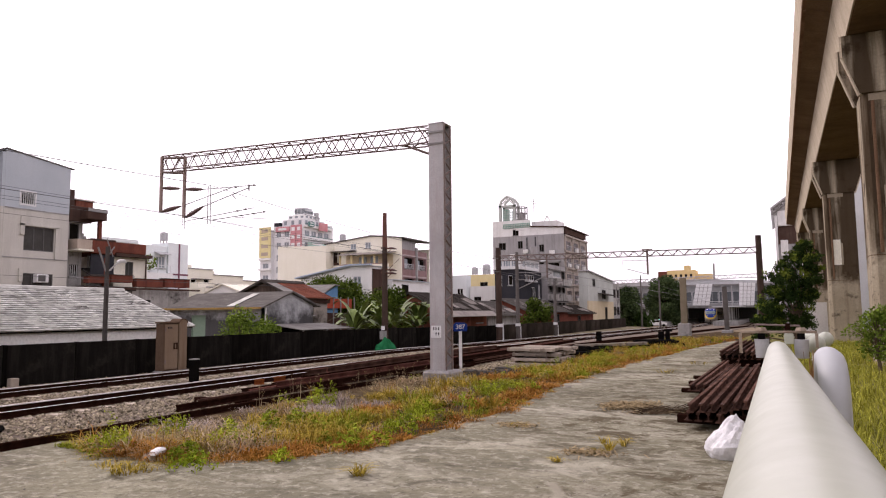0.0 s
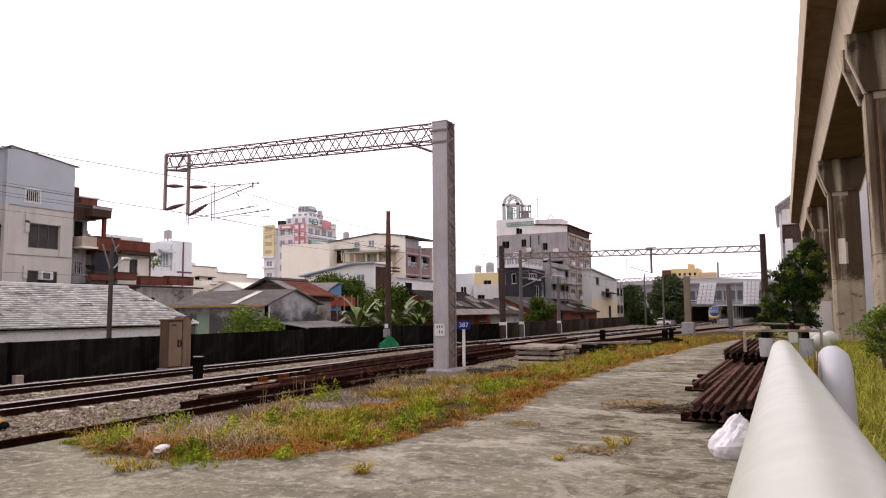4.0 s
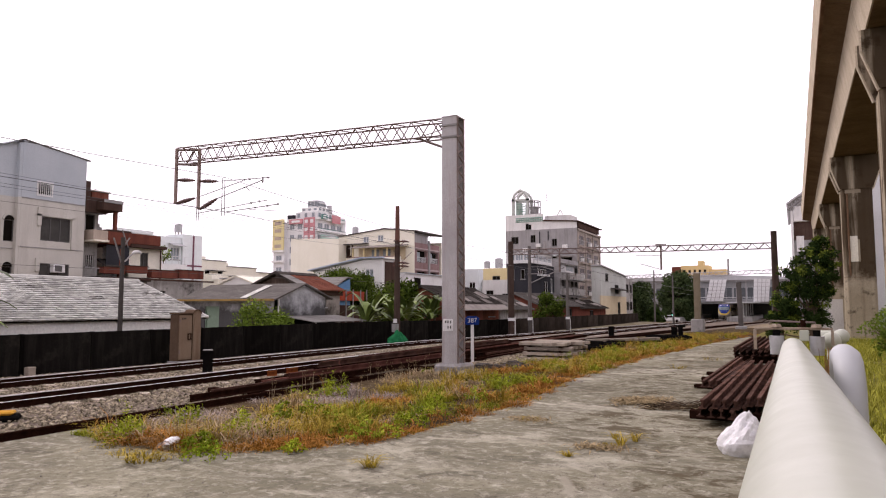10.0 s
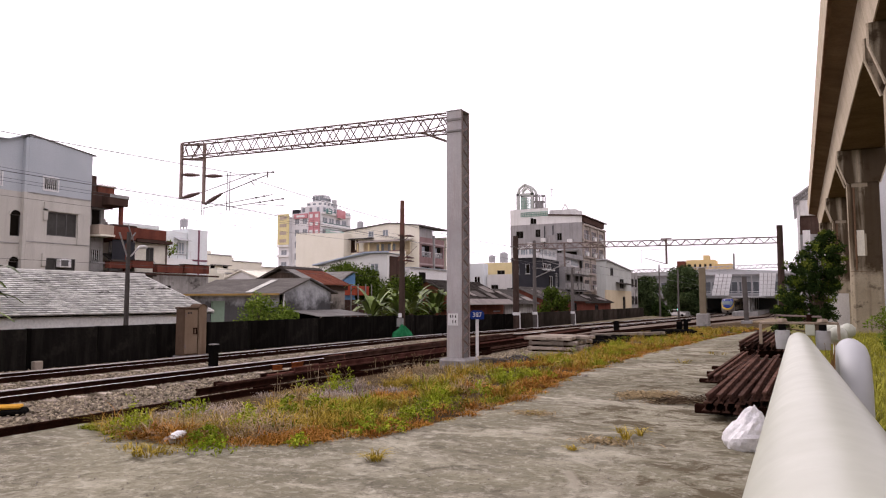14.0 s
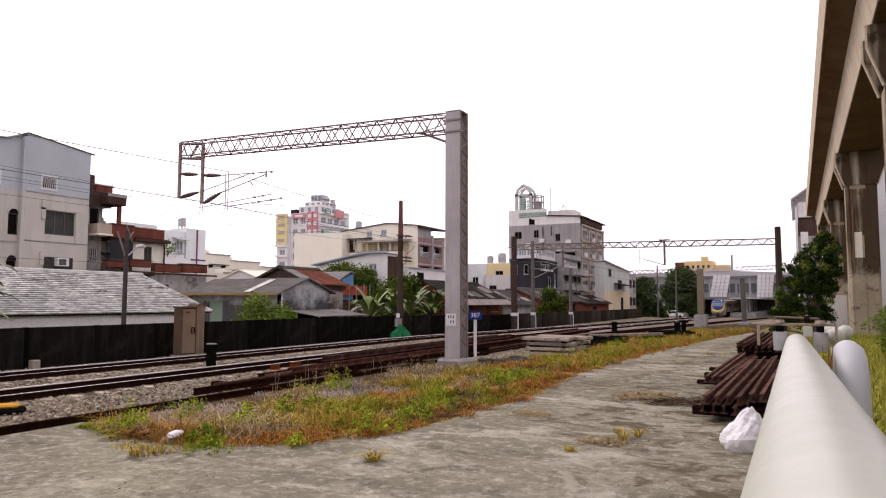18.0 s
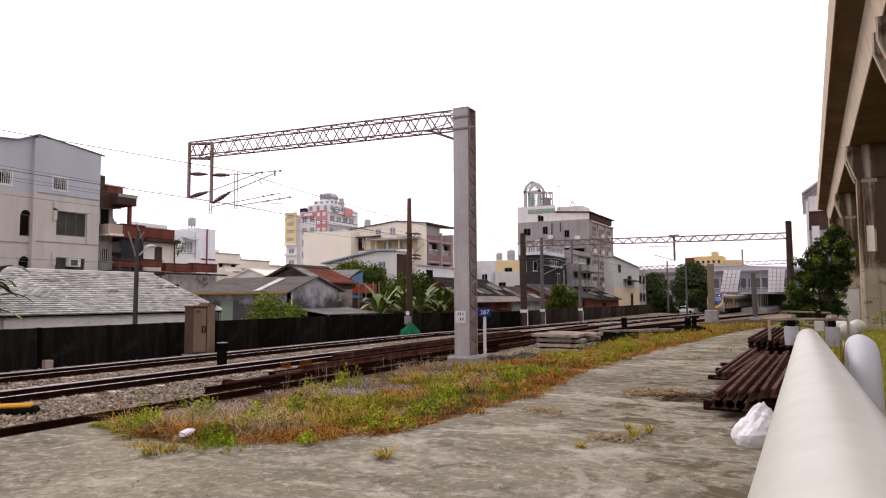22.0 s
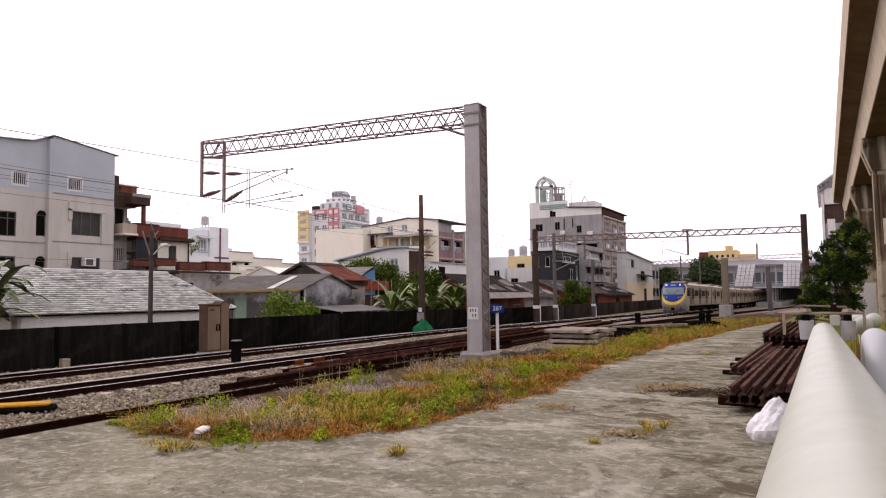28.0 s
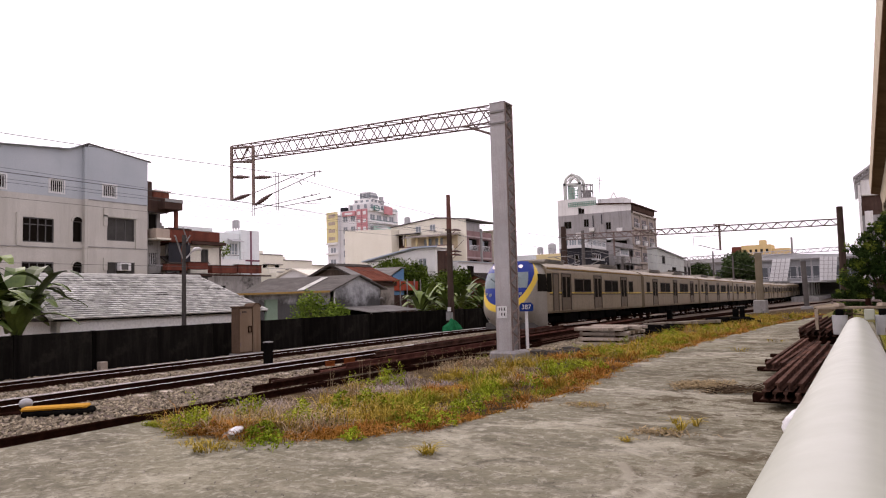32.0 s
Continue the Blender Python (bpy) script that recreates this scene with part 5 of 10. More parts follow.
    part("string_course", B(x - 0.345, x - 0.3, 10.0, 29.0, 6.1, 6.16), M["concrete_grey"], t)
    part("string_course", B(x + 0.003, x + 0.04, 29.25, 34.05, 6.25, 6.31), M["concrete_grey"], t)
    part("string_course", B(x + 0.003, x + 0.03, 29.25, 34.05, 9.7, 9.78), M["concrete_grey"], t)
    part("wall", B(x - 12, x - 0.3, 33.88, 34.1, -1.6, 13.1), M["paint_house"], t)
    part("wall", B(x - 12, x - 11.8, 10, 33.88, -1.6, 11.8), M["paint_house"], t)
    part("wall", B(x - 11.8, x - 0.6, 10, 10.2, -1.6, 11.7), M["paint_house"], t)
    for a, b, c, d in ((24.4, 24.78, 6.2, 8.4), (30.4, 30.68, 7.9, 9.2), (33.02, 33.25, 6.3, 8.65), (30.4, 30.68, 4.6, 5.5), (30.4, 33.25, 8.58, 8.72)):
        part("jamb", B(x - (0.35 if a < 29 else 0) + 0.003, x - (0.35 if a < 29 else 0) + 0.12, a, b, c, d), M["paint_house"], t)
    ac = thing("air_conditioner", "white window air conditioner in a frame", "air conditioner", pose(x + 0.02, 32.0, 4.55))
    part("casing", B(-0.1, 0.35, -0.45, 0.45, 0, 0.6, bev=0.03), M["frame_white"], ac)
    part("grille", B(0.352, 0.362, -0.35, 0.2, 0.08, 0.52), M["frame_dark"], ac)


house_grey()


def house_brown():
    t = thing("apartment_house", "narrow brown block with open concrete balconies", "house")
    x = -49.0
    facade(t, "x", x, 34.6, 36.0, -1.6, 9.9, "wall_stained", [(34.9, 35.7, 7.9, 9.3, dict(frame="frame_dark", mullions=0)), (35.0, 35.7, 5.2, 6.1, dict(frame="frame_dark", bars=4))])
    part("wall", B(x - 8, x - 0.22, 34.4, 34.6, -1.6, 10.4), M["brown_dark"], t)
    part("corner_post", B(x - 0.3, x + 0.1, 34.62, 35.15, 9.9, 11.9), M["brown_dark"], t)
    part("parapet", B(x - 0.5, x + 0.5, 34.5, 36.4, 9.4, 10.6, bev=0.03), M["brown_dark"], t)
    part("balcony_slab", B(x - 4, x + 1.4, 35.4, 37.1, 9.6, 10.45, bev=0.04), M["brown_dark"], t, "dark concrete balcony box")
    part("slab_edge", B(x + 1.403, x + 1.45, 35.4, 37.1, 10.2, 10.45), M["concrete_grey"], t)
    part("roof_room", B(x - 2.0, x - 0.2, 35.5, 37.0, 10.454, 11.2, bev=0.02), M["roof_rust"], t, "rusty rooftop box")
    part("roof_room_cap", B(x - 2.1, x - 0.1, 35.4, 37.1, 11.204, 11.3), M["wall_tan"], t)
    part("balcony_slab", B(x - 4, x + 1.2, 36.0, 38.1, 7.0, 8.0, bev=0.03), M["brick_red"], t, "dark red-brown balcony front")
    part("balcony_rim", B(x - 3.9, x + 1.22, 36.0, 38.12, 8.004, 8.15), M["brown_dark"], t)
    part("balcony_back", B(x - 0.3, x - 0.1, 36.7, 38.4, -1.6, 6.9), M["wall_stained"], t)
    part("balcony_slab", B(x - 4, x + 1.25, 34.7, 35.99, 7.25, 8.0, bev=0.03), M["wall_tan"], t)
    part("slab_rim", B(x - 0.2, x + 1.4, 34.7, 35.99, 7.1, 7.246), M["paint_cream"], t)
    for y, z0, z1 in ((36.75, 8.0, 9.6), (37.3, 4.0, 6.7)):
        part("column", B(x + 0.7, x + 0.95, y, y + 0.25, z0, z1), M["brick_red"], t)
    part("back_wall", B(x - 5, x - 4.6, 36.6, 38.6, -1.6, 7.2), M["brown_dark"], t)
    st = bmesh.new()
    for k in range(5):
        box(st, x - 1.2, x - 0.6, 35.75 + k * 0.2, 35.95 + k * 0.2 + 0.01 * k, 8.15, 9.35 - k * 0.22)
    part("stair_wall", st, M["wall_stained"], t, "broken stepped wall end")
    part("rail", B(x + 1.05, x + 1.1, 34.8, 38.0, 5.0, 5.08), M["galv"], t)
    for k in range(4):
        part("rail_post", R((x + 1.07, 35.2 + k * 0.8, 4.2), (x + 1.07, 35.2 + k * 0.8, 5.0), 0.03, seg=5), M["galv"], t)
    part("awning", P([(x - 0.1, 5.9), (x + 1.3, 5.2), (x + 1.3, 5.12), (x - 0.1, 5.8)], "y", 36.0, 38.4), M["roof_dark"], t)
    part("netting", B(x + 0.9, x + 0.94, 36.1, 38.2, 5.3, 6.95), M["wall_slate"], t, "dark balcony netting")
    b = thing("house", "low cream house with brick-red roof parapet", "house")
    shell(b, x + 0.3, 38.7, 42.0, 8, 7.2, "paint_cream", [(39.8, 40.6, 5.4, 6.6, dict(frame="frame_dark", pane="glass_dull", mullions=1))], z0=-1.6)
    part("parapet", B(x - 7.5, x + 0.6, 38.5, 41.6, 7.25, 8.1, bev=0.03), M["brick_red"], b)
    part("eave", B(x - 0.3, x + 0.95, 38.4, 42.0, 6.95, 7.2), M["brown_dark"], b)
    part("down_pipe", R((x + 0.4, 41.8, -1.6), (x + 0.4, 41.8, 6.9), 0.06, seg=6), M["brown_dark"], b)
    d = thing("house", "grey stained house with red-brick parapet band", "house")
    shell(d, x + 1.8, 39.3, 45.3, 7, 4.4, "wall_stained", [(40.6, 41.2, 2.6, 3.4, dict(frame="frame_dark")), (43.6, 44.3, 2.4, 3.2, dict(frame="frame_dark"))])
    for a, e, z0, z1 in ((35.1, 37.0, 4.62, 5.12), (37.1, 39.1, 4.75, 5.3), (39.5, 42.2, 4.45, 5.08), (42.3, 45.1, 4.5, 5.2)):
        part("parapet", B(x + 1.5, x + 2.1, a, e, z0, z1, bev=0.03), M["brick_red"], d)
        part("coping", B(x + 1.45, x + 2.15, a - 0.02, e + 0.02, z1 + 0.002, z1 + 0.06), M["brown_dark"], d)
    part("eave", B(x - 4.5, x + 2.3, 34.6, 39.28, 4.1, 4.4), M["roof_dark"], d)
    part("edge_board", B(x + 2.303, x + 2.4, 34.6, 46.0, 4.2, 4.34), M["brown_dark"], d)
    part("lower_slab", B(x - 0.2, x + 1.6, 34.7, 36.0, 3.85, 4.06), M["paint_cream"], d)


house_brown()


def house_blue_white():
    t = thing("house", "white and pale blue tiled house with purple trim lines", "house")
    shell(t, -60.0, 46.2, 54.3, 8, 9.6, "paint_blue_white", [(52.9, 54.1, 7.2, 8.5, dict(mullions=2, pane="glass_pale")), (49.6, 50.6, 7.2, 8.4, dict(mullions=1, pane="glass_pale"))], [(-67.5, -66.5, 6.0, 7.5, {})])
    part("parapet", B(-60.3, -59.9, 46.2, 50.5, 9.6, 9.95), M["paint_blue_white"], t)
    part("balcony_wall", B(-59.9, -58.9, 47.5, 54.2, 5.2, 6.6), M["paint_white"], t)
    for k in range(8):
        part("balcony_bar", R((-59.0, 48.0 + k * 0.85, 6.6), (-59.0, 48.0 + k * 0.85, 7.4), 0.03, seg=5), M["frame_white"], t)
    part("balcony_rail", B(-59.04, -58.96, 47.6, 54.2, 7.4, 7.46), M["frame_white"], t)
    part("awning", P([(-59.99, 8.9), (-59.1, 8.6), (-59.1, 8.66), (-59.99, 8.96)], "y", 52.6, 54.2), M["grey_metal"], t)
    part("stair_tower", B(-62.5, -59.8, 54.35, 57.15, -1.6, 10.05, bev=0.03), M["paint_blue_white"], t)
    part("trim", B(-59.797, -59.75, 55.75, 55.95, 5.0, 10.0), M["trim_purple"], t)
    part("trim", B(-59.797, -59.76, 54.35, 57.15, 6.5, 6.68), M["trim_purple"], t)
    water_tank(-61, 54.75, 10.0, 0.42, 0.8)


house_blue_white()


def row_cream():
    for x, y0, y1, d, z, lab, mat in ((-66, 63, 67.3, 8, 7.9, "small cream flat-roofed house among the roofs", "paint_cream"), (-66.5, 67.6, 73.5, 8, 7.3, "cream terrace house with a parapet", "paint_cream"), (-70, 77, 86, 8, 7.0, "plain cream house with low rooftop rooms", "paint_cream"),
                                      (-58, 58, 64.5, 7, 5.2, "pale cream low house", "paint_cream"), (-85, 92, 104, 10, 7.2, "white distant flat-roofed house", "paint_white")):
        t = thing("house", lab, "house")
        shell(t, x, y0, y1, d, z, mat, grid_windows(y0, y1, z - 3.0, z - 0.6, 2, 1, 0.9, 1.1, mullions=0), [(x - d * 0.6, x - d * 0.4, z - 2.3, z - 1.2, dict(frame="frame_dark"))])
        part("roof_room", B(x - d * 0.7, x - d * 0.3, y0 + 1, y0 + 3, z - 0.1, z + 0.7), M[mat], t)
        part("coping", B(x - 0.1, x + 0.12, y0 + 0.2, y1, z + 0.004, z + 0.12), M["concrete_grey"], t)
        part("awning", B(x + 0.003, x + 0.6, y0 + 0.6, y1 - 0.6, z - 1.3, z - 1.22), M["roof_grey"], t)
    g = thing("house", "small white gable-ended house", "house")
    part("gable_wall", P([(-51.3, -1.6), (-44.6, -1.6), (-44.6, 3.95), (-47.75, 5.0), (-51.3, 3.75)], "y", 50.0, 50.2), M["paint_white"], g)
    part("roof", P([(-51.6, 3.72), (-47.75, 5.1), (-44.3, 3.95), (-44.3, 3.83), (-47.75, 4.98), (-51.6, 3.6)], "y", 49.8, 57.0), M["paint_cream"], g, "pale sheet roof")
    part("wall", B(-44.8, -44.6, 50.2, 56.8, -1.6, 3.8), M["paint_white"], g)


row_cream()


def cottage():
    """Low white house with a tiled hipped roof right behind the wall."""
    t = thing("cottage", "low white-walled cottage with weathered grey tile roof", "house")
    xe, xr, xb, y0, y1, r0, r1, ze, zr = -24.5, -27.6, -30.7, 13.6, 23.9, 14.2, 22.4, 1.56, 3.27
    part("wall", B(xe - 0.37, xe - 0.12, y0 + 0.4, y1 - 0.35, -1.6, ze + 0.02), M["paint_cottage"], t, "white plaster wall")
    part("wall", B(xb + 0.5, xe - 0.75, y0 + 0.4, y0 + 0.65, -1.6, ze + 0.02), M["paint_white"], t)
    part("wall", B(xb + 0.5, xe - 0.75, y1 - 0.6, y1 - 0.35, -1.6, ze + 0.02), M["paint_white"], t)
    bm = bmesh.new()
    v = [bm.verts.new(p) for p in ((xe, y0, ze - 0.05), (xe, y1, ze - 0.05), (xb, y1, ze - 0.05), (xb, y0, ze - 0.05), (xr, r0, zr - 0.05), (xr, r1, zr - 0.05))]
    for f in ((0, 1, 5, 4), (1, 2, 5), (2, 3, 4, 5), (3, 0, 4), (3, 2, 1, 0)):
        bm.faces.new([v[i] for i in f])
    bmesh.ops.recalc_face_normals(bm, faces=bm.faces)
    roof = part("roof", bm, M["roof_dark"], t)
    # tiles on the front slope
    n, w = 22, 0.3
    sl = Vector((xr - xe, 0, zr - ze))
    tm = bmesh.new()
    L = sl.length / n * 1.25
    xs = [-0.15, -0.07, 0.0, 0.07, 0.15]
    hs = [0.0, 0.006, 0.009, 0.006, 0.0]
    lo, hi, dn = [], [], []
    for a, h in zip(xs, hs):
        lo.append(tm.verts.new((0, a, h + 0.055)))
        hi.append(tm.verts.new((L, a, h + 0.012)))
        dn.append(tm.verts.new((0, a, h)))
    for i in range(4):
        tm.faces.new((lo[i], lo[i + 1], hi[i + 1], hi[i]))
        tm.faces.new((dn[i], dn[i + 1], lo[i + 1], lo[i]))
    me = mesh_of("tile", tm, M["roof_tile"])
    up = sl.normalized()
    nrm = Vector((-up.z, 0, up.x)) if up.x > 0 else Vector((up.z, 0, -up.x))
    nrm = Vector((abs(nrm.x), 0, abs(nrm.z)))
    base = Matrix((( up.x, 0, nrm.x, 0), (0, 1, 0, 0), (up.z, 0, nrm.z, 0), (0, 0, 0, 1)))
    jv, jf = [], []
    for j in range(n):
        f = j / n
        ya, yb = y0 + (r0 - y0) * f, y1 + (r1 - y1) * f
        k = 0
        y = ya + 0.15 - (0.15 if j % 2 else 0)
        while y < yb - 0.1:
            p = Vector((xe, y, ze)) + sl * f + Vector((0.06, 0, 0.0))
            mt = Matrix.Translation(p + nrm * rnd(0, 0.01)) @ base @ pose(0, 0, 0, 0, rnd(-1.0, 1.0), rnd(-1.6, 1.6))
            if j < 8:
                o = new("tile", me)
                o.parent, o.matrix_basis = roof, mt
            else:
                k0 = len(jv)
                jv += [mt @ v.co for v in me.vertices]
                jf += [[k0 + i for i in q.vertices] for q in me.polygons]
            y += w
    soup("tiles", jv, jf, M["roof_tile_joined"], "", "", parent=roof)
    # side hip tiles as broad courses
    for yy, rr, s in ((y1, r1, 1),):
        hb = bmesh.new()
        for j in range(n):
            f, g2 = j / n, (j + 1.15) / n
            p0, p1 = Vector((xe, yy, ze)).lerp(Vector((xr, rr, zr)), f), Vector((xb, yy, ze)).lerp(Vector((xr, rr, zr)), f)
            q0, q1 = Vector((xe, yy, ze)).lerp(Vector((xr, rr, zr)), min(g2, 1)), Vector((xb, yy, ze)).lerp(Vector((xr, rr, zr)), min(g2, 1))
            up2 = Vector((0, 0, 0.05))
            hb.faces.new([hb.verts.new(c) for c in (p0 + up2, q0, q1, p1 + up2)])
            hb.faces.new([hb.verts.new(c) for c in (p0, p0 + up2, p1 + up2, p1)])
        part("hip_courses", hb, M["roof_tile"], roof)
    rd = bmesh.new()
    rod(rd, (xr, r0 - 0.1, zr + 0.02), (xr, r1 + 0.1, zr + 0.02), 0.1, seg=8)
    rod(rd, (xr, r1, zr + 0.0), (xe, y1, ze + 0.03), 0.08, seg=8)
    rod(rd, (xr, r0, zr + 0.0), (xe, y0, ze + 0.03), 0.08, seg=8)
    part("ridge_cap", rd, M["roof_tile"], roof)
    part("patch", B(-0.12, 0.12, -0.3, 0.3, 0.06, 0.075), M["roof_dark"], roof).matrix_basis = Matrix.Translation(Vector((xe, 19.2, ze)) + sl * 0.5) @ base
    part("patch", B(-0.1, 0.1, -0.4, 0.4, 0.06, 0.08), M["roof_dark"], roof).matrix_basis = Matrix.Translation(Vector((xe, 22.3, ze)) + sl * 0.62) @ base


cottage()


def sheds():
    s = thing("shed", "grey stained shed with corrugated roof and rusty eave", "shed")
    x, y0, y1, xl = -27.0, 31.6, 36.3, -34.5
    facade(s, "y", y0, xl, x, -1.6, 2.5, "wall_damp", [(-32.7, -31.5, 0.3, 2.1, dict(frame="green_door", pane="green_door", mullions=0, sill=False))])
    part("gable_wall", P([(y0, -1.6), (y1, -1.6), (y1, 2.65), (34.0, 3.42), (y0, 2.55)], "x", x - 0.2, x), M["wall_damp"], s)
    part("roof", P([(y0 - 0.5, 2.5), (34.0, 3.52), (y1 + 0.5, 2.62), (y1 + 0.5, 2.54), (34.0, 3.42), (y0 - 0.5, 2.42)], "x", xl - 0.2, x + 0.25), M["roof_grey"], s)
    part("eave_board", B(xl - 0.2, x + 0.25, y0 - 0.56, y0 - 0.505, 2.42, 2.54), M["gutter_yellow"], s, "ochre painted eave board")
    sk = part("roof_light", B(-29.55, -29.05, 0, 2.4, 0.0, 0.02), M["roof_tile"], s)
    sk.matrix_basis = Matrix.Translation((0, y0 - 0.3, 2.605)) @ pose(0, 0, 0, math.degrees(math.atan2(1.02, 2.9)), 0, 0)
    part("down_pipe", R((x + 0.06, y0 + 0.1, -1.6), (x + 0.06, y0 + 0.1, 2.5), 0.05, seg=8), M["frame_white"], s)
    c = thing("canopy", "low pale sheet-metal canopy beside the shed", "canopy")
    part("sheet", P([(-26.8, 1.5), (-24.4, 1.18), (-24.4, 1.22), (-26.8, 1.54)], "y", 31.9, 37.2), M["sheet_worn"], c)
    # Black panel added to stand for the dark space under the canopy.
    part("back_panel", B(-26.98, -26.85, 31.9, 37.2, -1.6, 1.46), M["black"], c, "black panel added for the deep shade under the canopy")
    for y in (32.2, 34.5, 36.9):
        part("post", R((-24.6, y, -1.6), (-24.6, y, 1.19), 0.05, seg=6), M["galv_dark"], c)
    h = thing("house", "grey stained house with rusty red sheet roof", "house")
    part("gable_wall", P([(-38.6, -1.6), (-33.0, -1.6), (-33.0, 3.35), (-35.8, 4.55), (-38.6, 3.5)], "y", 42.0, 42.2), M["wall_timber"], h, "dark weathered timber gable")
    facade(h, "x", -33.0, 42.2, 46.3, -1.6, 3.3, "wall_damp_tan", [(43.6, 44.5, 2.05, 2.6, dict(frame="frame_dark", pane="glass_dull"))])
    # Dark strip added for the shade below the eave.
    part("eave_shadow_board", B(-33.003, -32.85, 41.7, 46.5, 2.95, 3.3), M["brown_dark"], h)
    part("roof", P([(-32.6, 3.4), (-35.8, 4.72), (-35.8, 4.64), (-32.6, 3.32)], "y", 42.9, 46.6), M["roof_rust"], h, "rust-red sheet roof")
    part("roof_edge_sheet", P([(-32.6, 3.42), (-35.8, 4.74), (-35.8, 4.64), (-32.6, 3.32)], "y", 41.6, 42.897), M["sheet_worn"], h, "grey patched roof sheets at the gable")
    rr = bmesh.new()
    for k in range(11):
        yy = 43.1 + k * 0.33
        prism(rr, [(-32.6, 3.403), (-35.8, 4.723), (-35.8, 4.75), (-32.6, 3.43)], "y", yy, yy + 0.06)
    part("roof_ribs", rr, M["roof_rust"], h)
    part("ridge_cap", P([(-35.4, 4.57), (-35.8, 4.76), (-36.2, 4.6), (-36.2, 4.66), (-35.8, 4.83), (-35.4, 4.63)], "y", 41.6, 46.6), M["roof_dark"], h)
    part("roof", P([(-39.1, 3.4), (-35.8, 4.72), (-35.8, 4.64), (-39.1, 3.32)], "y", 41.6, 46.6), M["roof_dark"], h)
    part("verge", P([(-39.2, 3.4), (-35.8, 4.78), (-32.6, 3.42), (-32.6, 3.27), (-35.8, 4.6), (-39.2, 3.22)], "y", 41.5, 41.597), M["roof_dark"], h)
    u = thing("hut", "small blue sheet-metal hut with grey lean-to roof", "hut")
    part("wall", P([(50.35, 2.2), (52.1, 2.2), (52.1, 4.6), (50.35, 3.95)], "x", -36.2, -36.0), M["sheet_blue"], u)
    part("roof", P([(49.3, 3.62), (51.5, 4.66), (52.25, 4.62), (52.25, 4.7), (51.5, 4.75), (49.3, 3.7)], "x", -40, -35.85), M["sheet_worn"], u, "worn grey sheet roof")
    part("side_wall", B(-40, -36.2, 50.3, 50.5, 2.2, 3.85), M["roof_grey"], u)
    part("plinth_wall", B(-40, -36.0, 50.3, 54.1, -1.6, 2.196), M["brown_dark"], u)
    part("sign_band", B(-35.997, -35.8, 50.2, 54.1, 2.6, 3.45), M["orange_red"], u, "orange-red painted band")
    for y in (50.9, 52.0, 53.2, 54.2):
        part("post", R((-35.6, y, -1.6), (-35.6, y, 3.6), 0.06, seg=6), M["galv_dark"], u)


sheds()


def house_white_ext():
    t = thing("house", "white low-pitched house with blue roof edge", "house")
    y = 60.0
    part("gable_wall", wall(bmesh.new(), "y", y, -46.2, -37.5, -1.6, 7.0, [(-39.6, -38.6, 5.0, 5.95)], top=lambda x: 5.85 + 1.08 * min(1, (x + 46.2) / 6.4)), M["paint_cottage"], t)
    window(t, "y", y, (-39.6, -38.6, 5.0, 5.95), mullions=1, pane="glass_pale")
    part("roof", P([(-46.6, 5.84), (-39.8, 6.98), (-37.3, 6.96), (-37.3, 7.02), (-39.8, 7.04), (-46.6, 5.9)], "y", y - 0.1, y + 3.4), M["sheet_grey"], t)
    part("wall", B(-37.7, -37.5, y + 0.22, y + 3.2, -1.6, 7.0), M["paint_cottage"], t)
    part("roof_edge", P([(-46.7, 5.88), (-39.8, 7.05), (-37.2, 7.03), (-37.2, 7.15), (-39.8, 7.17), (-46.7, 6.0)], "y", y - 0.5, y - 0.103), M["sheet_sky"], t, "pale blue corrugated roof edge")
    part("shutter", B(-37.497, -37.44, y + 0.4, y + 2.9, 3.2, 6.7), M["brown_dark"], t)
    part("side_roof", B(-39.2, -36.6, y + 3.42, y + 12.2, 5.604, 5.7), M["sheet_grey"], t)
    part("side_room", B(-39, -36.8, y + 3.3, y + 12, -1.6, 5.6), M["paint_white"], t)
    part("side_window", B(-36.797, -36.77, y + 5.4, y + 6.8, 4.0, 5.2), M["glass"], t)


house_white_ext()


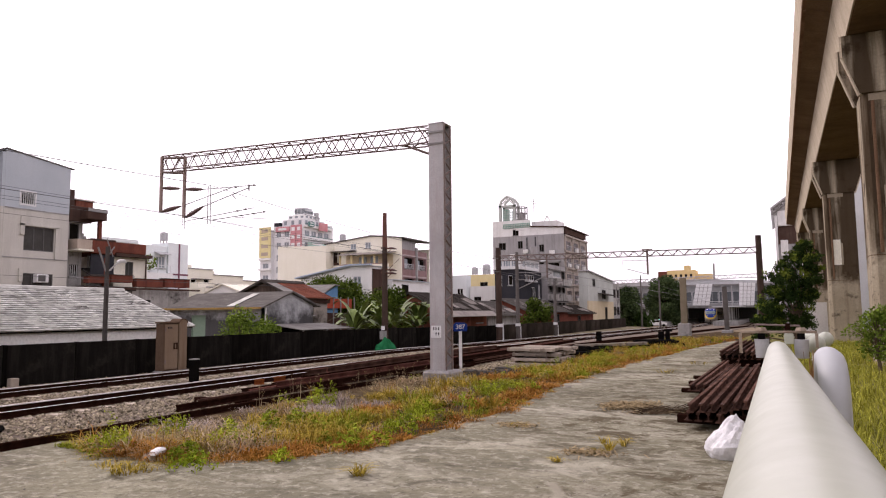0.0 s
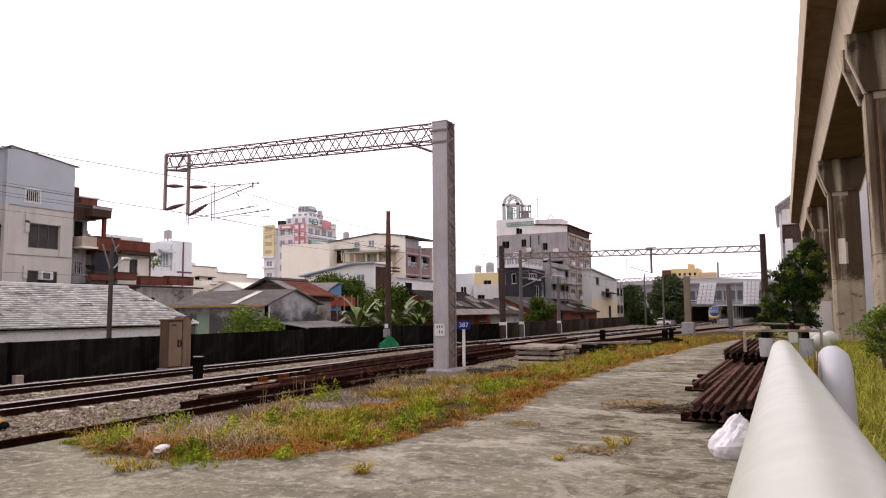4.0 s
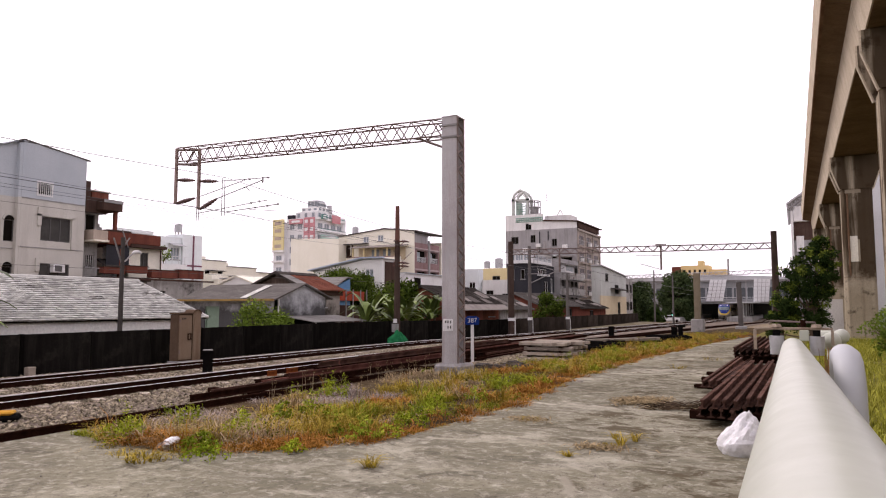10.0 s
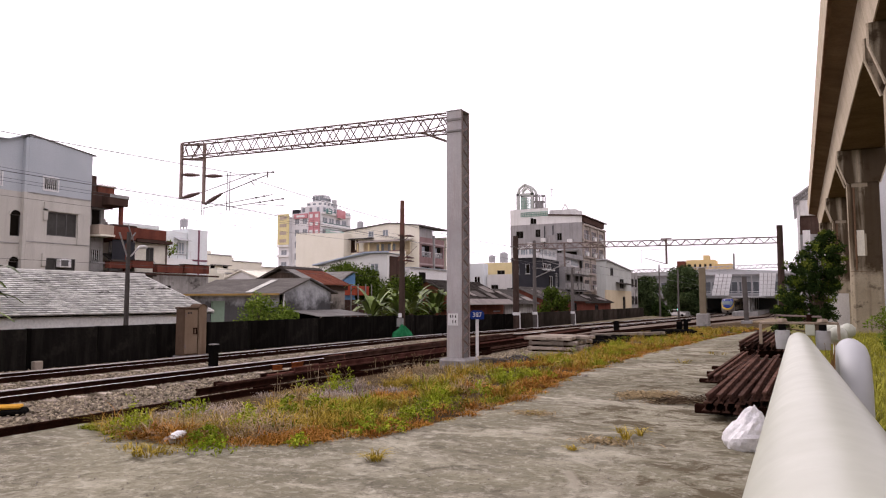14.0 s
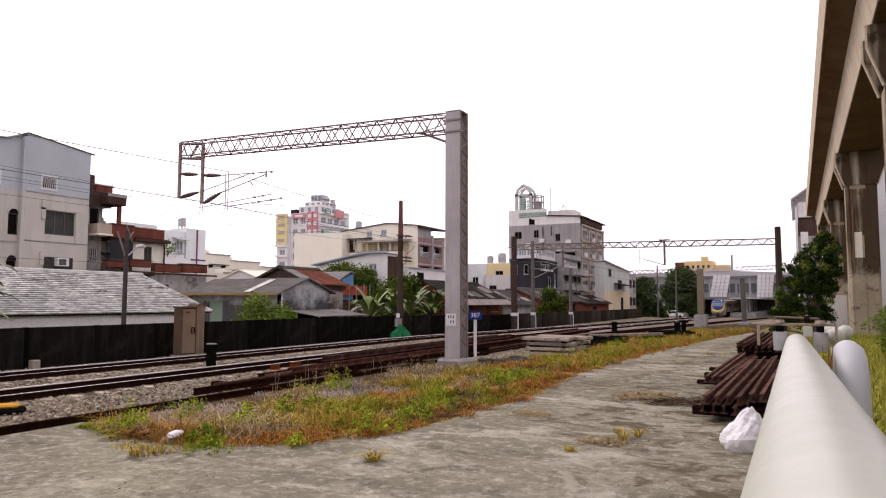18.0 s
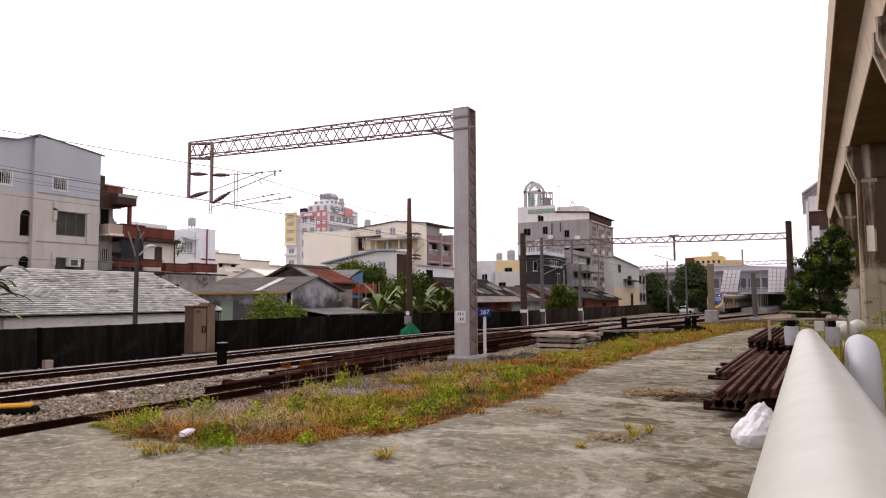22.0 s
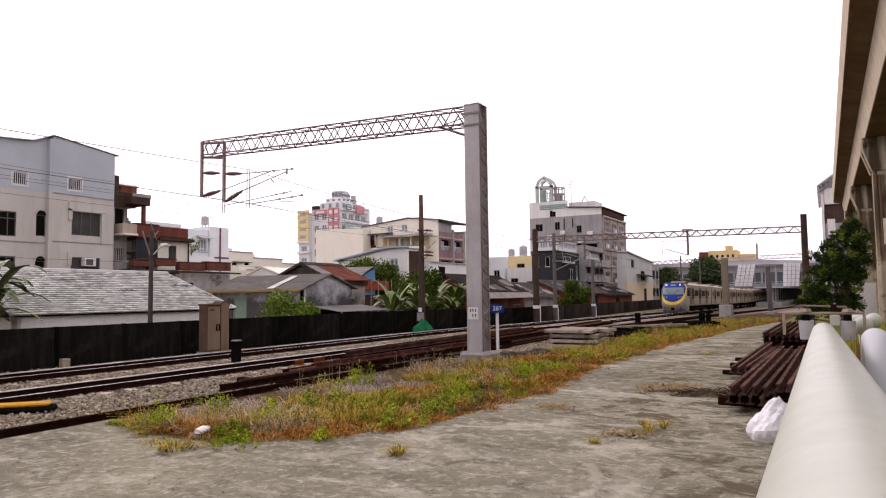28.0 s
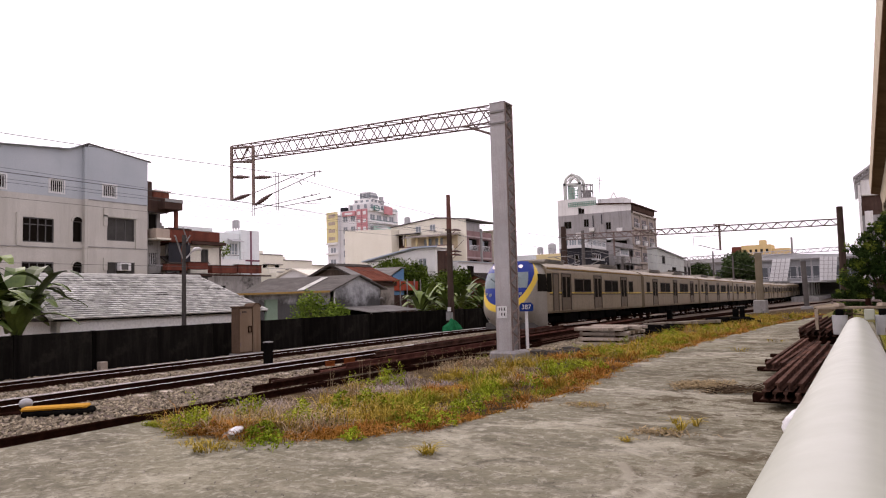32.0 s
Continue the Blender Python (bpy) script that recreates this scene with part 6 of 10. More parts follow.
def house_cream():
    t = thing("apartment_house", "large cream apartment house with pink balcony front", "house")
    facade(t, "y", 86.0, -70.8, -61.6, -1.6, 12.6, "paint_cream", [], top=lambda x: 12.75 - 0.04 * (x + 70.8))
    part("wall", B(-61.8, -61.6, 86.22, 87.98, -1.6, 12.4), M["paint_cream"], t)
    part("coping", B(-70.9, -61.5, 85.9, 86.1, 12.78, 12.86), M["concrete_grey"], t)
    part("roof", B(-70.6, -61.8, 86.22, 97, 11.9, 12.1), M["concrete_grey"], t)
    y = 88.0
    grey = dict(frame="frame_white", pane="glass_pale")
    hole = [(-62.72, -60.3, 9.5, 11.5), (-52.9, -51.9, 8.4, 9.4), (-58.5, -57.5, 11.8, 12.7), (-55.9, -54.9, 11.9, 12.8)]
    part("wall", wall(bmesh.new(), "y", y, -63.0, -49.6, -1.6, 13.4, hole, top=lambda x: 13.65 - 0.09 * abs(x + 54.7)), M["paint_cream"], t)
    for o in hole[1:]:
        window(t, "y", y, o, **grey)
    part("loggia_back", B(-63.6, -59.3, y + 1.2, y + 1.3, 8.0, 11.9), M["brown_dark"], t)
    part("loggia_post", B(-60.9, -60.75, y + 0.05, y + 0.15, 9.5, 11.5), M["paint_cream"], t)
    part("balcony_rail", B(-62.72, -60.3, y + 0.02, y + 0.08, 9.5, 9.9), M["brown_dark"], t)
    part("loggia_canopy", B(-62.8, -57.4, y - 0.9, y - 0.003, 11.52, 11.62), M["roof_grey"], t)
    part("balcony_wall", B(-59.3, -50.6, y - 2.2, y - 2.0, 7.6, 9.3), M["paint_cream"], t)
    part("balcony_cap", B(-59.3, -50.6, y - 2.25, y - 1.95, 9.304, 9.42), M["wall_pink"], t)
    part("balcony_back", B(-59.2, -51.0, y - 0.15, y - 0.01, 9.0, 10.9), M["paint_yellow"], t)
    for x in (-59.2, -57.2, -55.2, -53.2, -51.2):
        part("balcony_pillar", B(x, x + 0.22, y - 1.98, y - 1.75, 9.0, 10.9), M["paint_butter"], t)
    for x in (-56.8, -54.8):
        part("balcony_door", B(x, x + 1.3, y - 0.2, y - 0.153, 9.0, 10.6), M["glass_pale"], t)
    part("awning", P([(y - 2.6, 10.78), (y - 0.16, 11.25), (y - 0.16, 11.15), (y - 2.6, 10.7)], "x", -59.4, -50.4), M["roof_patch"], t)
    part("roof", P([(-63.2, 12.8), (-54.7, 13.66), (-49.2, 13.1), (-49.2, 13.25), (-54.7, 13.84), (-63.2, 12.95)], "y", y - 0.2, 99), M["roof_grey"], t)
    # pink balcony front, facing the railway, the nearer bay a storey higher
    x = -49.6
    rows = []
    for z in (2.4, 5.5, 8.6):
        rows += [(y + 0.9, y + 4.0, z, z + 1.75), (y + 5.0, y + 7.7, z, z + 1.75)]
    part("wall", wall(bmesh.new(), "x", x, y + 0.22, y + 8.1, -1.6, 11.5, rows, thick=0.5), M["wall_pink"], t, "pink tiled balcony front")
    part("upper_wall", B(x - 0.4, x, y + 0.25, y + 4.3, 11.504, 12.9), M["wall_grey"], t, "grey top storey")
    part("roof_lip", B(x - 0.6, x + 0.5, y + 0.1, y + 4.5, 12.904, 13.05), M["roof_dark"], t)
    for o in rows:
        part("balcony_glazing", B(x - 0.48, x - 0.42, o[0], o[1], o[2], o[3]), M["glass"], t)
        part("balcony_glazing", B(x - 0.4, x - 0.37, o[0] + 0.2, (o[0] + o[1]) / 2, o[2] + 0.2, o[3] - 0.2), M["glass_pale"], t)
        rb = bmesh.new()
        for k in range(9):
            c = o[0] + (o[1] - o[0]) * (k + 0.5) / 9
            box(rb, x - 0.12, x - 0.08, c - 0.03, c + 0.03, o[2], o[2] + 0.75)
        box(rb, x - 0.13, x - 0.07, o[0], o[1], o[2] + 0.752, o[2] + 0.82)
        part("balustrade", rb, M["frame_white"], t)
    for z in (4.3, 7.4, 10.5):
        part("floor_band", B(x + 0.003, x + 0.12, y + 0.25, y + 8.1, z, z + 0.25), M["paint_pinkish"], t)
    part("bay_pier", B(x + 0.003, x + 0.25, y + 4.3, y + 4.7, -1.6, 12.0), M["concrete_grey"], t)
    part("end_wall", B(-63.8, x - 0.5, y + 9.8, y + 10, -1.6, 12.2), M["paint_cream"], t)
    water_tank(-61.3, 90, 12.9, 0.5, 1.2)


house_cream()


def tower():
    t = thing("tower_block", "distant white high-rise with coloured advertising panels", "tower block")
    y, x = 150.0, -115.1
    dk = dict(frame="frame_white", pane="glass_tower", mullions=1, sill=False)
    facade(t, "y", y, -125.0, x, -1.6, 26.2, "tile_pale", grid_windows(-124.6, -119.2, 6, 25.8, 2, 6, 1.6, 1.9, **dk))
    facade(t, "x", x, y + 0.22, y + 12.6, -1.6, 26.2, "tile_pale", grid_windows(y + 0.5, y + 12.4, 6, 25.8, 4, 6, 2.2, 1.5, **dk))
    part("wall", B(-125.0, -124.8, y + 0.22, y + 12.6, -1.6, 26.1), M["tile_pale"], t)
    part("roof", B(-124.8, x - 0.22, y + 0.22, y + 12.6, 25.8, 26.0), M["concrete_grey"], t)
    # narrow wing behind the yellow panel
    facade(t, "y", y - 1.0, -128.8, -125.02, -1.6, 25.4, "tile_pale", grid_windows(-128.6, -125.2, 4, 17.0, 1, 4, 2.0, 1.5, **dk))
    part("wing_wall", B(-125.2, -125.02, y - 0.78, y + 6, -1.6, 25.3), M["tile_pale"], t)
    for z in (8.0, 11.2, 14.4, 17.2):
        part("balcony_band", B(-129.0, -124.9, y - 1.6, y - 1.003, z - 0.25, z + 0.3), M["paint_white"], t)
    # stepped top storeys
    for x0, x1, y0, y1, z0, z1, m in ((-122.8, -115.4, y + 0.8, y + 10.5, 26.2, 28.1, "tile_pale"), (-121.4, -115.6, y + 1.6, y + 8.4, 28.1, 29.4, "paint_white"), (-119.9, -116.4, y + 2.4, y + 5.8, 29.4, 31.4, "station_grey"), (-118.0, -115.9, y + 2.6, y + 5.6, 29.4, 30.8, "station_grey")):
        st = part("upper_storey", B(x0, x1, y0, y1, z0, z1, bev=0.12), M[m], t)
        for k in range(3):
            u = x0 + (x1 - x0) * (k + 0.5) / 3
            part("upper_window", B(u - 0.45, u + 0.45, y0 - 0.06, y0 - 0.003, z0 + 0.35, z1 - 0.4), M["glass_tower"], st)
        for k in range(4):
            u = y0 + (y1 - y0) * (k + 0.5) / 4
            part("upper_window", B(x1 + 0.003, x1 + 0.06, u - 0.5, u + 0.5, z0 + 0.35, z1 - 0.4), M["glass_tower"], st)
    part("roof_drum", R((-115.8, y + 7.0, 28.1), (-115.8, y + 7.0, 30.3), 0.7, seg=12), M["grey_metal"], t)
    part("roof_room", B(-125.0, -122.9, y + 0.1, y + 3, 26.2, 27.3), M["wall_slate"], t)
    # rounded corner storeys at the far end and floor bands with green rails
    for k, z in enumerate((9.4, 12.7, 16.0, 19.3, 22.6, 25.9)):
        part("floor_band", B(x + 0.003, x + 0.7, y + 0.1, y + 13.2, z - 0.2, z + 0.35), M["paint_white"], t)
        part("green_rail", B(x + 0.703, x + 0.75, y + 0.3, y + 13.0, z + 0.6, z + 0.75), M["green_line"], t)
        part("corner_bay", R((x - 0.4, y + 12.8, z - 3.0), (x - 0.4, y + 12.8, z - 0.3), 1.0, seg=14), M["tile_pale"], t)
    part("corner_cap", R((x - 0.6, y + 12.4, 26.2), (x - 0.6, y + 12.4, 27.2), 1.4, 1.3, seg=14), M["tile_pale"], t)
    signs = (("y", y - 1.0, -128.9, -125.0, 17.6, 26.1, "ad_yellow", "tall yellow advertising panel", "wall_tan", 4),
             ("y", y, -118.9, -117.2, 19.8, 26.3, "ad_red", "red advertising panel with pale bars", "sign_white", 3),
             ("y", y, -117.0, -115.3, 19.8, 26.3, "ad_red", "red advertising panel with pale bars", "sign_white", 3),
             ("y", y, -118.9, -115.3, 18.9, 19.7, "ad_red", "orange sign strip below the red panels", "sign_white", 1),
             ("y", y, -124.0, -119.4, 24.7, 26.0, "ad_red", "narrow red rooftop panel", "sign_white", 1),
             ("x", x + 0.8, y + 1.2, y + 3.6, 25.9, 27.2, "green_line", "dark teal sign with white figures", "sign_white", 2),
             ("x", x + 0.8, y + 6.0, y + 9.8, 25.2, 27.4, "ad_red", "red sign panel", "ad_red", 1),
             ("x", x + 0.8, y + 1.0, y + 9.0, 19.9, 21.6, "green_sheet", "green and white advertising panel", "sign_white", 2))
    for side, at, u0, u1, z0, z1, m, lab, bar, n in signs:
        s = part("sign_panel", bx(side, at, u0, u1, z0, z1, 0.1, 0.4), M[m], t, lab)
        for k in range(n):
            zc = z0 + (z1 - z0) * (k + 0.5) / n
            hh = (z1 - z0) / n * 0.22
            part("sign_bar", bx(side, at, u0 + (u1 - u0) * 0.2, u1 - (u1 - u0) * 0.2, zc - hh, zc + hh, 0.403, 0.44), M[bar], s)


tower()


def house_tall_grey():
    """The grey mid-rise with its white top floors and roof pavilion."""
    t = thing("apartment_house", "grey concrete mid-rise with white top floor and tan balconies", "house")
    y, x = 127.0, -36.3
    sw = [(-49.5, -48.0, 14.3, 15.7, dict(frame="frame_dark")), (-49.0, -47.6, 11.3, 12.6, dict(frame="frame_dark")), (-46.0, -45.0, 11.2, 12.6, dict(frame="frame_dark")), (-44.8, -43.6, 8.6, 10.4, dict(frame="frame_dark")), (-45.5, -44.5, 14.4, 15.9, dict(frame="frame_dark")), (-42.4, -41.3, 11.0, 13.2, dict(frame="frame_dark")), (-41.2, -40.2, 13.6, 15.0, dict(frame="frame_dark"))]
    facade(t, "y", y, -50.7, x, -1.6, 16.9, "wall_grey", sw)
    part("upper_wall", wall(bmesh.new(), "y", y, -50.7, -42.9, 16.904, 20.0, [(-46.5, -45.3, 17.0, 18.2)]), M["tile_white"], t, "white-painted upper floors")
    window(t, "y", y, (-46.5, -45.3, 17.0, 18.2), frame="frame_dark")
    part("upper_wall", wall(bmesh.new(), "y", y, -42.89, x, 16.904, 18.2, [], top=lambda u: 18.45 - 0.05 * (u + 42.5)), M["tile_white"], t, "white sheet rooftop storey")
    part("stair_bay", P([(-42.9 + 0.9 * (1 - math.cos(a)), y - 0.9 * math.sin(a)) for a in [i * math.pi / 8 for i in range(9)]], "z", 8.5, 14.6), M["wall_grey"], t)
    part("roof", B(-50.5, x - 0.2, y + 0.2, y + 16.5, 15.2, 15.5), M["concrete_grey"], t)
    part("wall", B(-50.7, -50.5, y + 0.22, y + 17, -1.6, 20), M["wall_grey"], t)
    part("wall", B(-50.5, x, y + 16.8, y + 17, -1.6, 16.8), M["wall_grey"], t)
    # balcony front
    wins = []
    for z in (1.0, 4.2, 7.4, 10.6, 13.8):
        for u in (y + 0.9, y + 6.3, y + 11.6):
            wins.append((u, u + 4.1, z, z + 1.9, dict(frame="paint_pinkish", pane="glass_dull", mullions=3, sill=False, transom=0.55)))
    facade(t, "x", x, y + 0.22, y + 17, -1.6, 16.85, "wall_taupe", wins, thick=0.3)
    for z in (0.6, 3.8, 7.0, 10.2, 13.4, 16.4):
        part("balcony_slab", B(x + 0.003, x + 0.35, y + 0.3, y + 17, z, z + 0.35), M["wall_taupe"], t)
    for u in (y + 0.3, y + 5.5, y + 10.9, y + 16.5):
        part("pier", B(x + 0.003, x + 0.22, u, u + 0.45, -1.6, 16.8), M["wall_taupe"], t)
    # Solid box; the shade of the room under the roof is its dark colour.
    part("top_shade", B(x - 6, x + 0.2, y + 0.6, y + 16, 17.0, 18.0), M["brown_dark"], t, "dark shaded rooftop room")
    part("top_roof", P([(x - 6.5, 18.5), (x + 0.5, 18.05), (x + 0.5, 18.25), (x - 6.5, 18.75)], "y", y - 0.3, y + 17.5), M["brown_dark"], t)
    part("roof_room", B(-43.6, -38.4, y + 3, y + 8, 18.0, 19.9), M["tile_white"], t)
    # arched pavilion frame and tank cage
    for u in (-49.7, -46.7):
        for yy in (y + 0.8, y + 3.2):
            part("pavilion_post", B(u, u + 0.55, yy, yy + 0.5, 18.6, 23.4), M["paint_greenish"], t)
    for yy in (y + 0.8, y + 3.2):
        pts = [(-49.45, 23.3), (-49.2, 24.2), (-48.55, 24.75), (-47.9, 25.1), (-47.3, 24.75), (-46.65, 24.0), (-46.4, 23.3)]
        part("pavilion_arch", tube(bmesh.new(), [(a, yy + 0.25, b) for a, b in pts], 0.26, 6), M["paint_greenish"], t)
        part("pavilion_beam", B(-49.7, -46.15, yy, yy + 0.4, 22.9, 23.3), M["paint_greenish"], t)
    part("pavilion_brace", R((-49.3, y + 1, 23.3), (-47.8, y + 1, 24.8), 0.12, seg=6), M["tile_white"], t)
    part("pavilion_brace", R((-46.5, y + 1, 23.3), (-48.0, y + 1, 24.8), 0.12, seg=6), M["tile_white"], t)
    part("pavilion_back", B(-49.4, -48.2, y + 2.6, y + 2.8, 19.5, 22.9), M["paint_greenish"], t)
    cg = bmesh.new()
    cx, cr = -45.15, 1.15
    for k in range(10):
        a = 2 * math.pi * k / 10
        c, q = cx + cr * math.cos(a), y + 1.6 + cr * math.sin(a)
        rod(cg, (c, q, 19.0), (c, q, 22.8), 0.09, seg=6)
        b = a + 2 * math.pi / 10
        for z in (20.2, 21.5, 22.7):
            rod(cg, (c, q, z), (cx + cr * math.cos(b), y + 1.6 + cr * math.sin(b), z), 0.09, seg=6)
    part("tank_cage", cg, M["galv_dark"], t)
    part("cage_tank", R((cx, y + 1.8, 19.0), (cx, y + 1.8, 21.6), 0.7, seg=14), M["wall_grey"], t)
    nb = bmesh.new()
    for k in range(7):
        rod(nb, (-48.5 + k * 0.3, y + 0.5, 19.0), (-48.5 + k * 0.3, y + 0.5, 22.6 - 0.1 * k), 0.06, seg=4)
        rod(nb, (-48.6, y + 0.45, 19.2 + 0.5 * k), (-46.6, y + 0.45, 19.2 + 0.5 * k), 0.05, seg=4)
    for k in range(16):
        rod(nb, (-48.4 + k * 0.36, y - 0.1, 18.5), (-48.4 + k * 0.36, y - 0.1, 19.3), 0.06, seg=4)
    for z in (18.55, 18.9, 19.3):
        rod(nb, (-48.5, y - 0.1, z), (-42.9, y - 0.1, z), 0.06, seg=4)
    part("netting_frame", nb, M["net_green"], t, "pale green scaffold and netting")
    tf = bmesh.new()
    rod(tf, (-41.6, y + 4, 19.4), (-40.7, y + 4, 21.1), 0.12, seg=5)
    rod(tf, (-39.8, y + 4, 19.4), (-40.7, y + 4, 21.1), 0.12, seg=5)
    part("roof_frame", tf, M["tile_white"], t, "small white triangular roof frame")
    part("parapet", B(-45.9, -42.9, y - 0.05, y + 0.15, 18.0, 18.5), M["tile_white"], t)
    for px_ in (-43.6, -41.9):
        part("drain_pipe", R((px_, y - 0.12, 2.0), (px_, y - 0.12, 16.5), 0.09, seg=6), M["wall_slate"], t, "dark drain pipe")
    for u, z in ((-47.0, 12.6), (-44.3, 13.4), (-41.0, 10.2), (-39.0, 13.0), (-47.4, 9.4)):
        part("cooling_unit", B(u, u + 1.0, y - 0.55, y - 0.003, z, z + 0.75, bev=0.05), M["tile_white"], t, "pale wall-mounted cooling unit")
    for k, z in enumerate((1.0, 4.2, 7.4, 10.6, 13.8)):
        for u in (y + 1.2, y + 6.8, y + 12.0):
            if (k + int(u)) % 3:
                part("cooling_unit", B(x + 0.36, x + 0.8, u, u + 0.9, z - 0.1, z + 0.6, bev=0.04), M["tile_white"], t, "pale wall-mounted cooling unit")
            rail = part("balcony_rail", B(x + 0.3, x + 0.35, u, u + 3.4, z + 0.852, z + 0.92), M["grey_metal"], t)
            for q in range(8):
                part("bar", B(x + 0.3, x + 0.34, u + q * 0.45, u + q * 0.45 + 0.05, z - 0.05, z + 0.85), M["grey_metal"], rail)
    for k, (u, z, w) in enumerate(((-42.4, 9.6, 2.4), (-39.6, 9.4, 2.6), (-42.2, 6.6, 2.2), (-39.4, 6.4, 2.6), (-39.6, 3.4, 2.8), (-42.2, 3.4, 2.0))):
        bal = part("rear_balcony", B(u, u + w, y - 1.0, y - 0.003, z - 0.15, z + 0.1), M["concrete_grey"], t)
        part("rear_opening", B(u + 0.2, u + w - 0.3, y - 0.05, y - 0.004, z + 0.104, z + 1.9), M["glass"], bal)
        part("rear_awning", P([(y - 1.3, z + 1.95), (y - 0.004, z + 2.25), (y - 0.004, z + 2.35), (y - 1.3, z + 2.05)], "x", u - 0.1, u + w + 0.1), M["sheet_worn" if k % 2 else "station_grey"], bal)
        part("rear_rail", B(u, u + w, y - 0.99, y - 0.91, z + 0.952, z + 1.02), M["grey_metal"], bal)
        for q in range(7):
            part("bar", B(u + w * q / 6 - 0.03, u + w * q / 6 + 0.03, y - 0.98, y - 0.92, z + 0.104, z + 0.95), M["grey_metal"], bal)
    an = bmesh.new()
    rod(an, (-42.4, y + 1, 19.0), (-42.4, y + 1, 24.2), 0.05, seg=5)
    for z in (22.6, 23.2, 23.7):
        rod(an, (-42.9, y + 1, z), (-41.9, y + 1, z), 0.03, seg=4)
    part("antenna", an, M["galv_dark"], t)


house_tall_grey()


def houses_mid():
    t = thing("house", "dark slate-clad house with white glazed top floor", "house")
    x = -30.75
    shell(t, x, 86.0, 95.6, 3.4, 7.75, "wall_slate", [(88.4, 92.2, 6.4, 7.15, dict(mullions=4)), (91.1, 92.8, 3.9, 5.5, dict(mullions=1)), (94.0, 94.9, 4.0, 6.0, {}), (87.5, 89.0, 1.4, 3.0, {})], [(-33.75, -33.15, 5.65, 6.95, dict(mullions=0)), (-32.25, -31.65, 5.65, 6.95, dict(mullions=0))])
    pale = dict(mullions=2, sill=False, pane="glass_pale")
    facade(t, "x", x + 0.3, 86.2, 93.7, 7.754, 9.2, "frame_white", [(86.5 + k * 1.8, 88.1 + k * 1.8, 8.1, 8.95, pale) for k in range(4)], name="glazed_storey")
    facade(t, "y", 85.7, -34.2, x + 0.3, 7.754, 9.2, "frame_white", [(-34.0 + k * 1.15, -32.95 + k * 1.15, 8.1, 8.95, pale) for k in range(3)], name="glazed_storey")
    part("glazed_roof", B(-34.3, x + 0.5, 85.6, 93.9, 9.204, 9.3), M["wall_grey"], t)
    part("bay_window", B(x + 0.003, x + 0.5, 88.3, 92.3, 6.2, 6.38), M["frame_white"], t)
    g = thing("house", "grey row house with cluttered balconies and awnings", "house")
    shell(g, -30.0, 96.0, 105.4, 4, 9.0, "wall_grey", grid_windows(96.5, 105.4, 0.3, 8.8, 4, 4, 1.5, 1.3, frame="frame_dark", mullions=2), [(-33.0, -31.6, 5, 6.6, {})])
    for z in (1.6, 3.9, 6.2):
        for u in (96.2, 101.0):
            part("balcony", B(-29.997, -29.0, u, u + 4.2, z - 0.2, z + 0.75), M["wall_stained" if z != 5.2 else "concrete_grey"], g)
            part("awning", P([(-29.99, z + 2.2), (-28.6, z + 1.8), (-28.6, z + 1.75), (-29.99, z + 2.1)], "y", u - 0.2, u + 4.4), M["roof_grey"], g)
    part("glazed_bay", B(-29.997, -29.3, 96.4, 100.5, 7.0, 8.2), M["frame_white"], g)
    part("glazed_bay_panes", B(-29.297, -29.27, 96.7, 100.2, 7.2, 8.0), M["glass_pale"], g)
    w = thing("house", "white house with lower yellow wall and sloping roof", "house")
    facade(w, "x", -27.5, 109.5, 128.0, 3.8, 8.2, "paint_greenish", [(112.5, 114.5, 6.2, 7.5, dict(frame="frame_dark")), (119.0, 122.0, 4.2, 5.8, dict(frame="frame_dark"))], top=lambda u: 8.5 - 0.06 * (u - 109.5))
    facade(w, "x", -27.5, 109.5, 128.0, -1.6, 3.796, "paint_yellow", [(121.0, 123.0, 0.4, 2.8, dict(frame="frame_dark"))], name="lower_wall")
    part("wall", B(-29.0, -27.72, 109.5, 109.7, -1.6, 8.4), M["paint_greenish"], w)
    part("roof", P([(109.2, 8.55), (128.3, 7.4), (128.3, 7.55), (109.2, 8.7)], "x", -29.0, -27.2), M["grey_metal"], w)
    part("canopy", P([(-27.49, 5.2), (-25.9, 4.8), (-25.9, 4.7), (-27.49, 5.1)], "y", 116, 124), M["roof_dark"], w)
    d = thing("house", "grey stained balconied houses beyond the white one", "house")
    shell(d, -27.8, 128.4, 135.0, 2, 7.3, "wall_stained", grid_windows(129, 135, 0.5, 7, 2, 2, 2.2, 1.6, frame="frame_dark"), [])
    c = thing("house", "cream house with rooftop tanks between the trees", "house")
    shell(c, -42.5, 108.0, 116.0, 5.8, 8.5, "paint_butter", grid_windows(108, 116, 2.5, 8, 3, 2, 1.4, 1.3, frame="frame_dark"), [(-45.6, -44.2, 6.2, 7.2, dict(frame="frame_dark")), (-47.6, -46.4, 4.6, 6.0, {})])
    water_tank(-47.4, 110, 8.4, 0.55, 1.0)
    water_tank(-45.6, 111, 8.4, 0.7, 1.5)
    e = thing("house", "pale blue-white house behind low roofs", "house")
    shell(e, -43.0, 96.5, 98.2, 5.0, 7.8, "paint_blue_white", [], [(-44.6, -43.6, 4.4, 5.8, {})])
    shell(e, -38.0, 97.5, 104.0, 4.9, 6.1, "tile_white", [(99, 100.5, 3.2, 4.6, {})], [(-42.2, -41.0, 3.0, 4.5, dict(frame="frame_dark")), (-39.6, -38.6, 2.6, 4.0, dict(frame="frame_dark"))])


houses_mid()


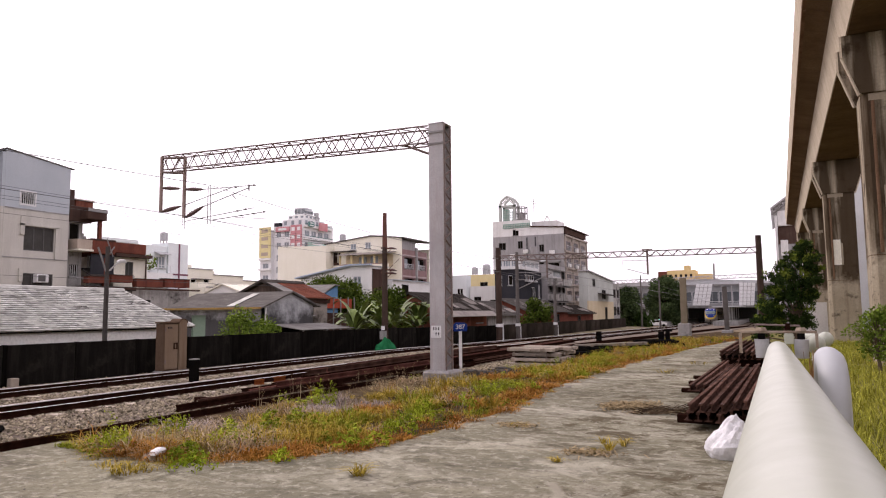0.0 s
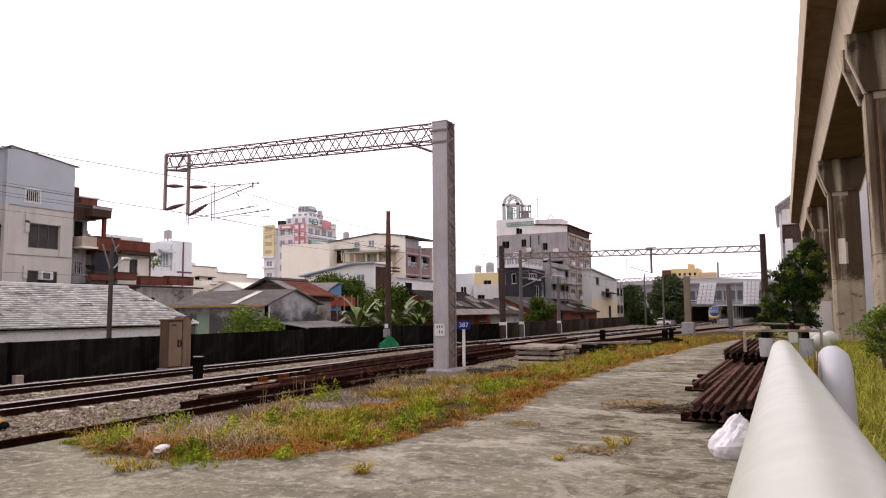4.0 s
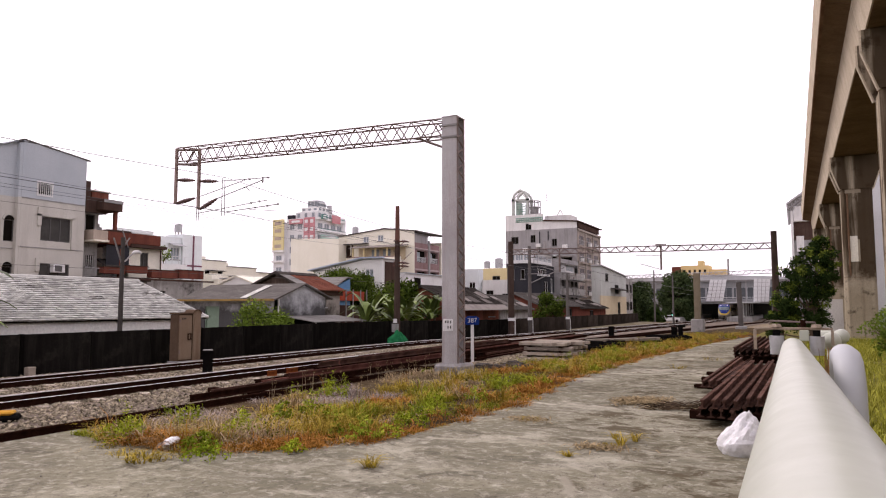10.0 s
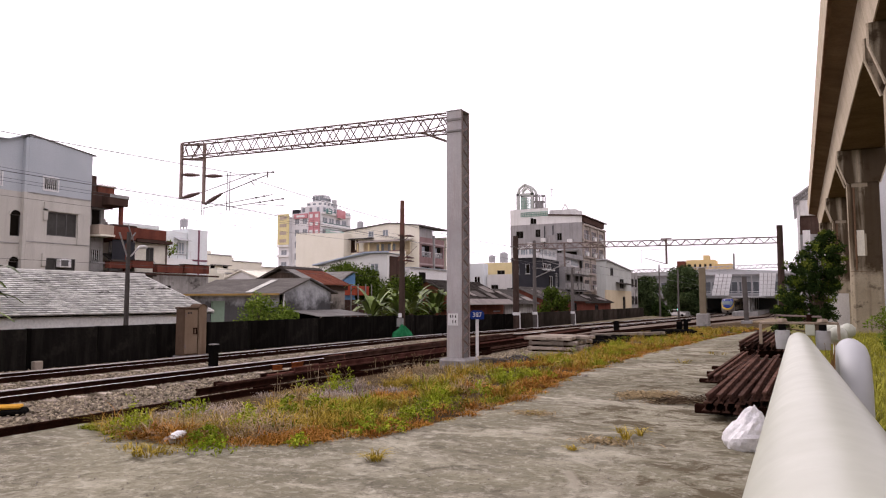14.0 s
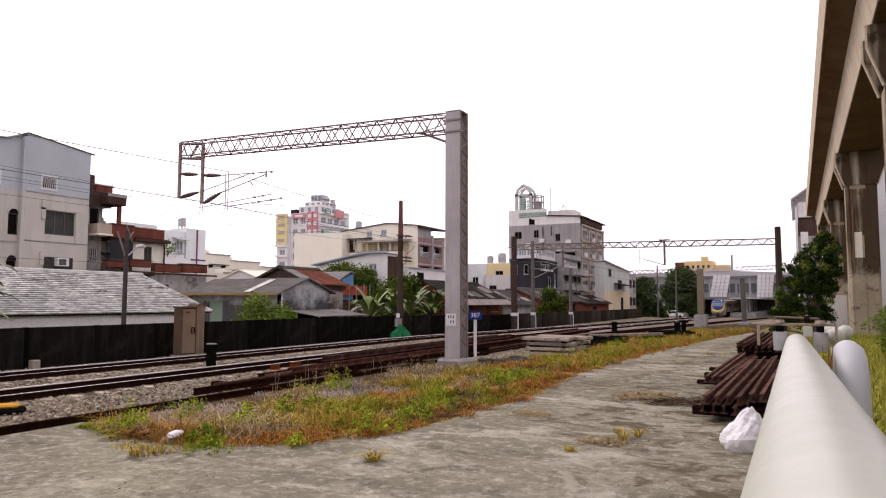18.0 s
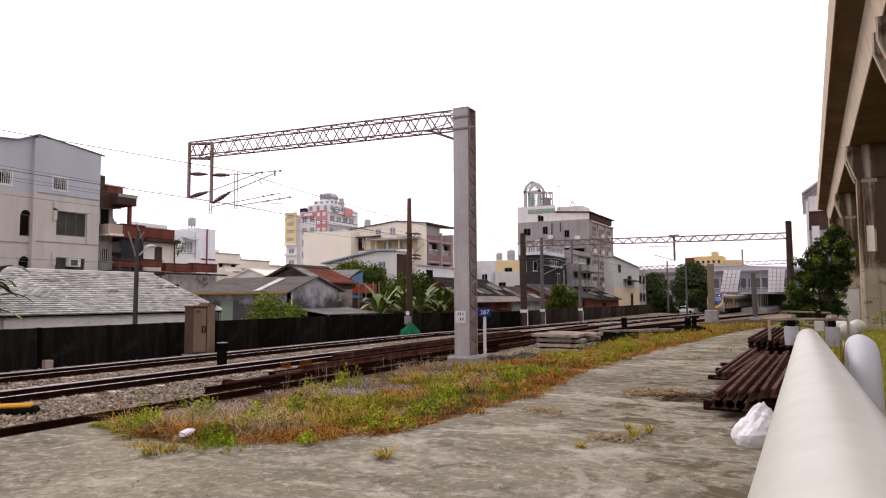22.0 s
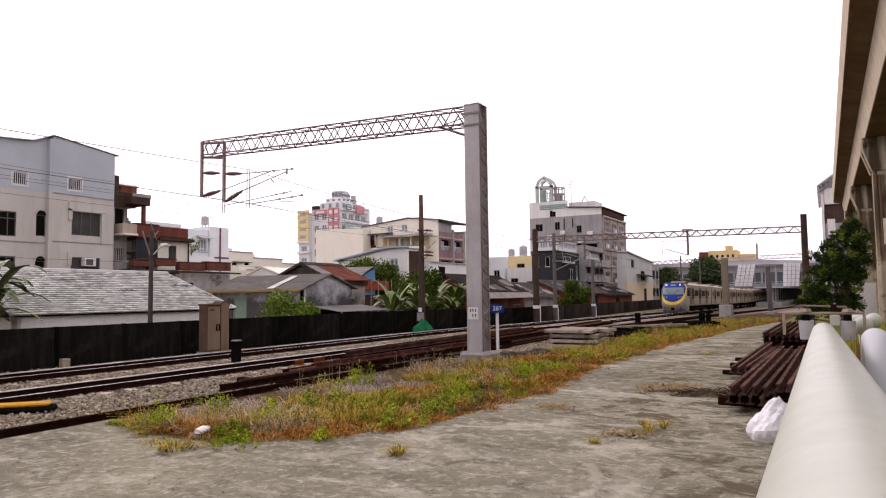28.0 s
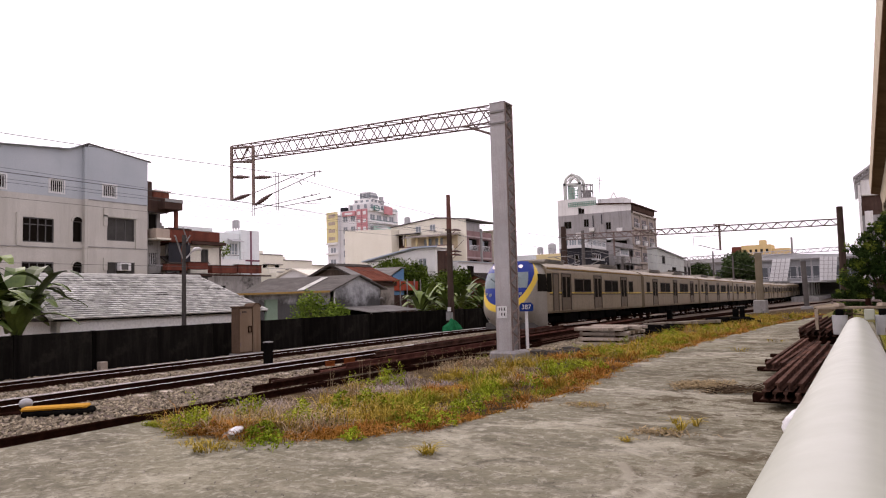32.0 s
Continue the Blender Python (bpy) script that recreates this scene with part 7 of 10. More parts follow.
def roof_sheets(t, roof, x_eave, z_eave, x_ridge, z_ridge, y0, y1, seed):
    """Raised corrugation ribs down a slope, and odd replacement sheets and battens laid on it."""
    r2 = random.Random(seed)
    a, b = Vector((x_eave, 0, z_eave)), Vector((x_ridge, 0, z_ridge))
    up = (b - a).cross(Vector((0, 1, 0))).normalized()
    up = up if up.z > 0 else -up
    rb = bmesh.new()
    y = y0 + 0.15
    while y < y1:
        for dy, h in ((0.0, 0.035),):
            p = [a + up * 0.004, b + up * 0.004, b + up * h, a + up * h]
            prism(rb, [(q.x, q.z) for q in p], "y", y, y + 0.07)
        y += 0.32
    part("roof_ribs", rb, roof, t)
    for k in range(7):
        f, w, d = r2.uniform(0.0, 0.6), r2.uniform(0.7, 1.8), r2.uniform(0.25, 0.4)
        ys = r2.uniform(y0, max(y0 + 0.2, y1 - w))
        p0, p1 = a.lerp(b, f) + up * 0.04, a.lerp(b, min(1, f + d)) + up * 0.04
        part("loose_sheet", P([(q.x, q.z) for q in (p0, p1, p1 + up * 0.02, p0 + up * 0.02)], "y", ys, ys + w), M["roof_patch"], t)


def low_house(y0, y1, x, depth, ze, zr, wallm, roofm, label, planks=0, windows=()):
    """A long low house along the wall, its roof ridge parallel to the track."""
    t = thing("house", label, "house")
    facade(t, "x", x, y0 + 0.2, y1, -1.6, ze, wallm, windows, frame="frame_dark")
    xm = x - depth / 2
    part("gable_wall", P([(x - depth, -1.6), (x, -1.6), (x, ze), (xm, zr - 0.1), (x - depth, ze)], "y", y0, y0 + 0.2), M[wallm], t)
    part("gable_wall", P([(x - depth, -1.6), (x, -1.6), (x, ze), (xm, zr - 0.1), (x - depth, ze)], "y", y1, y1 + 0.2), M[wallm], t)
    part("roof", P([(x + 0.5, ze - 0.2), (xm, zr), (xm, zr - 0.08), (x + 0.5, ze - 0.28)], "y", y0 - 0.4, y1 + 0.4), M[roofm], t)
    part("roof", P([(x - depth - 0.5, ze - 0.2), (xm, zr), (xm, zr - 0.08), (x - depth - 0.5, ze - 0.28)], "y", y0 - 0.4, y1 + 0.4), M[roofm], t)
    part("ridge_cap", R((xm, y0 - 0.4, zr), (xm, y1 + 0.4, zr), 0.1, seg=6), M[roofm], t)
    roof_sheets(t, M[roofm], x + 0.5, ze - 0.2, xm, zr, y0 - 0.4, y1 + 0.4, int(y0))
    for k in range(planks):
        u = y0 + 0.3 + (y1 - y0 - 0.4) * k / planks
        part("plank", B(x + 0.003, x + 0.03, u, u + (y1 - y0 - 0.4) / planks - 0.03, 0.2, ze - 0.25), M[wallm], t)
    return t


low_house(49.5, 59.5, -24.6, 5.0, 2.45, 3.75, "wood_red", "roof_dark", "weathered red plank house with dark patched roof", planks=14, windows=[(57.2, 58.6, 1.2, 1.9, {})])
part("eave_sheet", P([(-24.1, 2.2), (-23.3, 1.75), (-23.3, 1.8), (-24.1, 2.26)], "y", 49.5, 59.8), M["roof_patch"], thing("awning", "grimy grey sheet awning along the plank house", "awning"))
low_house(61.0, 69.0, -25.0, 5.0, 2.0, 3.2, "wall_stained", "roof_grey", "low grey house with tin roof")
low_house(73.5, 90.0, -25.5, 6.0, 2.3, 3.6, "brick_red", "roof_grey", "low red-brick house with grey roof", windows=[(80, 81.5, 0.8, 1.8, {}), (85, 86.5, 0.8, 1.8, {})])
low_house(91.5, 106.0, -26.0, 5.0, 2.0, 3.0, "brick_red", "roof_dark", "low brick outbuilding with dark roof", windows=[(97, 99, 0.6, 1.5, {})])


def light_blocking_row():
    """Plain house blocks, mostly unseen, added beyond the viaduct and behind the eye: they close the place and hold
    back low sky light.
    """
    r0 = random.Random(2)
    y = -60.0
    while y < 105:
        d = r0.uniform(11, 18)
        t = thing("house", "plain stained block added behind the viaduct to hold back low light", "house", group="closing houses")
        h = r0.uniform(7.5, 10.5)
        part("wall", B(17.0, 25.0, y, y + d - 0.3, -1.6, h), M["closing_wall"], t)
        part("roof", P([(16.7, h), (21.0, h + 1.3), (25.3, h)], "y", y - 0.1, y + d - 0.2), M["roof_dark"], t)
        y += d
    x = -46.0
    while x < 15:
        d = r0.uniform(11, 18)
        t = thing("house", "unseen plain stained block added beyond the yard to hold back low light", "house", group="closing houses")
        h = r0.uniform(7.5, 10.5)
        part("wall", B(x, x + d - 0.3, -52, -44, -1.6, h), M["closing_wall"], t)
        part("roof", P([(-52.3, h), (-48.0, h + 1.3), (-43.7, h)], "x", x - 0.1, x + d - 0.2), M["roof_dark"], t)
        x += d


light_blocking_row()


# ---- train ----
CAR_PITCH, HALF_W = 20.7, 1.45


def car_section():
    return [(-HALF_W + 0.06, 0.92), (-HALF_W, 1.02), (-HALF_W, 3.2), (-HALF_W + 0.1, 3.42), (-HALF_W + 0.42, 3.6), (-0.6, 3.7), (0.6, 3.7), (HALF_W - 0.42, 3.6), (HALF_W - 0.1, 3.42), (HALF_W, 3.2), (HALF_W, 1.02), (HALF_W - 0.06, 0.92)]


def running_gear(t, ys):
    for y in ys:
        part("bogie_frame", B(-1.05, 1.05, y - 1.55, y + 1.55, 0.42, 0.72, bev=0.04), M["black"], t, "grimy bogie frame")
        for dy in (-1.05, 1.05):
            for x in (-0.56, 0.56):
                w = bmesh.new()
                rod(w, (x - 0.065, y + dy, 0.43), (x + 0.065, y + dy, 0.43), 0.43, seg=20)
                part("wheel", w, M["rail_rust"], t)
    for a, b, z in ((5.2, 7.4, 0.35), (7.7, 9.2, 0.45), (9.6, 12.2, 0.38), (12.5, 14.6, 0.42)):
        part("equipment_box", B(-1.25, 1.25, a, b, z, 0.915, bev=0.03), M["black"], t)


def car_fittings(t, doors, windows, y0, y1):
    """Doors, windows, bands and roof units. Doors: centres; windows: (from, to) along the car."""
    for s in (1, -1):
        fx = s * HALF_W
        a, b = sorted((fx + s * 0.003, fx + s * 0.012))
        part("yellow_band", B(a, b, y0 + 0.2, y1 - 0.2, 1.98, 2.05), M["yellow_train"], t)
        part("brown_band", B(a, b, y0 + 0.2, y1 - 0.2, 1.9, 1.976), M["brown_train"], t)
        part("gutter", B(*sorted((s * (HALF_W - 0.08), s * (HALF_W + 0.02))), y0, y1, 3.3, 3.36), M["gutter_yellow"], t)
        if s < 0:
            continue
        for c in doors:
            d = new("door")
            d.parent = t
            part("door_leaf", B(fx + 0.014, fx + 0.02, c - 0.64, c - 0.006, 1.08, 3.02), M["door_brown"], d)
            part("door_leaf", B(fx + 0.014, fx + 0.02, c + 0.006, c + 0.64, 1.08, 3.02), M["door_brown"], d)
            fr = bmesh.new()
            box(fr, fx + 0.013, fx + 0.04, c - 0.74, c - 0.645, 1.04, 3.1)
            box(fr, fx + 0.013, fx + 0.04, c + 0.645, c + 0.74, 1.04, 3.1)
            box(fr, fx + 0.013, fx + 0.04, c - 0.645, c + 0.645, 3.025, 3.1)
            part("door_frame", fr, M["brown_train"], d, "dark brown door surround")
            for e in (-0.32, 0.32):
                part("door_glass", B(fx + 0.021, fx + 0.026, c + e - 0.24, c + e + 0.24, 1.75, 2.9), M["glass"], d)
        for a2, b2 in windows:
            w = new("window")
            w.parent = t
            fr = bmesh.new()
            for q in ((a2 - 0.06, b2 + 0.06, 2.03, 2.1), (a2 - 0.06, b2 + 0.06, 2.78, 2.84), (a2 - 0.06, a2, 2.1, 2.78), (b2, b2 + 0.06, 2.1, 2.78)):
                box(fr, fx + 0.013, fx + 0.028, *q)
            part("window_frame", fr, M["brown_train"], w)
            part("pane", B(fx + 0.013, fx + 0.02, a2, b2, 2.1, 2.78), M["glass"], w)


def roof_unit(t, a, b, h=0.24, w=0.8):
    part("roof_unit", P([(a, 3.69), (b, 3.69), (b - 0.45, 3.69 + h), (a + 0.45, 3.69 + h)], "x", -w, w), M["roof_train"], t, "pale rooftop cooling unit")
    for k in range(5):
        y = a + 0.7 + (b - a - 1.4) * k / 5
        part("louvre", B(w + 0.003, w + 0.02, y, y + (b - a - 1.4) / 6, 3.75, 3.69 + h - 0.06), M["frame_dark"], t)


def plain_car():
    t = thing("train_car", "stainless-steel commuter train car with brown doors and yellow line", "train car", group="train")
    part("body", P(car_section(), "y", 0.38, 20.32), M["steel_train"], t, "brownish stainless-steel body shell")
    car_fittings(t, (3.55, 10.35, 17.15), ((1.1, 1.9), (5.3, 6.75), (6.95, 8.4), (12.2, 13.65), (13.85, 15.3), (18.8, 19.6)), 0.38, 20.32)
    part("gangway", B(-1.2, 1.2, -0.37, 0.376, 1.0, 3.45), M["black"], t, "black folded gangway bellows")
    running_gear(t, (3.4, 17.3))
    roof_unit(t, 4.2, 8.2)
    roof_unit(t, 12.6, 16.6)
    return t


def cab_car():
    """The leading car: its nose is a grid of faces, split into grey shell, yellow band and blue mask."""
    t = thing("train_car", "leading train car with blue and yellow rounded nose, headlights lit", "train car", group="train")
    part("body", P(car_section(), "y", 2.3, 20.32), M["steel_train"], t, "brownish stainless-steel body shell")
    N = 100

    def nose(u, v, off=0.0):
        z = 0.3 + 3.36 * v
        w = HALF_W * (1 - 0.3 * (max(0, 0.36 - v) / 0.36) ** 2 * max(0, 1 - abs(u)) ** 0.4) * (1 - 0.3 * max(0, (v - 0.7) / 0.3) ** 2)
        a = u * math.pi / 2
        x = w * math.copysign(abs(math.sin(a)) ** 0.8, a)
        back = 2.3 * (1 - max(0.0, math.cos(a)) ** 0.55) * 0.72 + 0.95 * v ** 2.0 * max(0, math.cos(a)) ** 0.5 + 0.55 * (max(0, 0.3 - v) / 0.3) ** 2
        if abs(u) > 0.999:
            back = 2.3
        y = 2.3 - (2.3 - min(back, 2.3)) * 1.17
        return Vector((x + math.copysign(off * 0.8, x) * abs(u), y - off, z))

    def lower(u):
        return 0.33 + 0.66 * abs(u / 0.95) ** 2.0
    regions = {"nose_shell": bmesh.new(), "yellow_band": bmesh.new(), "blue_mask": bmesh.new()}
    for i in range(N * 2):
        for j in range(N):
            u0, u1, v0, v1 = -1 + i / N, -1 + (i + 1) / N, j / N, (j + 1) / N
            uc, vc = (u0 + u1) / 2, (v0 + v1) / 2
            lo = lower(uc)
            k = "blue_mask" if vc > lo else "yellow_band" if vc > lo - (0.105 + 0.16 * uc * uc) and vc <= lo and abs(uc) < 0.985 else "nose_shell"
            bm = regions[k]
            bm.faces.new([bm.verts.new(nose(*p)) for p in ((u0, v0), (u1, v0), (u1, v1), (u0, v1))])
    for k, m, lab in (("nose_shell", "nose_grey", "dull silver nose shell"), ("yellow_band", "yellow_train", "curved yellow band"), ("blue_mask", "blue_train", "blue nose mask")):
        bmesh.ops.remove_doubles(regions[k], verts=regions[k].verts, dist=0.0005)
        bmesh.ops.recalc_face_normals(regions[k], faces=regions[k].faces)
        part(k, regions[k], M[m], t, lab, smooth=True)
    part("nose_roof", P([(x, y) for x, y in [(-1.1, 1.1), (1.1, 1.1), (1.4, 2.32), (-1.4, 2.32)]], "z", 3.55, 3.66), M["roof_train"], t)

    def patch(u0, u1, v0, v1, n=8, off=0.02):
        bm = bmesh.new()
        for i in range(n):
            for j in range(n):
                q = [(u0 + (u1 - u0) * (i + a) / n, v0 + (v1 - v0) * (j + b) / n) for a, b in ((0, 0), (1, 0), (1, 1), (0, 1))]
                bm.faces.new([bm.verts.new(nose(*p, off)) for p in q])
        bmesh.ops.remove_doubles(bm, verts=bm.verts, dist=0.0005)
        return bm
    part("windscreen", patch(-0.58, 0.58, 0.59, 0.83), M["glass_train"], t, "wide curved windscreen", smooth=True)
    wp = bmesh.new()
    for s in (-1, 1):
        rod(wp, nose(s * 0.05, 0.63, 0.05), nose(s * 0.3, 0.74, 0.05), 0.02, seg=5)
    part("wiper", wp, M["black"], t)
    part("destination_panel", patch(-0.1, 0.1, 0.89, 0.94, 3), M["glass_pale"], t)
    for s in (-1, 1):
        for u, v, r, m in ((0.36, 0.915, 0.1, "headlight"), (0.4, 0.5, 0.075, "lamp_dim"), (0.25, 0.485, 0.085, "lamp_dim"), (0.42, 0.13, 0.09, "fog")):
            c = nose(s * u, v, 0.0)
            lb = bmesh.new()
            rod(lb, c + Vector((0, -0.05, 0)), c + Vector((0, 0.1, 0)), r, seg=14)
            part("headlight" if m == "headlight" else "tail_lamp", lb, HEAD if m == "headlight" else M["glass_pale" if m == "lamp_dim" else "frame_dark"], t)
    part("coupler", B(-0.18, 0.18, -0.25, 0.4, 0.45, 0.75, bev=0.05), M["black"], t)
    part("skirt", P([(-1.2, 0.35), (1.2, 0.35), (1.32, 2.3), (-1.32, 2.3)], "z", 0.18, 0.5), M["frame_dark"], t)
    car_fittings(t, (5.05, 10.4, 15.85), ((6.4, 7.7), (7.9, 9.1), (11.8, 13.1), (13.3, 14.5), (17.1, 18.0)), 2.5, 20.32)
    f = HALF_W
    part("cab_window", B(f + 0.004, f + 0.012, 2.32, 2.95, 2.05, 3.05), M["glass"], t, "dark cab side window")
    part("cab_window", patch(0.93, 1.0, 0.53, 0.8, 8, 0.012), M["glass"], t, "dark forward cab window", smooth=True)
    cd = new("door")
    cd.parent = t
    part("door_leaf", B(f + 0.014, f + 0.02, 3.2, 3.85, 1.08, 3.0), M["door_brown"], cd)
    fr = bmesh.new()
    for q in ((3.1, 3.2, 1.04, 3.08), (3.85, 3.95, 1.04, 3.08), (3.2, 3.85, 3.0, 3.08)):
        box(fr, f + 0.013, f + 0.035, *q)
    part("door_frame", fr, M["brown_train"], cd)
    running_gear(t, (4.4, 17.3))
    roof_unit(t, 3.4, 6.6, 0.2)
    roof_unit(t, 12.6, 16.6)
    pg = bmesh.new()
    for s in (-0.5, 0.5):
        rod(pg, (s, 8.4, 3.75), (s, 10.0, 4.05), 0.03, seg=5)
        rod(pg, (s, 10.0, 4.05), (s * 0.8, 8.0, 4.25), 0.025, seg=5)
    rod(pg, (-0.8, 8.0, 4.25), (0.8, 8.0, 4.25), 0.03, seg=5)
    rod(pg, (-0.5, 8.4, 3.75), (0.5, 8.4, 3.75), 0.05, seg=5)
    part("pantograph", pg, M["galv_dark"], t)
    return t


HEAD = glow("headlight", (1.0, 0.9, 0.88), 0.6)
CARS = [cab_car()]
first = plain_car()
CARS.append(first)
for k in range(6):
    CARS.append(copy_thing(first, pose(0, 0, 0)))


# ---- trackside things ----
def cabinet():
    t = thing("relay_cabinet", "tall tan-brown steel relay cabinet with round-topped side unit", "cabinet")
    x, y0, y1 = -20.9, 18.9, 20.0
    m = y1 - 0.4
    part("plinth", B(x - 0.5, x + 0.05, y0 - 0.05, y1 + 0.05, -0.2, 0.02), M["concrete_grey"], t)
    part("body", B(x - 0.45, x, y0, m - 0.03, 0.02, 1.8, bev=0.02), M["cabinet_brown"], t)
    part("top_lip", B(x - 0.48, x + 0.05, y0 - 0.03, m - 0.03, 1.803, 1.86, bev=0.012), M["cabinet_brown"], t)
    part("seam", B(x - 0.4, x - 0.04, m - 0.028, m + 0.003, 0.02, 1.8), M["black"], t)
    arch = [(m + 0.005, 0.02), (y1, 0.02)] + [((m + y1) / 2 + 0.1975 * math.cos(a), 1.8 + 0.15 * math.sin(a)) for a in [math.pi * k / 10 for k in range(11)]]
    part("side_unit", P(arch, "x", x - 0.45, x + 0.02), M["cabinet_light"], t, "pale tan narrow unit with arched top")
    c, bow = (m + y1) / 2, [math.pi * k / 10 for k in range(11)]
    cap = P([(c + 0.225 * math.cos(a), 1.8 + 0.178 * math.sin(a)) for a in bow] + [(c + 0.2 * math.cos(a), 1.8 + 0.153 * math.sin(a)) for a in reversed(bow)], "x", x - 0.47, x + 0.05)
    part("arched_hood", cap, M["cabinet_brown"], t)
    part("door", B(x + 0.003, x + 0.028, y0 + 0.03, m - 0.06, 0.08, 1.76, bev=0.006), M["cabinet_light"], t, "tan cabinet door with a rusty latch")
    lk = bmesh.new()
    for a, b, z0, z1 in ((m - 0.27, m - 0.24, 0.82, 1.06), (m - 0.13, m - 0.1, 0.82, 1.06), (m - 0.24, m - 0.13, 0.82, 0.85), (m - 0.24, m - 0.13, 1.03, 1.06)):
        box(lk, x + 0.03, x + 0.06, a, b, z0, z1)
    part("latch_frame", lk, M["rail_rust"], t, "dark rusty square latch frame")
    part("side_door", B(x + 0.022, x + 0.035, m + 0.05, y1 - 0.05, 0.1, 1.72, bev=0.004), M["cabinet_light"], t)
    for k in range(3):
        part("marking", B(x + 0.029, x + 0.032, y0 + 0.14 + k * 0.08, y0 + 0.19 + k * 0.08, 1.6, 1.67), M["ink"], t)
    for z in (0.3, 1.5):
        part("hinge", R((x + 0.03, y0 + 0.045, z), (x + 0.03, y0 + 0.045, z + 0.14), 0.02, seg=8), M["rust_steel"], t)


cabinet()


def bollard(x, y, h, r, cap=True):
    t = thing("marker_post", "short black concrete marker post with pale cap", "post", pose(x, y, dip(y) - 0.2), "marker posts")
    part("shaft", B(-r, r, -r, r, 0, h + 0.2, bev=0.03), M["black"], t)
    if cap:
        part("cap", B(-r * 0.95, r * 0.95, -r * 0.95, r * 0.95, h + 0.203, h + 0.24, bev=0.01), M["concrete_grey"], t)


bollard(-17.6, 17.2, 0.62, 0.13)
bollard(-13.4, 56.5, 0.7, 0.2, False)
bollard(-7.4, 49.2, 0.85, 0.18, False)


def kilometre_sign():
    t = thing("kilometre_sign", "blue enamel kilometre sign on a white post", "sign", pose(-11.25, 24.6, -0.12))
    part("post", B(-0.06, 0.06, -0.05, 0.05, 0, 1.52, bev=0.01), M["sign_white"], t)
    part("plate", P([(-0.24, 1.5), (0.24, 1.5), (0.27, 1.56), (0.27, 1.76), (0.17, 1.84), (-0.17, 1.84), (-0.27, 1.76), (-0.27, 1.56)], "y", -0.09, -0.06), M["sign_blue"], t, "blue sign plate")
    c = bpy.data.curves.new("numerals", "FONT")
    c.body, c.size, c.align_x, c.align_y, c.extrude = "387", 0.25, "CENTER", "CENTER", 0.004
    tmp = bpy.data.objects.new("numerals", c)
    me = bpy.data.meshes.new_from_object(tmp)
    bpy.data.objects.remove(tmp)
    me.materials.append(M["sign_white"])
    o = new("numerals", me)
    o.parent, o.matrix_basis = t, pose(0, -0.096, 1.665, 90, 0, 0)
    o["label"] = "white numerals"
    part("base_plate", B(-0.4, 0.6, -0.4, 0.5, -0.02, 0.06, bev=0.02), M["sleeper"], t, "pale concrete slab")
    t.rotation_euler = (0, 0, radians(25))


kilometre_sign()


def tarp_heap():
    bm = bmesh.new()
    bmesh.ops.create_icosphere(bm, subdivisions=4, radius=1.0)
    for v in bm.verts:
        a, h = math.atan2(v.co.y, v.co.x), max(0.0, v.co.z)
        fold = 0.09 * math.sin(a * 7 + 2.0 * noise.noise(v.co * 2)) * (1 - h) + 0.22 * noise.noise(v.co * 2.3)
        r = 1.0 - 0.45 * h ** 1.3 + fold
        z = h * (0.78 + 0.25 * noise.noise(v.co * 1.7 + Vector((3, 1, 0)))) if v.co.z > 0 else -0.02
        v.co = Vector((-20.95 + v.co.x * 0.6 * r, 35.2 + v.co.y * 0.72 * r, z - 0.12))
    solo("tarpaulin", bm, M["tarp_green"], "crumpled green tarpaulin draped at the pole's foot", "tarpaulin")


tarp_heap()
solo("concrete_block", B(-22.02, -21.8, 13.75, 14.02, -0.15, 0.17, bev=0.02), M["sleeper"], "small white-painted concrete block by the wall", "block")


def sleeper_stack():
    rs = random.Random(3)
    me = mesh_of("concrete_sleeper", B(-1.0, 1.0, -0.14, 0.14, 0, 0.13, bev=0.012), M["sleeper"])
    for j in range(4):
        for i in range(7):
            o = tagged(new("concrete_sleeper", me), "grey concrete sleeper in a flat stack", "sleeper", "stacked sleepers")
            if j == 3 and i in (0, 3, 5):
                o.matrix_basis = pose(-9.1 + rs.uniform(-0.35, 0.35), 27.1 + i * 0.36 + rs.uniform(-0.03, 0.03), -0.1 + j * 0.2, 0, rs.uniform(-0.3, 0.3), rs.uniform(-4, 4))
                continue
            o.matrix_basis = pose(-9.15 + rs.uniform(-0.18, 0.18), 27.1 + i * 0.36 + rs.uniform(-0.03, 0.03), -0.1 + j * 0.2, 0, rs.uniform(-0.3, 0.3), rs.uniform(-2, 2))

        if j:
            for x in (-9.85, -8.5):
                solo("timber", B(x - 0.06, x + 0.06, 27.05, 29.35, -0.1 + j * 0.2 - 0.068, -0.1 + j * 0.2 - 0.002), M["rail_rust"], "dark batten between layers of stacked sleepers", "timber", group="stack battens")


sleeper_stack()


def rail_lying(x, y, length, rz, z, group, label, h=0.153, tilt=0.0, paint="rail_pile"):
    bm = rail_bm(0.0, [0.0, length], z=0.0, h=h, wide=1.08)
    bmesh.ops.rotate(bm, verts=bm.verts, cent=(0, 0, 0), matrix=Matrix.Rotation(radians(tilt), 3, "Y"))
    o = solo("steel_rail", bm, M[paint], label, "rail", group=group)
    o.matrix_basis = pose(x, y, z, 0, 0, rz)
    return o


rs = random.Random(11)
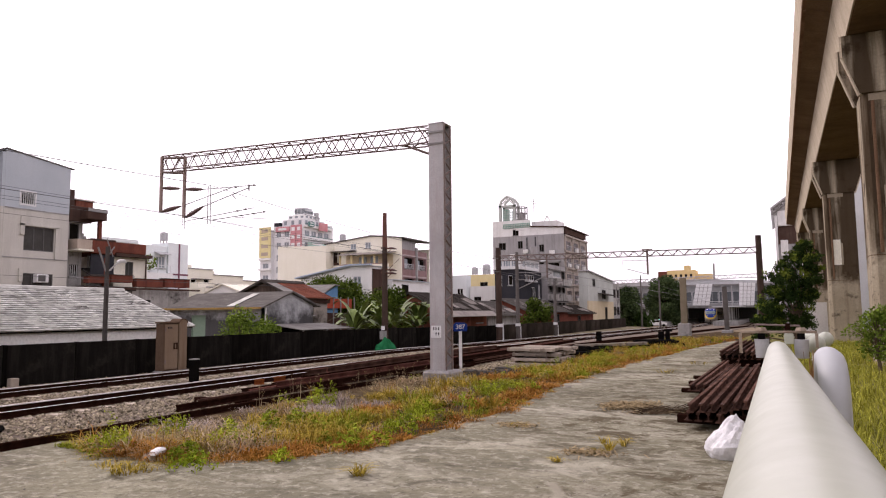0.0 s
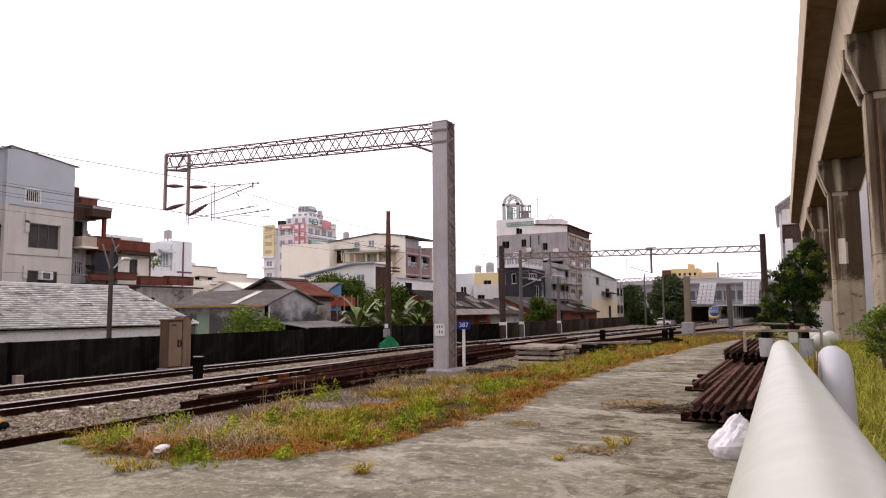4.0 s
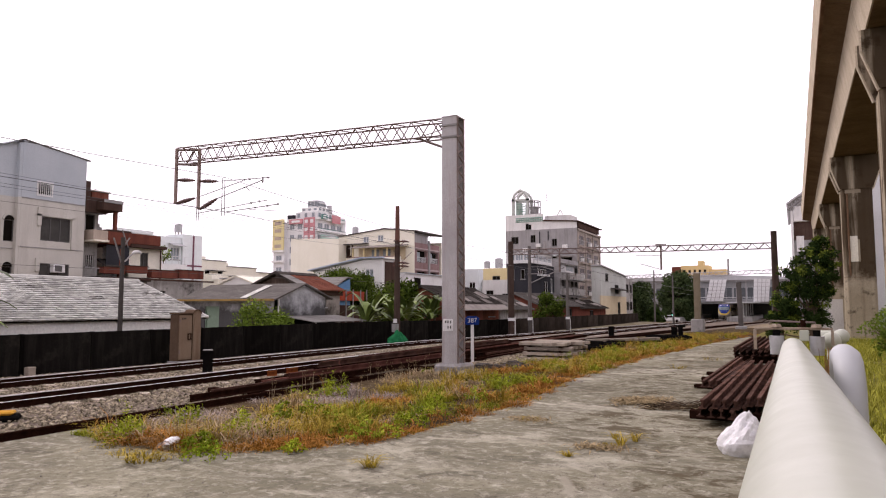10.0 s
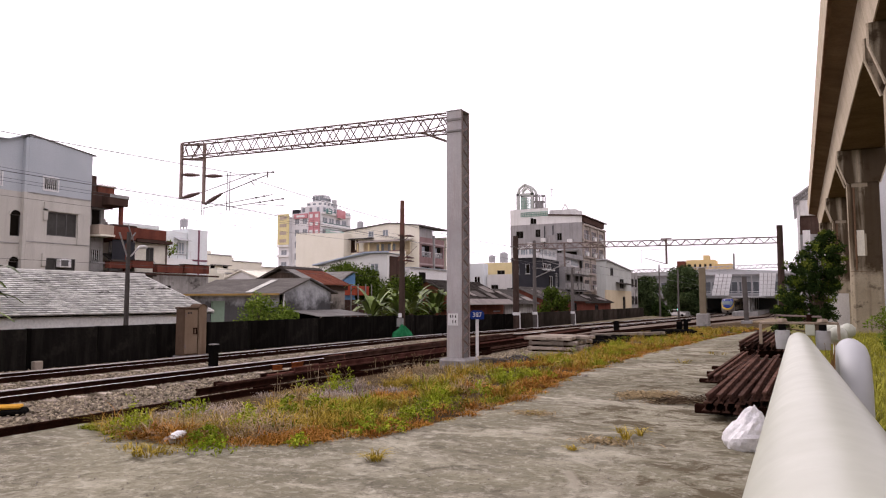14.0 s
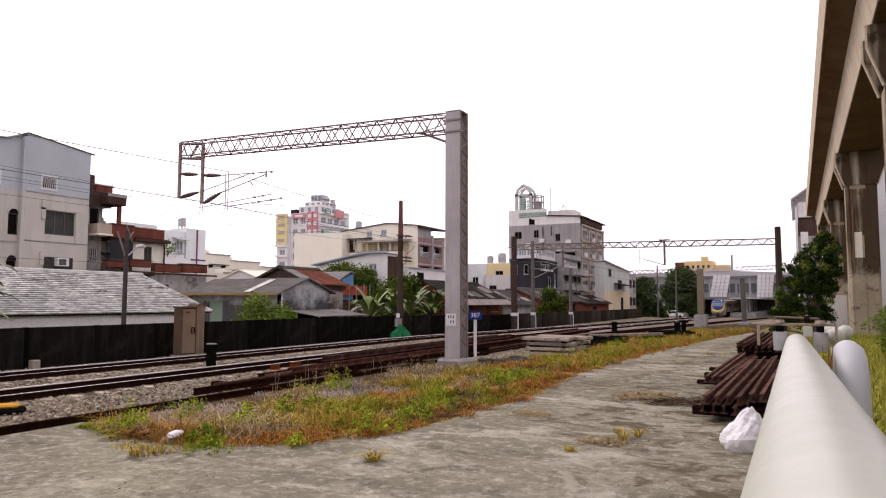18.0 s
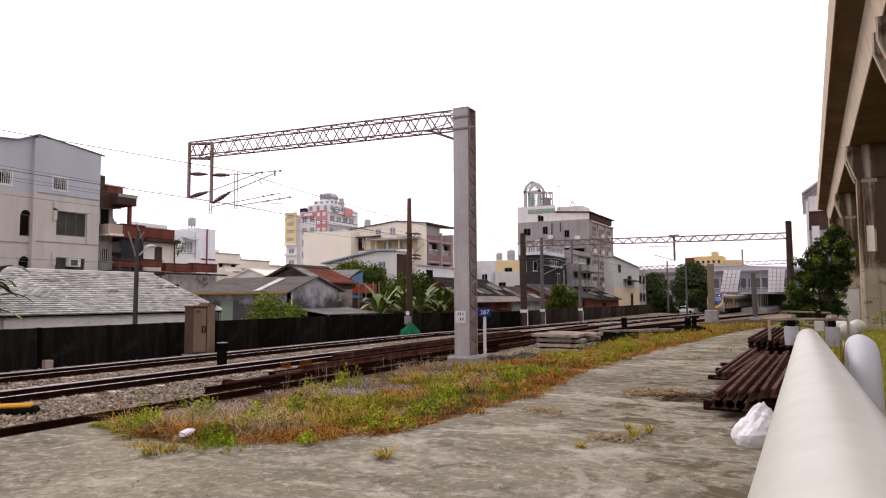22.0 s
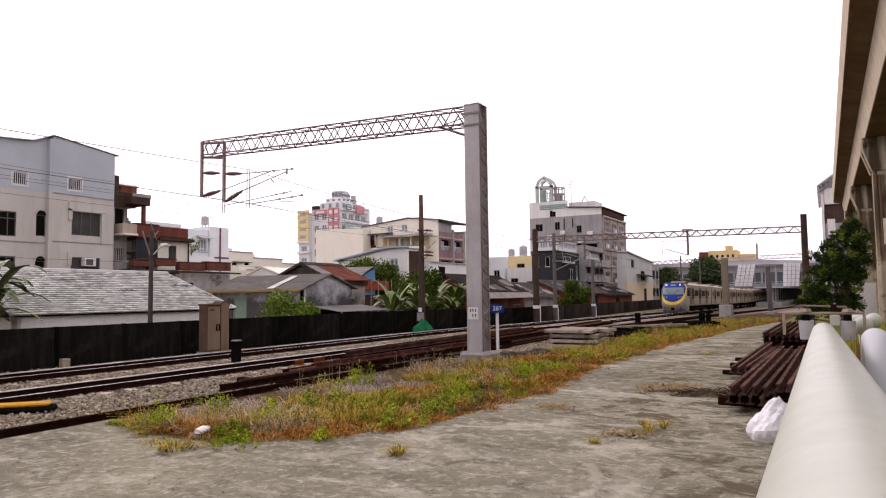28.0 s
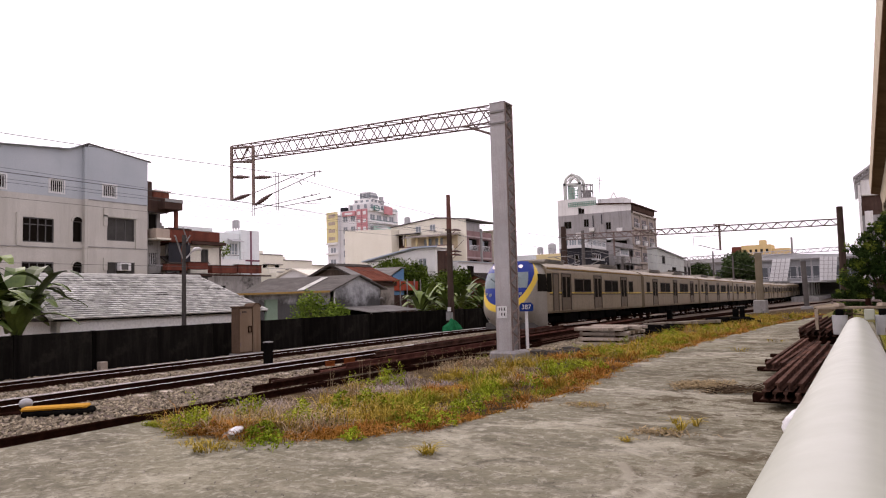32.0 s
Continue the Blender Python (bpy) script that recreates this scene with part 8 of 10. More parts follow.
# pile by the yard, two layers, resting on a timber
for j, (z, n) in enumerate(((0.16, 8), (0.315, 7))):
    for i in range(n):
        rail_lying(-1.56 + i * 0.172 + 0.05 * j + rs.uniform(-0.01, 0.01), 12.9 + rs.uniform(-0.05, 0.25) + (0.0 if i < 4 else 0.35 * (i - 3)), 10.0, -1.2 + rs.uniform(-0.5, 0.5), z, "rail pile by the yard", "rusty brown steel rail in the pile beside the pipe")
for i in range(4):
    rail_lying(-2.05 + i * 0.15, 17.6 + rs.uniform(0, 0.4), 9.0, -1.5 + rs.uniform(-0.6, 0.6), 0.16, "rail pile by the yard", "rusty brown steel rail in the pile beside the pipe")
for y in (13.9, 17.9, 21.8):
    solo("timber", B(-1.85, -0.2, y - 0.1, y + 0.1, 0.0, 0.158, bev=0.015), M["rail_rust"], "dark timber bearer under the rails", "timber", group="timber bearers")
# second pile further on
for j, (z, n) in enumerate(((0.3, 8), (0.455, 7))):
    for i in range(n):
        rail_lying(-2.05 + i * 0.21, 27.4 + rs.uniform(-0.1, 0.3), 11.0, -1.0 + rs.uniform(-0.4, 0.4), z, "far rail pile", "rusty steel rail in a raised pile")
for y in (28.4, 33.0, 37.0):
    solo("timber", B(-2.1, 0.0, y - 0.25, y + 0.25, 0.0, 0.298, bev=0.02), M["rail_rust"], "dark timber bearer under the rails", "timber", group="timber bearers")
for x, y, l in ((-2.5, 22.6, 0.7), (-2.45, 20.9, 0.45), (-2.4, 18.9, 0.5)):
    solo("timber", B(x, x + l, y, y + 0.2, 0.0, 0.1, bev=0.015), M["rail_rust"], "short dark timber offcut lying on concrete", "timber", group="timber offcuts")
# old rails laid along the verge edge, in a loose heap
rail_lying(-11.3, -20, 46, 0.0, 0.02, "old rails by the track", "old rusted rail lying beside the track", paint="rail_rust")
for k in range(11):
    layer = 0 if k < 6 else 1 if k < 9 else 2
    i = k * 1.45 if k < 6 else (k - 6) * 2.7 + 0.9 if k < 9 else (k - 9) * 2.4 + 2.4
    rail_lying(-12.0 - i * 0.2 + rs.uniform(-0.04, 0.04), 11.5 + i * 0.75 + layer * 1.9 + rs.uniform(-0.6, 0.9), rs.uniform(11, 16), rs.uniform(-0.55, 0.55) if layer < 2 else 1.2, layer * 0.157, "old rails by the track", "old rusted rail lying beside the track", paint=("rail_rust", "rail_pile", "rail_red", "rail_rust")[k % 4])
# a further heap beyond the column
for k in range(11):
    layer, i = (0, k * 1.25) if k < 7 else (1, (k - 7) * 2.1 + 0.7)
    rail_lying(-11.75 - i * 0.22 + rs.uniform(-0.05, 0.05), 26.2 + rs.uniform(-1.0, 2.0), rs.uniform(13, 19), rs.uniform(-0.7, 0.4), layer * 0.157 - 0.02, "old rails by the track", "old rusted rail lying beside the track", paint=("rail_pile", "rail_rust", "rail_red")[k % 3])
for x, y, length, rz, z, paint in ((-14.5, 16.6, 0.3, -30, -0.03, "rail_orange"), (-13.25, 16.0, 0.4, -12, 0.15, "rail_orange"), (-12.6, 16.9, 0.7, -6, 0.315, "rail_red")):
    rail_lying(x, y, length, rz, z, "rail offcuts", "short orange-rusted rail offcut on the old rails", paint=paint)
for y in (13.5, 17.5, 21.5, 25.5, 30.0, 35.0):
    solo("timber", B(-13.7, -11.7, y - 0.1, y + 0.1, -0.12, -0.004, bev=0.01), M["rail_rust"], "dark timber bearer under the rails", "timber", group="timber bearers")


def kerb_rubble():
    """Broken dark kerb pieces and rubble between the column and the sleeper stack."""
    r2 = random.Random(31)
    for i in range(9):
        x, y = -9.2 + i * 0.1 + r2.uniform(-0.15, 0.15), 20.7 + i * 0.3 + r2.uniform(-0.2, 0.2)
        w, d, h = r2.uniform(0.16, 0.4), r2.uniform(0.12, 0.22), r2.uniform(0.14, 0.3)
        bm = B(-w, w, -d, d, 0, h, bev=0.03)
        for v in bm.verts:
            v.co += Vector((r2.uniform(-0.04, 0.04), r2.uniform(-0.04, 0.04), r2.uniform(-0.03, 0.03)))
        o = solo("kerb_piece", bm, M["lamp_post"], "broken dark concrete kerb piece on the verge", "rubble", group="kerb rubble")
        o.matrix_basis = pose(x, y, -0.06, 0, 0, r2.uniform(-40, 40))


kerb_rubble()


def stop_blocks():
    """Dark pieces of old timber and iron along the far verge."""
    r2 = random.Random(8)
    for i in range(16):
        y = 33 + i * 1.35 + r2.uniform(-0.3, 0.3)
        x = -9.0 + (y - 33) * 0.06 + r2.uniform(-0.3, 0.3)
        h = r2.uniform(0.2, 0.42)
        o = solo("timber", B(-0.55, 0.55, -0.2, 0.2, 0, h, bev=0.03), M["black"], "tar-black old sleeper end on the verge", "timber", group="old sleepers")
        o.matrix_basis = pose(x, y, dip(y) - 0.03, 0, 0, r2.uniform(-25, 25))
    for i in range(14):
        lay = 0 if i < 9 else 1
        o = solo("timber", B(-0.75, 0.75, -0.12, 0.12, 0, 0.19, bev=0.03), M["black"], "tar-black old sleeper in a tumbled heap", "timber", group="old sleepers")
        o.matrix_basis = pose(-7.3 + r2.uniform(-1.1, 1.1), 48.0 + (i % 9) * 0.26 - 1.0 + lay * 0.4, dip(48) - 0.06 + lay * 0.2, 0, r2.uniform(-4, 4), r2.uniform(-12, 12))
    beam = mesh_of("concrete_sleeper", B(-1.0, 1.0, -0.15, 0.15, 0, 0.16, bev=0.015), M["sleeper"])
    for k in range(3):
        f = (k + 0.5) / 3
        x, y = -10.0 + 2.75 * f, 36.6 + 5.6 * f
        for d in (-0.6, 0.6):
            o = solo("timber", B(-0.5, 0.5, -0.14, 0.14, 0, 0.24, bev=0.03), M["black"], "tar-black old sleeper end on the verge", "timber", group="old sleepers")
            o.matrix_basis = pose(x + 0.44 * d, y + 0.9 * d, dip(y) - 0.05, 0, 0, -20)
        o = tagged(new("concrete_sleeper", beam), "stained concrete sleeper lying on black timbers", "sleeper", "sleepers along the verge")
        o.matrix_basis = pose(x, y, dip(y) + 0.192, 0, 0, 63.9)
    t = thing("rail_stop", "dark iron rail stop standing on the verge", "rail stop", pose(-6.9, 48.6, dip(48.6) - 0.1))
    part("post", B(-0.14, 0.14, -0.14, 0.14, 0, 0.95, bev=0.02), M["black"], t)
    part("head", B(-0.3, 0.3, -0.16, 0.16, 0.953, 1.1, bev=0.02), M["black"], t)


stop_blocks()


def point_motor():
    t = thing("point_machine", "orange-topped point machine between the rails", "point machine", pose(-14.05, 8.0, -0.12, 0, 0, 47))
    part("housing", B(-0.66, 0.64, -0.2, 0.2, 0, 0.12, bev=0.04), M["black"], t)
    part("cover", B(-0.68, 0.55, -0.18, 0.18, 0.123, 0.19, bev=0.03), M["orange_point"], t, "worn orange cover")
    part("drive_rod", R((-1.1, 0.0, 0.08), (-0.7, 0, 0.08), 0.03, seg=8), M["rail_rust"], t)
    b = thing("track_lamp", "small grey round track unit on the ballast", "track unit", pose(-14.85, 7.75, -0.12))
    u = bmesh.new()
    bmesh.ops.create_uvsphere(u, u_segments=14, v_segments=8, radius=0.13, matrix=Matrix.Translation((0, 0, 0.22)) @ Matrix.Diagonal((1, 1, 0.8, 1)))
    part("dome", u, M["grey_metal"], b, smooth=True)
    part("foot", B(-0.08, 0.08, -0.08, 0.08, 0, 0.15), M["black"], b)


point_motor()


def sack():
    bm = bmesh.new()
    bmesh.ops.create_icosphere(bm, subdivisions=4, radius=1.0)
    for v in bm.verts:
        p = v.co.copy()
        n = noise.noise(p * 1.1 + Vector((2, 5, 1))) * 0.35 + abs(noise.noise(p * 2.2 + Vector((1, 7, 3)))) * 0.4 - abs(noise.noise(p * 5 + Vector((6, 2, 8)))) * 0.12
        z = max(-0.5, p.z)
        top = max(0.0, p.z)
        v.co = Vector((p.x * (0.36 + 0.16 * n) * (1 - 0.45 * top) + 0.08 * top, p.y * (0.33 + 0.16 * n) * (1 - 0.4 * top), (z + 0.5) * (0.34 + 0.2 * n) * (1.1 - 0.25 * abs(p.x))))
    o = solo("sack", bm, M["sack"], "crumpled white plastic sack on the concrete", "sack")
    o.matrix_basis = pose(-0.72, 10.9, 0.0, 0, 0, 20)


sack()


def street_lamp():
    t = thing("street_lamp", "grey pole with curved arm street lamp and steel bracing", "street lamp", pose(-23.4, 18.3, -0.5))
    part("pole", R((0, 0, 0), (0, 0, 5.3), 0.1, 0.075, seg=12), M["lamp_post"], t)
    pts = [(0.0, 0.0, 4.3), (0.05, 0.12, 4.4), (0.1, 0.3, 4.62), (0.1, 0.42, 4.7)]
    part("arm", tube(bmesh.new(), pts, 0.03, 8), M["galv"], t)
    part("lamp_head", tube(bmesh.new(), [(0.1, 0.36, 4.68), (0.1, 0.46, 4.74), (0.1, 0.66, 4.76), (0.1, 0.78, 4.72)], [0.04, 0.075, 0.075, 0.035], 12), M["lamp_cover"], t)
    br = bmesh.new()
    rod(br, (0, -0.42, 5.25), (0, 0, 4.2), 0.035, seg=6)
    rod(br, (0, 0.3, 5.3), (0, 0.0, 4.9), 0.03, seg=6)
    rod(br, (0, -0.05, 5.6), (0, 0.25, 4.9), 0.025, seg=6)
    part("brace", br, M["galv_dark"], t)


street_lamp()


def far_yard():
    c = thing("mast", "grey-green steel mast on a square concrete base", "mast", pose(-8.75, 73.5, dip(73.5) - 0.2))
    part("shaft", B(-0.3, 0.3, -0.25, 0.25, 0, 6.0, bev=0.02), M["mast_tan"], c)
    part("base_block", B(-0.6, 0.6, -0.55, 0.55, 0, 1.4, bev=0.06), M["wall_stained"], c, "pale concrete base block")
    d = thing("mast", "leaning dark steel mast near the platform", "mast", pose(-5.7, 88.0, dip(88) - 0.2, 0, -1.5, 0))
    part("shaft", B(-0.26, 0.26, -0.3, 0.3, 0, 5.6, bev=0.02), M["pole_grey"], d)
    part("base_block", B(-0.6, 0.6, -0.6, 0.6, 0, 0.5, bev=0.05), M["concrete_grey"], d)
    for x, y, h in ((-22.5, 128, 9.5), (-17.8, 118, 8.0), (-3.0, 120, 6.5)):
        concrete_pole("mast", "slim grey mast along the station tracks", x, y, h, 0.14, "pole_grey", cat="mast")
    v = thing("car", "small white car parked beyond the tracks", "car", pose(-24.7, 160.0, dip(160) - 0.2, 0, 0, 8))
    part("body", P([(-1.9, 0.35), (1.9, 0.35), (2.0, 0.8), (1.1, 0.95), (0.5, 1.5), (-1.4, 1.52), (-1.9, 1.0)], "y", -0.8, 0.8), M["paint_white"], v)
    part("windscreen", P([(1.06, 1.0), (0.54, 1.46), (0.58, 1.48), (1.1, 1.02)], "y", -0.7, 0.7), M["glass"], v)
    for w in (-0.806, 0.802):
        part("side_window", B(-1.3, 0.4, w, w + 0.004, 1.0, 1.4), M["glass"], v)
    for x in (-1.25, 1.25):
        for y in (-0.72, 0.72):
            part("wheel", R((x, y - 0.1, 0.3), (x, y + 0.1, 0.3), 0.3, seg=16), M["black"], v)
    s = thing("signal", "low dwarf signal with green light", "signal", pose(-21.55, 141.5, dip(141.5) - 0.2))
    part("mast", R((0, 0, 0), (0, 0, 2.6), 0.05, seg=8), M["galv"], s)
    part("head", B(-0.18, 0.18, -0.12, 0.12, 1.5, 2.1, bev=0.02), M["black"], s)
    part("lens", R((0, -0.14, 1.65), (0, -0.121, 1.65), 0.09, seg=12), GREEN_LIGHT, s)


GREEN_LIGHT = glow("green_light", (0.2, 1.0, 0.75), 3.0)
far_yard()


def station():
    y = 196.0
    zb = dip(200)
    t = thing("station", "grey elevated station concourse across the tracks", "station")
    wins = [(-44 + k * 3.3, -44 + k * 3.3 + 3.0, 3.9, 7.0, dict(frame="station_grey", pane="station_glass", mullions=1, sill=False)) for k in range(13)]
    facade(t, "y", y, -46, 2.0, 3.2, 8.6, "station_wall", wins)
    part("roof", P([(-46.5, 8.6), (2.5, 8.6), (2.5, 9.3), (-20, 10.4), (-46.5, 9.4)], "y", y - 1.2, y + 30), M["station_grey"], t)
    part("floor_slab", B(-46, 2, y + 0.22, y + 28, 2.7, 3.2), M["concrete_grey"], t)
    # Infill added for the darkness below the concourse; hides the building behind.
    part("rear_wall", B(-46, 2, y + 27, y + 27.4, zb - 0.6, 2.7), M["frame_dark"], t, "dark infill added below the concourse")
    part("truss", lattice(bmesh.new(), (-46, y - 2.0, 10.0), (2.5, y - 2.0, 11.0), 0.9, 0.9, 34, r=0.06), M["galv"], t)
    for x in (-45, -33, -24, -11.5, -5, 1.0):
        part("column", B(x - 0.4, x + 0.4, y + 1, y + 2, zb - 0.6, 2.7), M["concrete_grey"], t)
    for tl, tr, br_, bl in (((-19.34, 8.9), (-15.4, 8.83), (-16.4, 3.36), (-20.43, 3.37)), ((-9.0, 9.0), (-5.3, 8.8), (-5.84, 3.2), (-9.3, 3.2))):
        p = part("screen_panel", P([tl, tr, br_, bl], "y", 190.0, 190.3), M["sign_white"], t, "large pale glazed stair screen, leaning")
        for k in range(1, 6):
            f = k / 6
            a, b = (tl[0] + (bl[0] - tl[0]) * f, tl[1] + (bl[1] - tl[1]) * f), (tr[0] + (br_[0] - tr[0]) * f, tr[1] + (br_[1] - tr[1]) * f)
            part("screen_bar", R((a[0], 189.95, a[1]), (b[0], 189.95, b[1]), 0.05, seg=5), M["galv"], p)
        for k in range(1, 4):
            f = k / 4
            a, b = (tl[0] + (tr[0] - tl[0]) * f, tl[1] + (tr[1] - tl[1]) * f), (bl[0] + (br_[0] - bl[0]) * f, bl[1] + (br_[1] - bl[1]) * f)
            part("screen_bar", R((a[0], 189.93, a[1]), (b[0], 189.93, b[1]), 0.05, seg=5), M["galv_dark"], p)
    for x in (-44, -37, -30, -23.5, -13.5, -11.2, -3.5, 0.5):
        part("roof_post", B(x - 0.12, x + 0.12, y - 1.1, y - 0.9, 3.2, 8.6), M["galv"], t)
    part("handrail", B(-46, 2, y - 0.8, y - 0.72, 4.3, 4.4), M["paint_white"], t)
    part("fascia", B(-46.3, 2.3, y - 1.3, y - 1.204, 8.5, 8.9), M["galv_dark"], t)
    for x0, x1 in ((-13.6, -8.4), (-27.5, -22.5)):
        pl = thing("platform", "station platform with canopy on posts", "platform", kind="structure")
        part("deck", B(x0, x1, 165, 300, zb - 0.6, zb + 0.85), M["concrete_grey"], pl)
        part("canopy", B(x0 - 0.4, x1 + 0.4, 168, 300, zb + 4.0, zb + 4.25), M["station_grey"], pl)
        for k in range(10):
            part("post", B((x0 + x1) / 2 - 0.15, (x0 + x1) / 2 + 0.15, 169 + k * 10, 169.3 + k * 10, zb + 0.85, zb + 4.0), M["paint_white"], pl)
    o = thing("distant_building", "distant orange-yellow building above the station roof", "building")
    shell(o, -34.0, 330.0, 345.0, 12, 20.4, "orange_wall", [], grid_windows(-45.5, -34.5, 12, 19.6, 5, 2, 1.0, 1.6, frame="frame_dark"))
    part("roof_room", B(-39, -36.6, 333, 340, 20.3, 22.6), M["orange_wall"], o)
    part("side_block", B(-50, -46.1, 330, 344, -1.6, 20), M["brick_red"], o)
    part("wing", B(-33.9, -27.0, 333, 344, -1.6, 18.6), M["orange_wall"], o)
    part("mast", R((-26, 332, -1.6), (-26, 332, 23), 0.4, seg=8), M["galv_dark"], o)
    g = thing("elevated_station", "pale grey modern station block at the end of the viaduct", "building")
    shell(g, 4.2, 150.0, 190.0, 3.9, 14.8, "concrete_grey", [], grid_windows(0.6, 4.0, 8, 14, 1, 2, 1.8, 1.4, frame="frame_dark"))
    part("side_sheet", B(-0.15, 0.27, 149.6, 189, 3.0, 20.5), M["tile_white"], g, "thin pale sheet along the corner")
    part("pale_panel", B(0.7, 2.0, 149.8, 149.96, 12.6, 15.6), M["tile_white"], g)
    part("window_band", B(0.3, 4.2, 150.0, 190, 14.804, 18.4), M["brown_dark"], g, "dark brown window band")
    part("upper_box", B(0.35, 4.4, 149.5, 190, 18.404, 21.4, bev=0.1), M["tile_white"], g)
    part("roof_truss", lattice(bmesh.new(), (-0.6, 149.6, 21.3), (5.0, 149.6, 25.4), 1.0, 1.0, 8, r=0.12), M["galv_dark"], g, "open steel roof truss")
    part("roof", P([(-0.8, 21.9), (5.0, 26.1), (5.0, 26.3), (-0.8, 22.1)], "y", 149.2, 190), M["grey_metal"], g)
    w = thing("distant_wall", "low white wall below the viaduct", "wall", kind="structure")
    part("panel", B(0.8, 3.1, 58.2, 58.5, -0.9, 2.6), M["tile_white"], w)
    bl = thing("distant_building", "pale grey building with windows behind the piers", "building")
    shell(bl, 16.0, 110.0, 130.0, 8.5, 22.0, "station_grey", [], grid_windows(8, 15.5, 4, 21, 3, 6, 1.3, 1.5, frame="frame_dark", pane="glass_pale", mullions=1))


station()


def wires():
    def wire(label, x, z, x2, z2, y0, y1, sag, spans, r=0.011):
        pts = []
        for k in range(spans):
            for i in range(0 if k == 0 else 1, 13):
                f = i / 12
                g = (k + f) / spans
                pts.append((x + (x2 - x) * g, y0 + (y1 - y0) * g, z + (z2 - z) * g - sag * 4 * f * (1 - f)))
        solo("overhead_wire", tube(bmesh.new(), pts, r, 5), M["wire"], label, "overhead wire", group="overhead wires")
    for label, rows in (("contact wire strung over the far track", ((TRACK_FAR, 5.75, TRACK_FAR, 5.2, 19.85, 55, 0.05, 1), (TRACK_FAR, 5.75, TRACK_FAR, 5.75, -30, 19.85, 0.05, 1), (TRACK_FAR, 5.2, TRACK_FAR, 4.2, 55, 190, 0.03, 3))),
                        ("sagging messenger wire over the far track", ((TRACK_FAR, 7.1, TRACK_FAR, 6.4, 19.85, 55, 0.5, 1), (TRACK_FAR, 7.1, TRACK_FAR, 7.1, -30, 19.85, 0.5, 1), (TRACK_FAR, 6.4, TRACK_FAR, 5.4, 55, 190, 0.4, 3))),
                        ("thin overhead wire above the near track", ((-15.75, 5.2, -15.75, 4.2, 55, 190, 0.03, 3), (-15.75, 6.3, -15.75, 5.4, 55, 190, 0.4, 3)))):
        for row in rows:
            wire(label, *row)
    for row in ((-21.5, 6.95, -21.5, 6.1, -30, 36, 0.25, 1), (-21.5, 6.32, -21.5, 5.9, -30, 36, 0.2, 1), (-21.5, 6.22, -21.5, 5.8, -30, 36, 0.2, 1), (-21.5, 5.55, -21.5, 5.4, -30, 36, 0.15, 1), (-21.5, 3.45, -21.5, 3.5, -30, 36, 0.1, 1), (-21.5, 5.9, -21.5, 5.2, 36, 72, 0.3, 2)):
        wire("dark feeder cable strung along the wall side", *row, 0.006)


wires()


# ---- plants and loose stone ----
def blades(name, spots, material, label, height=(0.1, 0.35), width=0.012, lean=0.5, seed=1, category="grass", seg=2):
    """Bent grass blades; spots: list of (x, y, z, scale)."""
    rg = random.Random(seed)
    vs, fs = [], []
    for x, y, z, s in spots:
        h, a, ln, w = rg.uniform(*height) * s, rg.uniform(0, 6.283), rg.uniform(0.1, 1.0) * lean, width * rg.uniform(0.7, 1.4)
        ca, sa = math.cos(a), math.sin(a)
        px_, py_ = -sa * w, ca * w
        d1, d2 = ln * h * 0.35, ln * h
        n = len(vs)
        vs += [(x - px_, y - py_, z), (x + px_, y + py_, z), (x + ca * d1 - px_ * 0.8, y + sa * d1 - py_ * 0.8, z + h * 0.6), (x + ca * d1 + px_ * 0.8, y + sa * d1 + py_ * 0.8, z + h * 0.6), (x + ca * d2, y + sa * d2, z + h * (1.0 - 0.25 * ln))]
        fs += [(n, n + 1, n + 3, n + 2), (n + 2, n + 3, n + 4)]
    return soup(name, vs, fs, material, label, category)


def verge_edge(y):
    return float(np.interp(y, (7.35, 8.25, 9.1, 9.7, 14.3, 19.6, 24.8, 29, 36, 44, 58, 95), (-8.05, -6.6, -6.2, -5.75, -5.35, -5.82, -5.66, -5.5, -4.9, -4.6, -3.2, -2.2)))


def verge_left(y):
    return float(np.interp(y, (7.4, 19.2, 21.5, 27, 30, 36, 44, 58, 95), (-10.9, -10.9, -9.0, -8.0, -8.2, -8.6, -9.2, -8.5, -7.0)))


rg = random.Random(21)
sets = {"green": [], "olive": [], "dry": [], "red": [], "pale": []}


def tuft(kind, cx, cy, r, h, n):
    """One clump: blades that lean out from its middle."""
    z = -0.04 + dip(cy)
    for _ in range(n):
        a, d = rg.uniform(0, 6.283), r * math.sqrt(rg.random())
        s = h * (1.15 - 0.7 * (d / r) ** 2) * rg.uniform(0.5, 1.15)
        sets[kind].append((cx + d * math.cos(a), cy + d * math.sin(a), z, s, a))


def cover(x, y, edge):
    """Kind of grass at a spot: patches about a metre wide, withered towards the concrete, pale towards the rails."""
    k = 1.3 * noise.noise(Vector((x * 0.75 + 4, y * 0.5 - 7, 1))) + 0.35 * noise.noise(Vector((x * 2.2, y * 1.6, 5)))
    if y > 22:
        return "red" if edge < 0.8 and k < 0.1 else "olive" if k < 0.26 else "green" if k < 0.42 else "red"
    if edge < 0.9:
        return "red" if k < 0.18 else "green" if k > 0.5 else "olive"
    if edge < 3.0:
        return "green" if k > 0.34 else "olive" if k > -0.05 else "red" if k < -0.2 else "dry"
    return "olive" if k > 0.18 else "pale" if y < 16 and k < 0.0 else "dry"


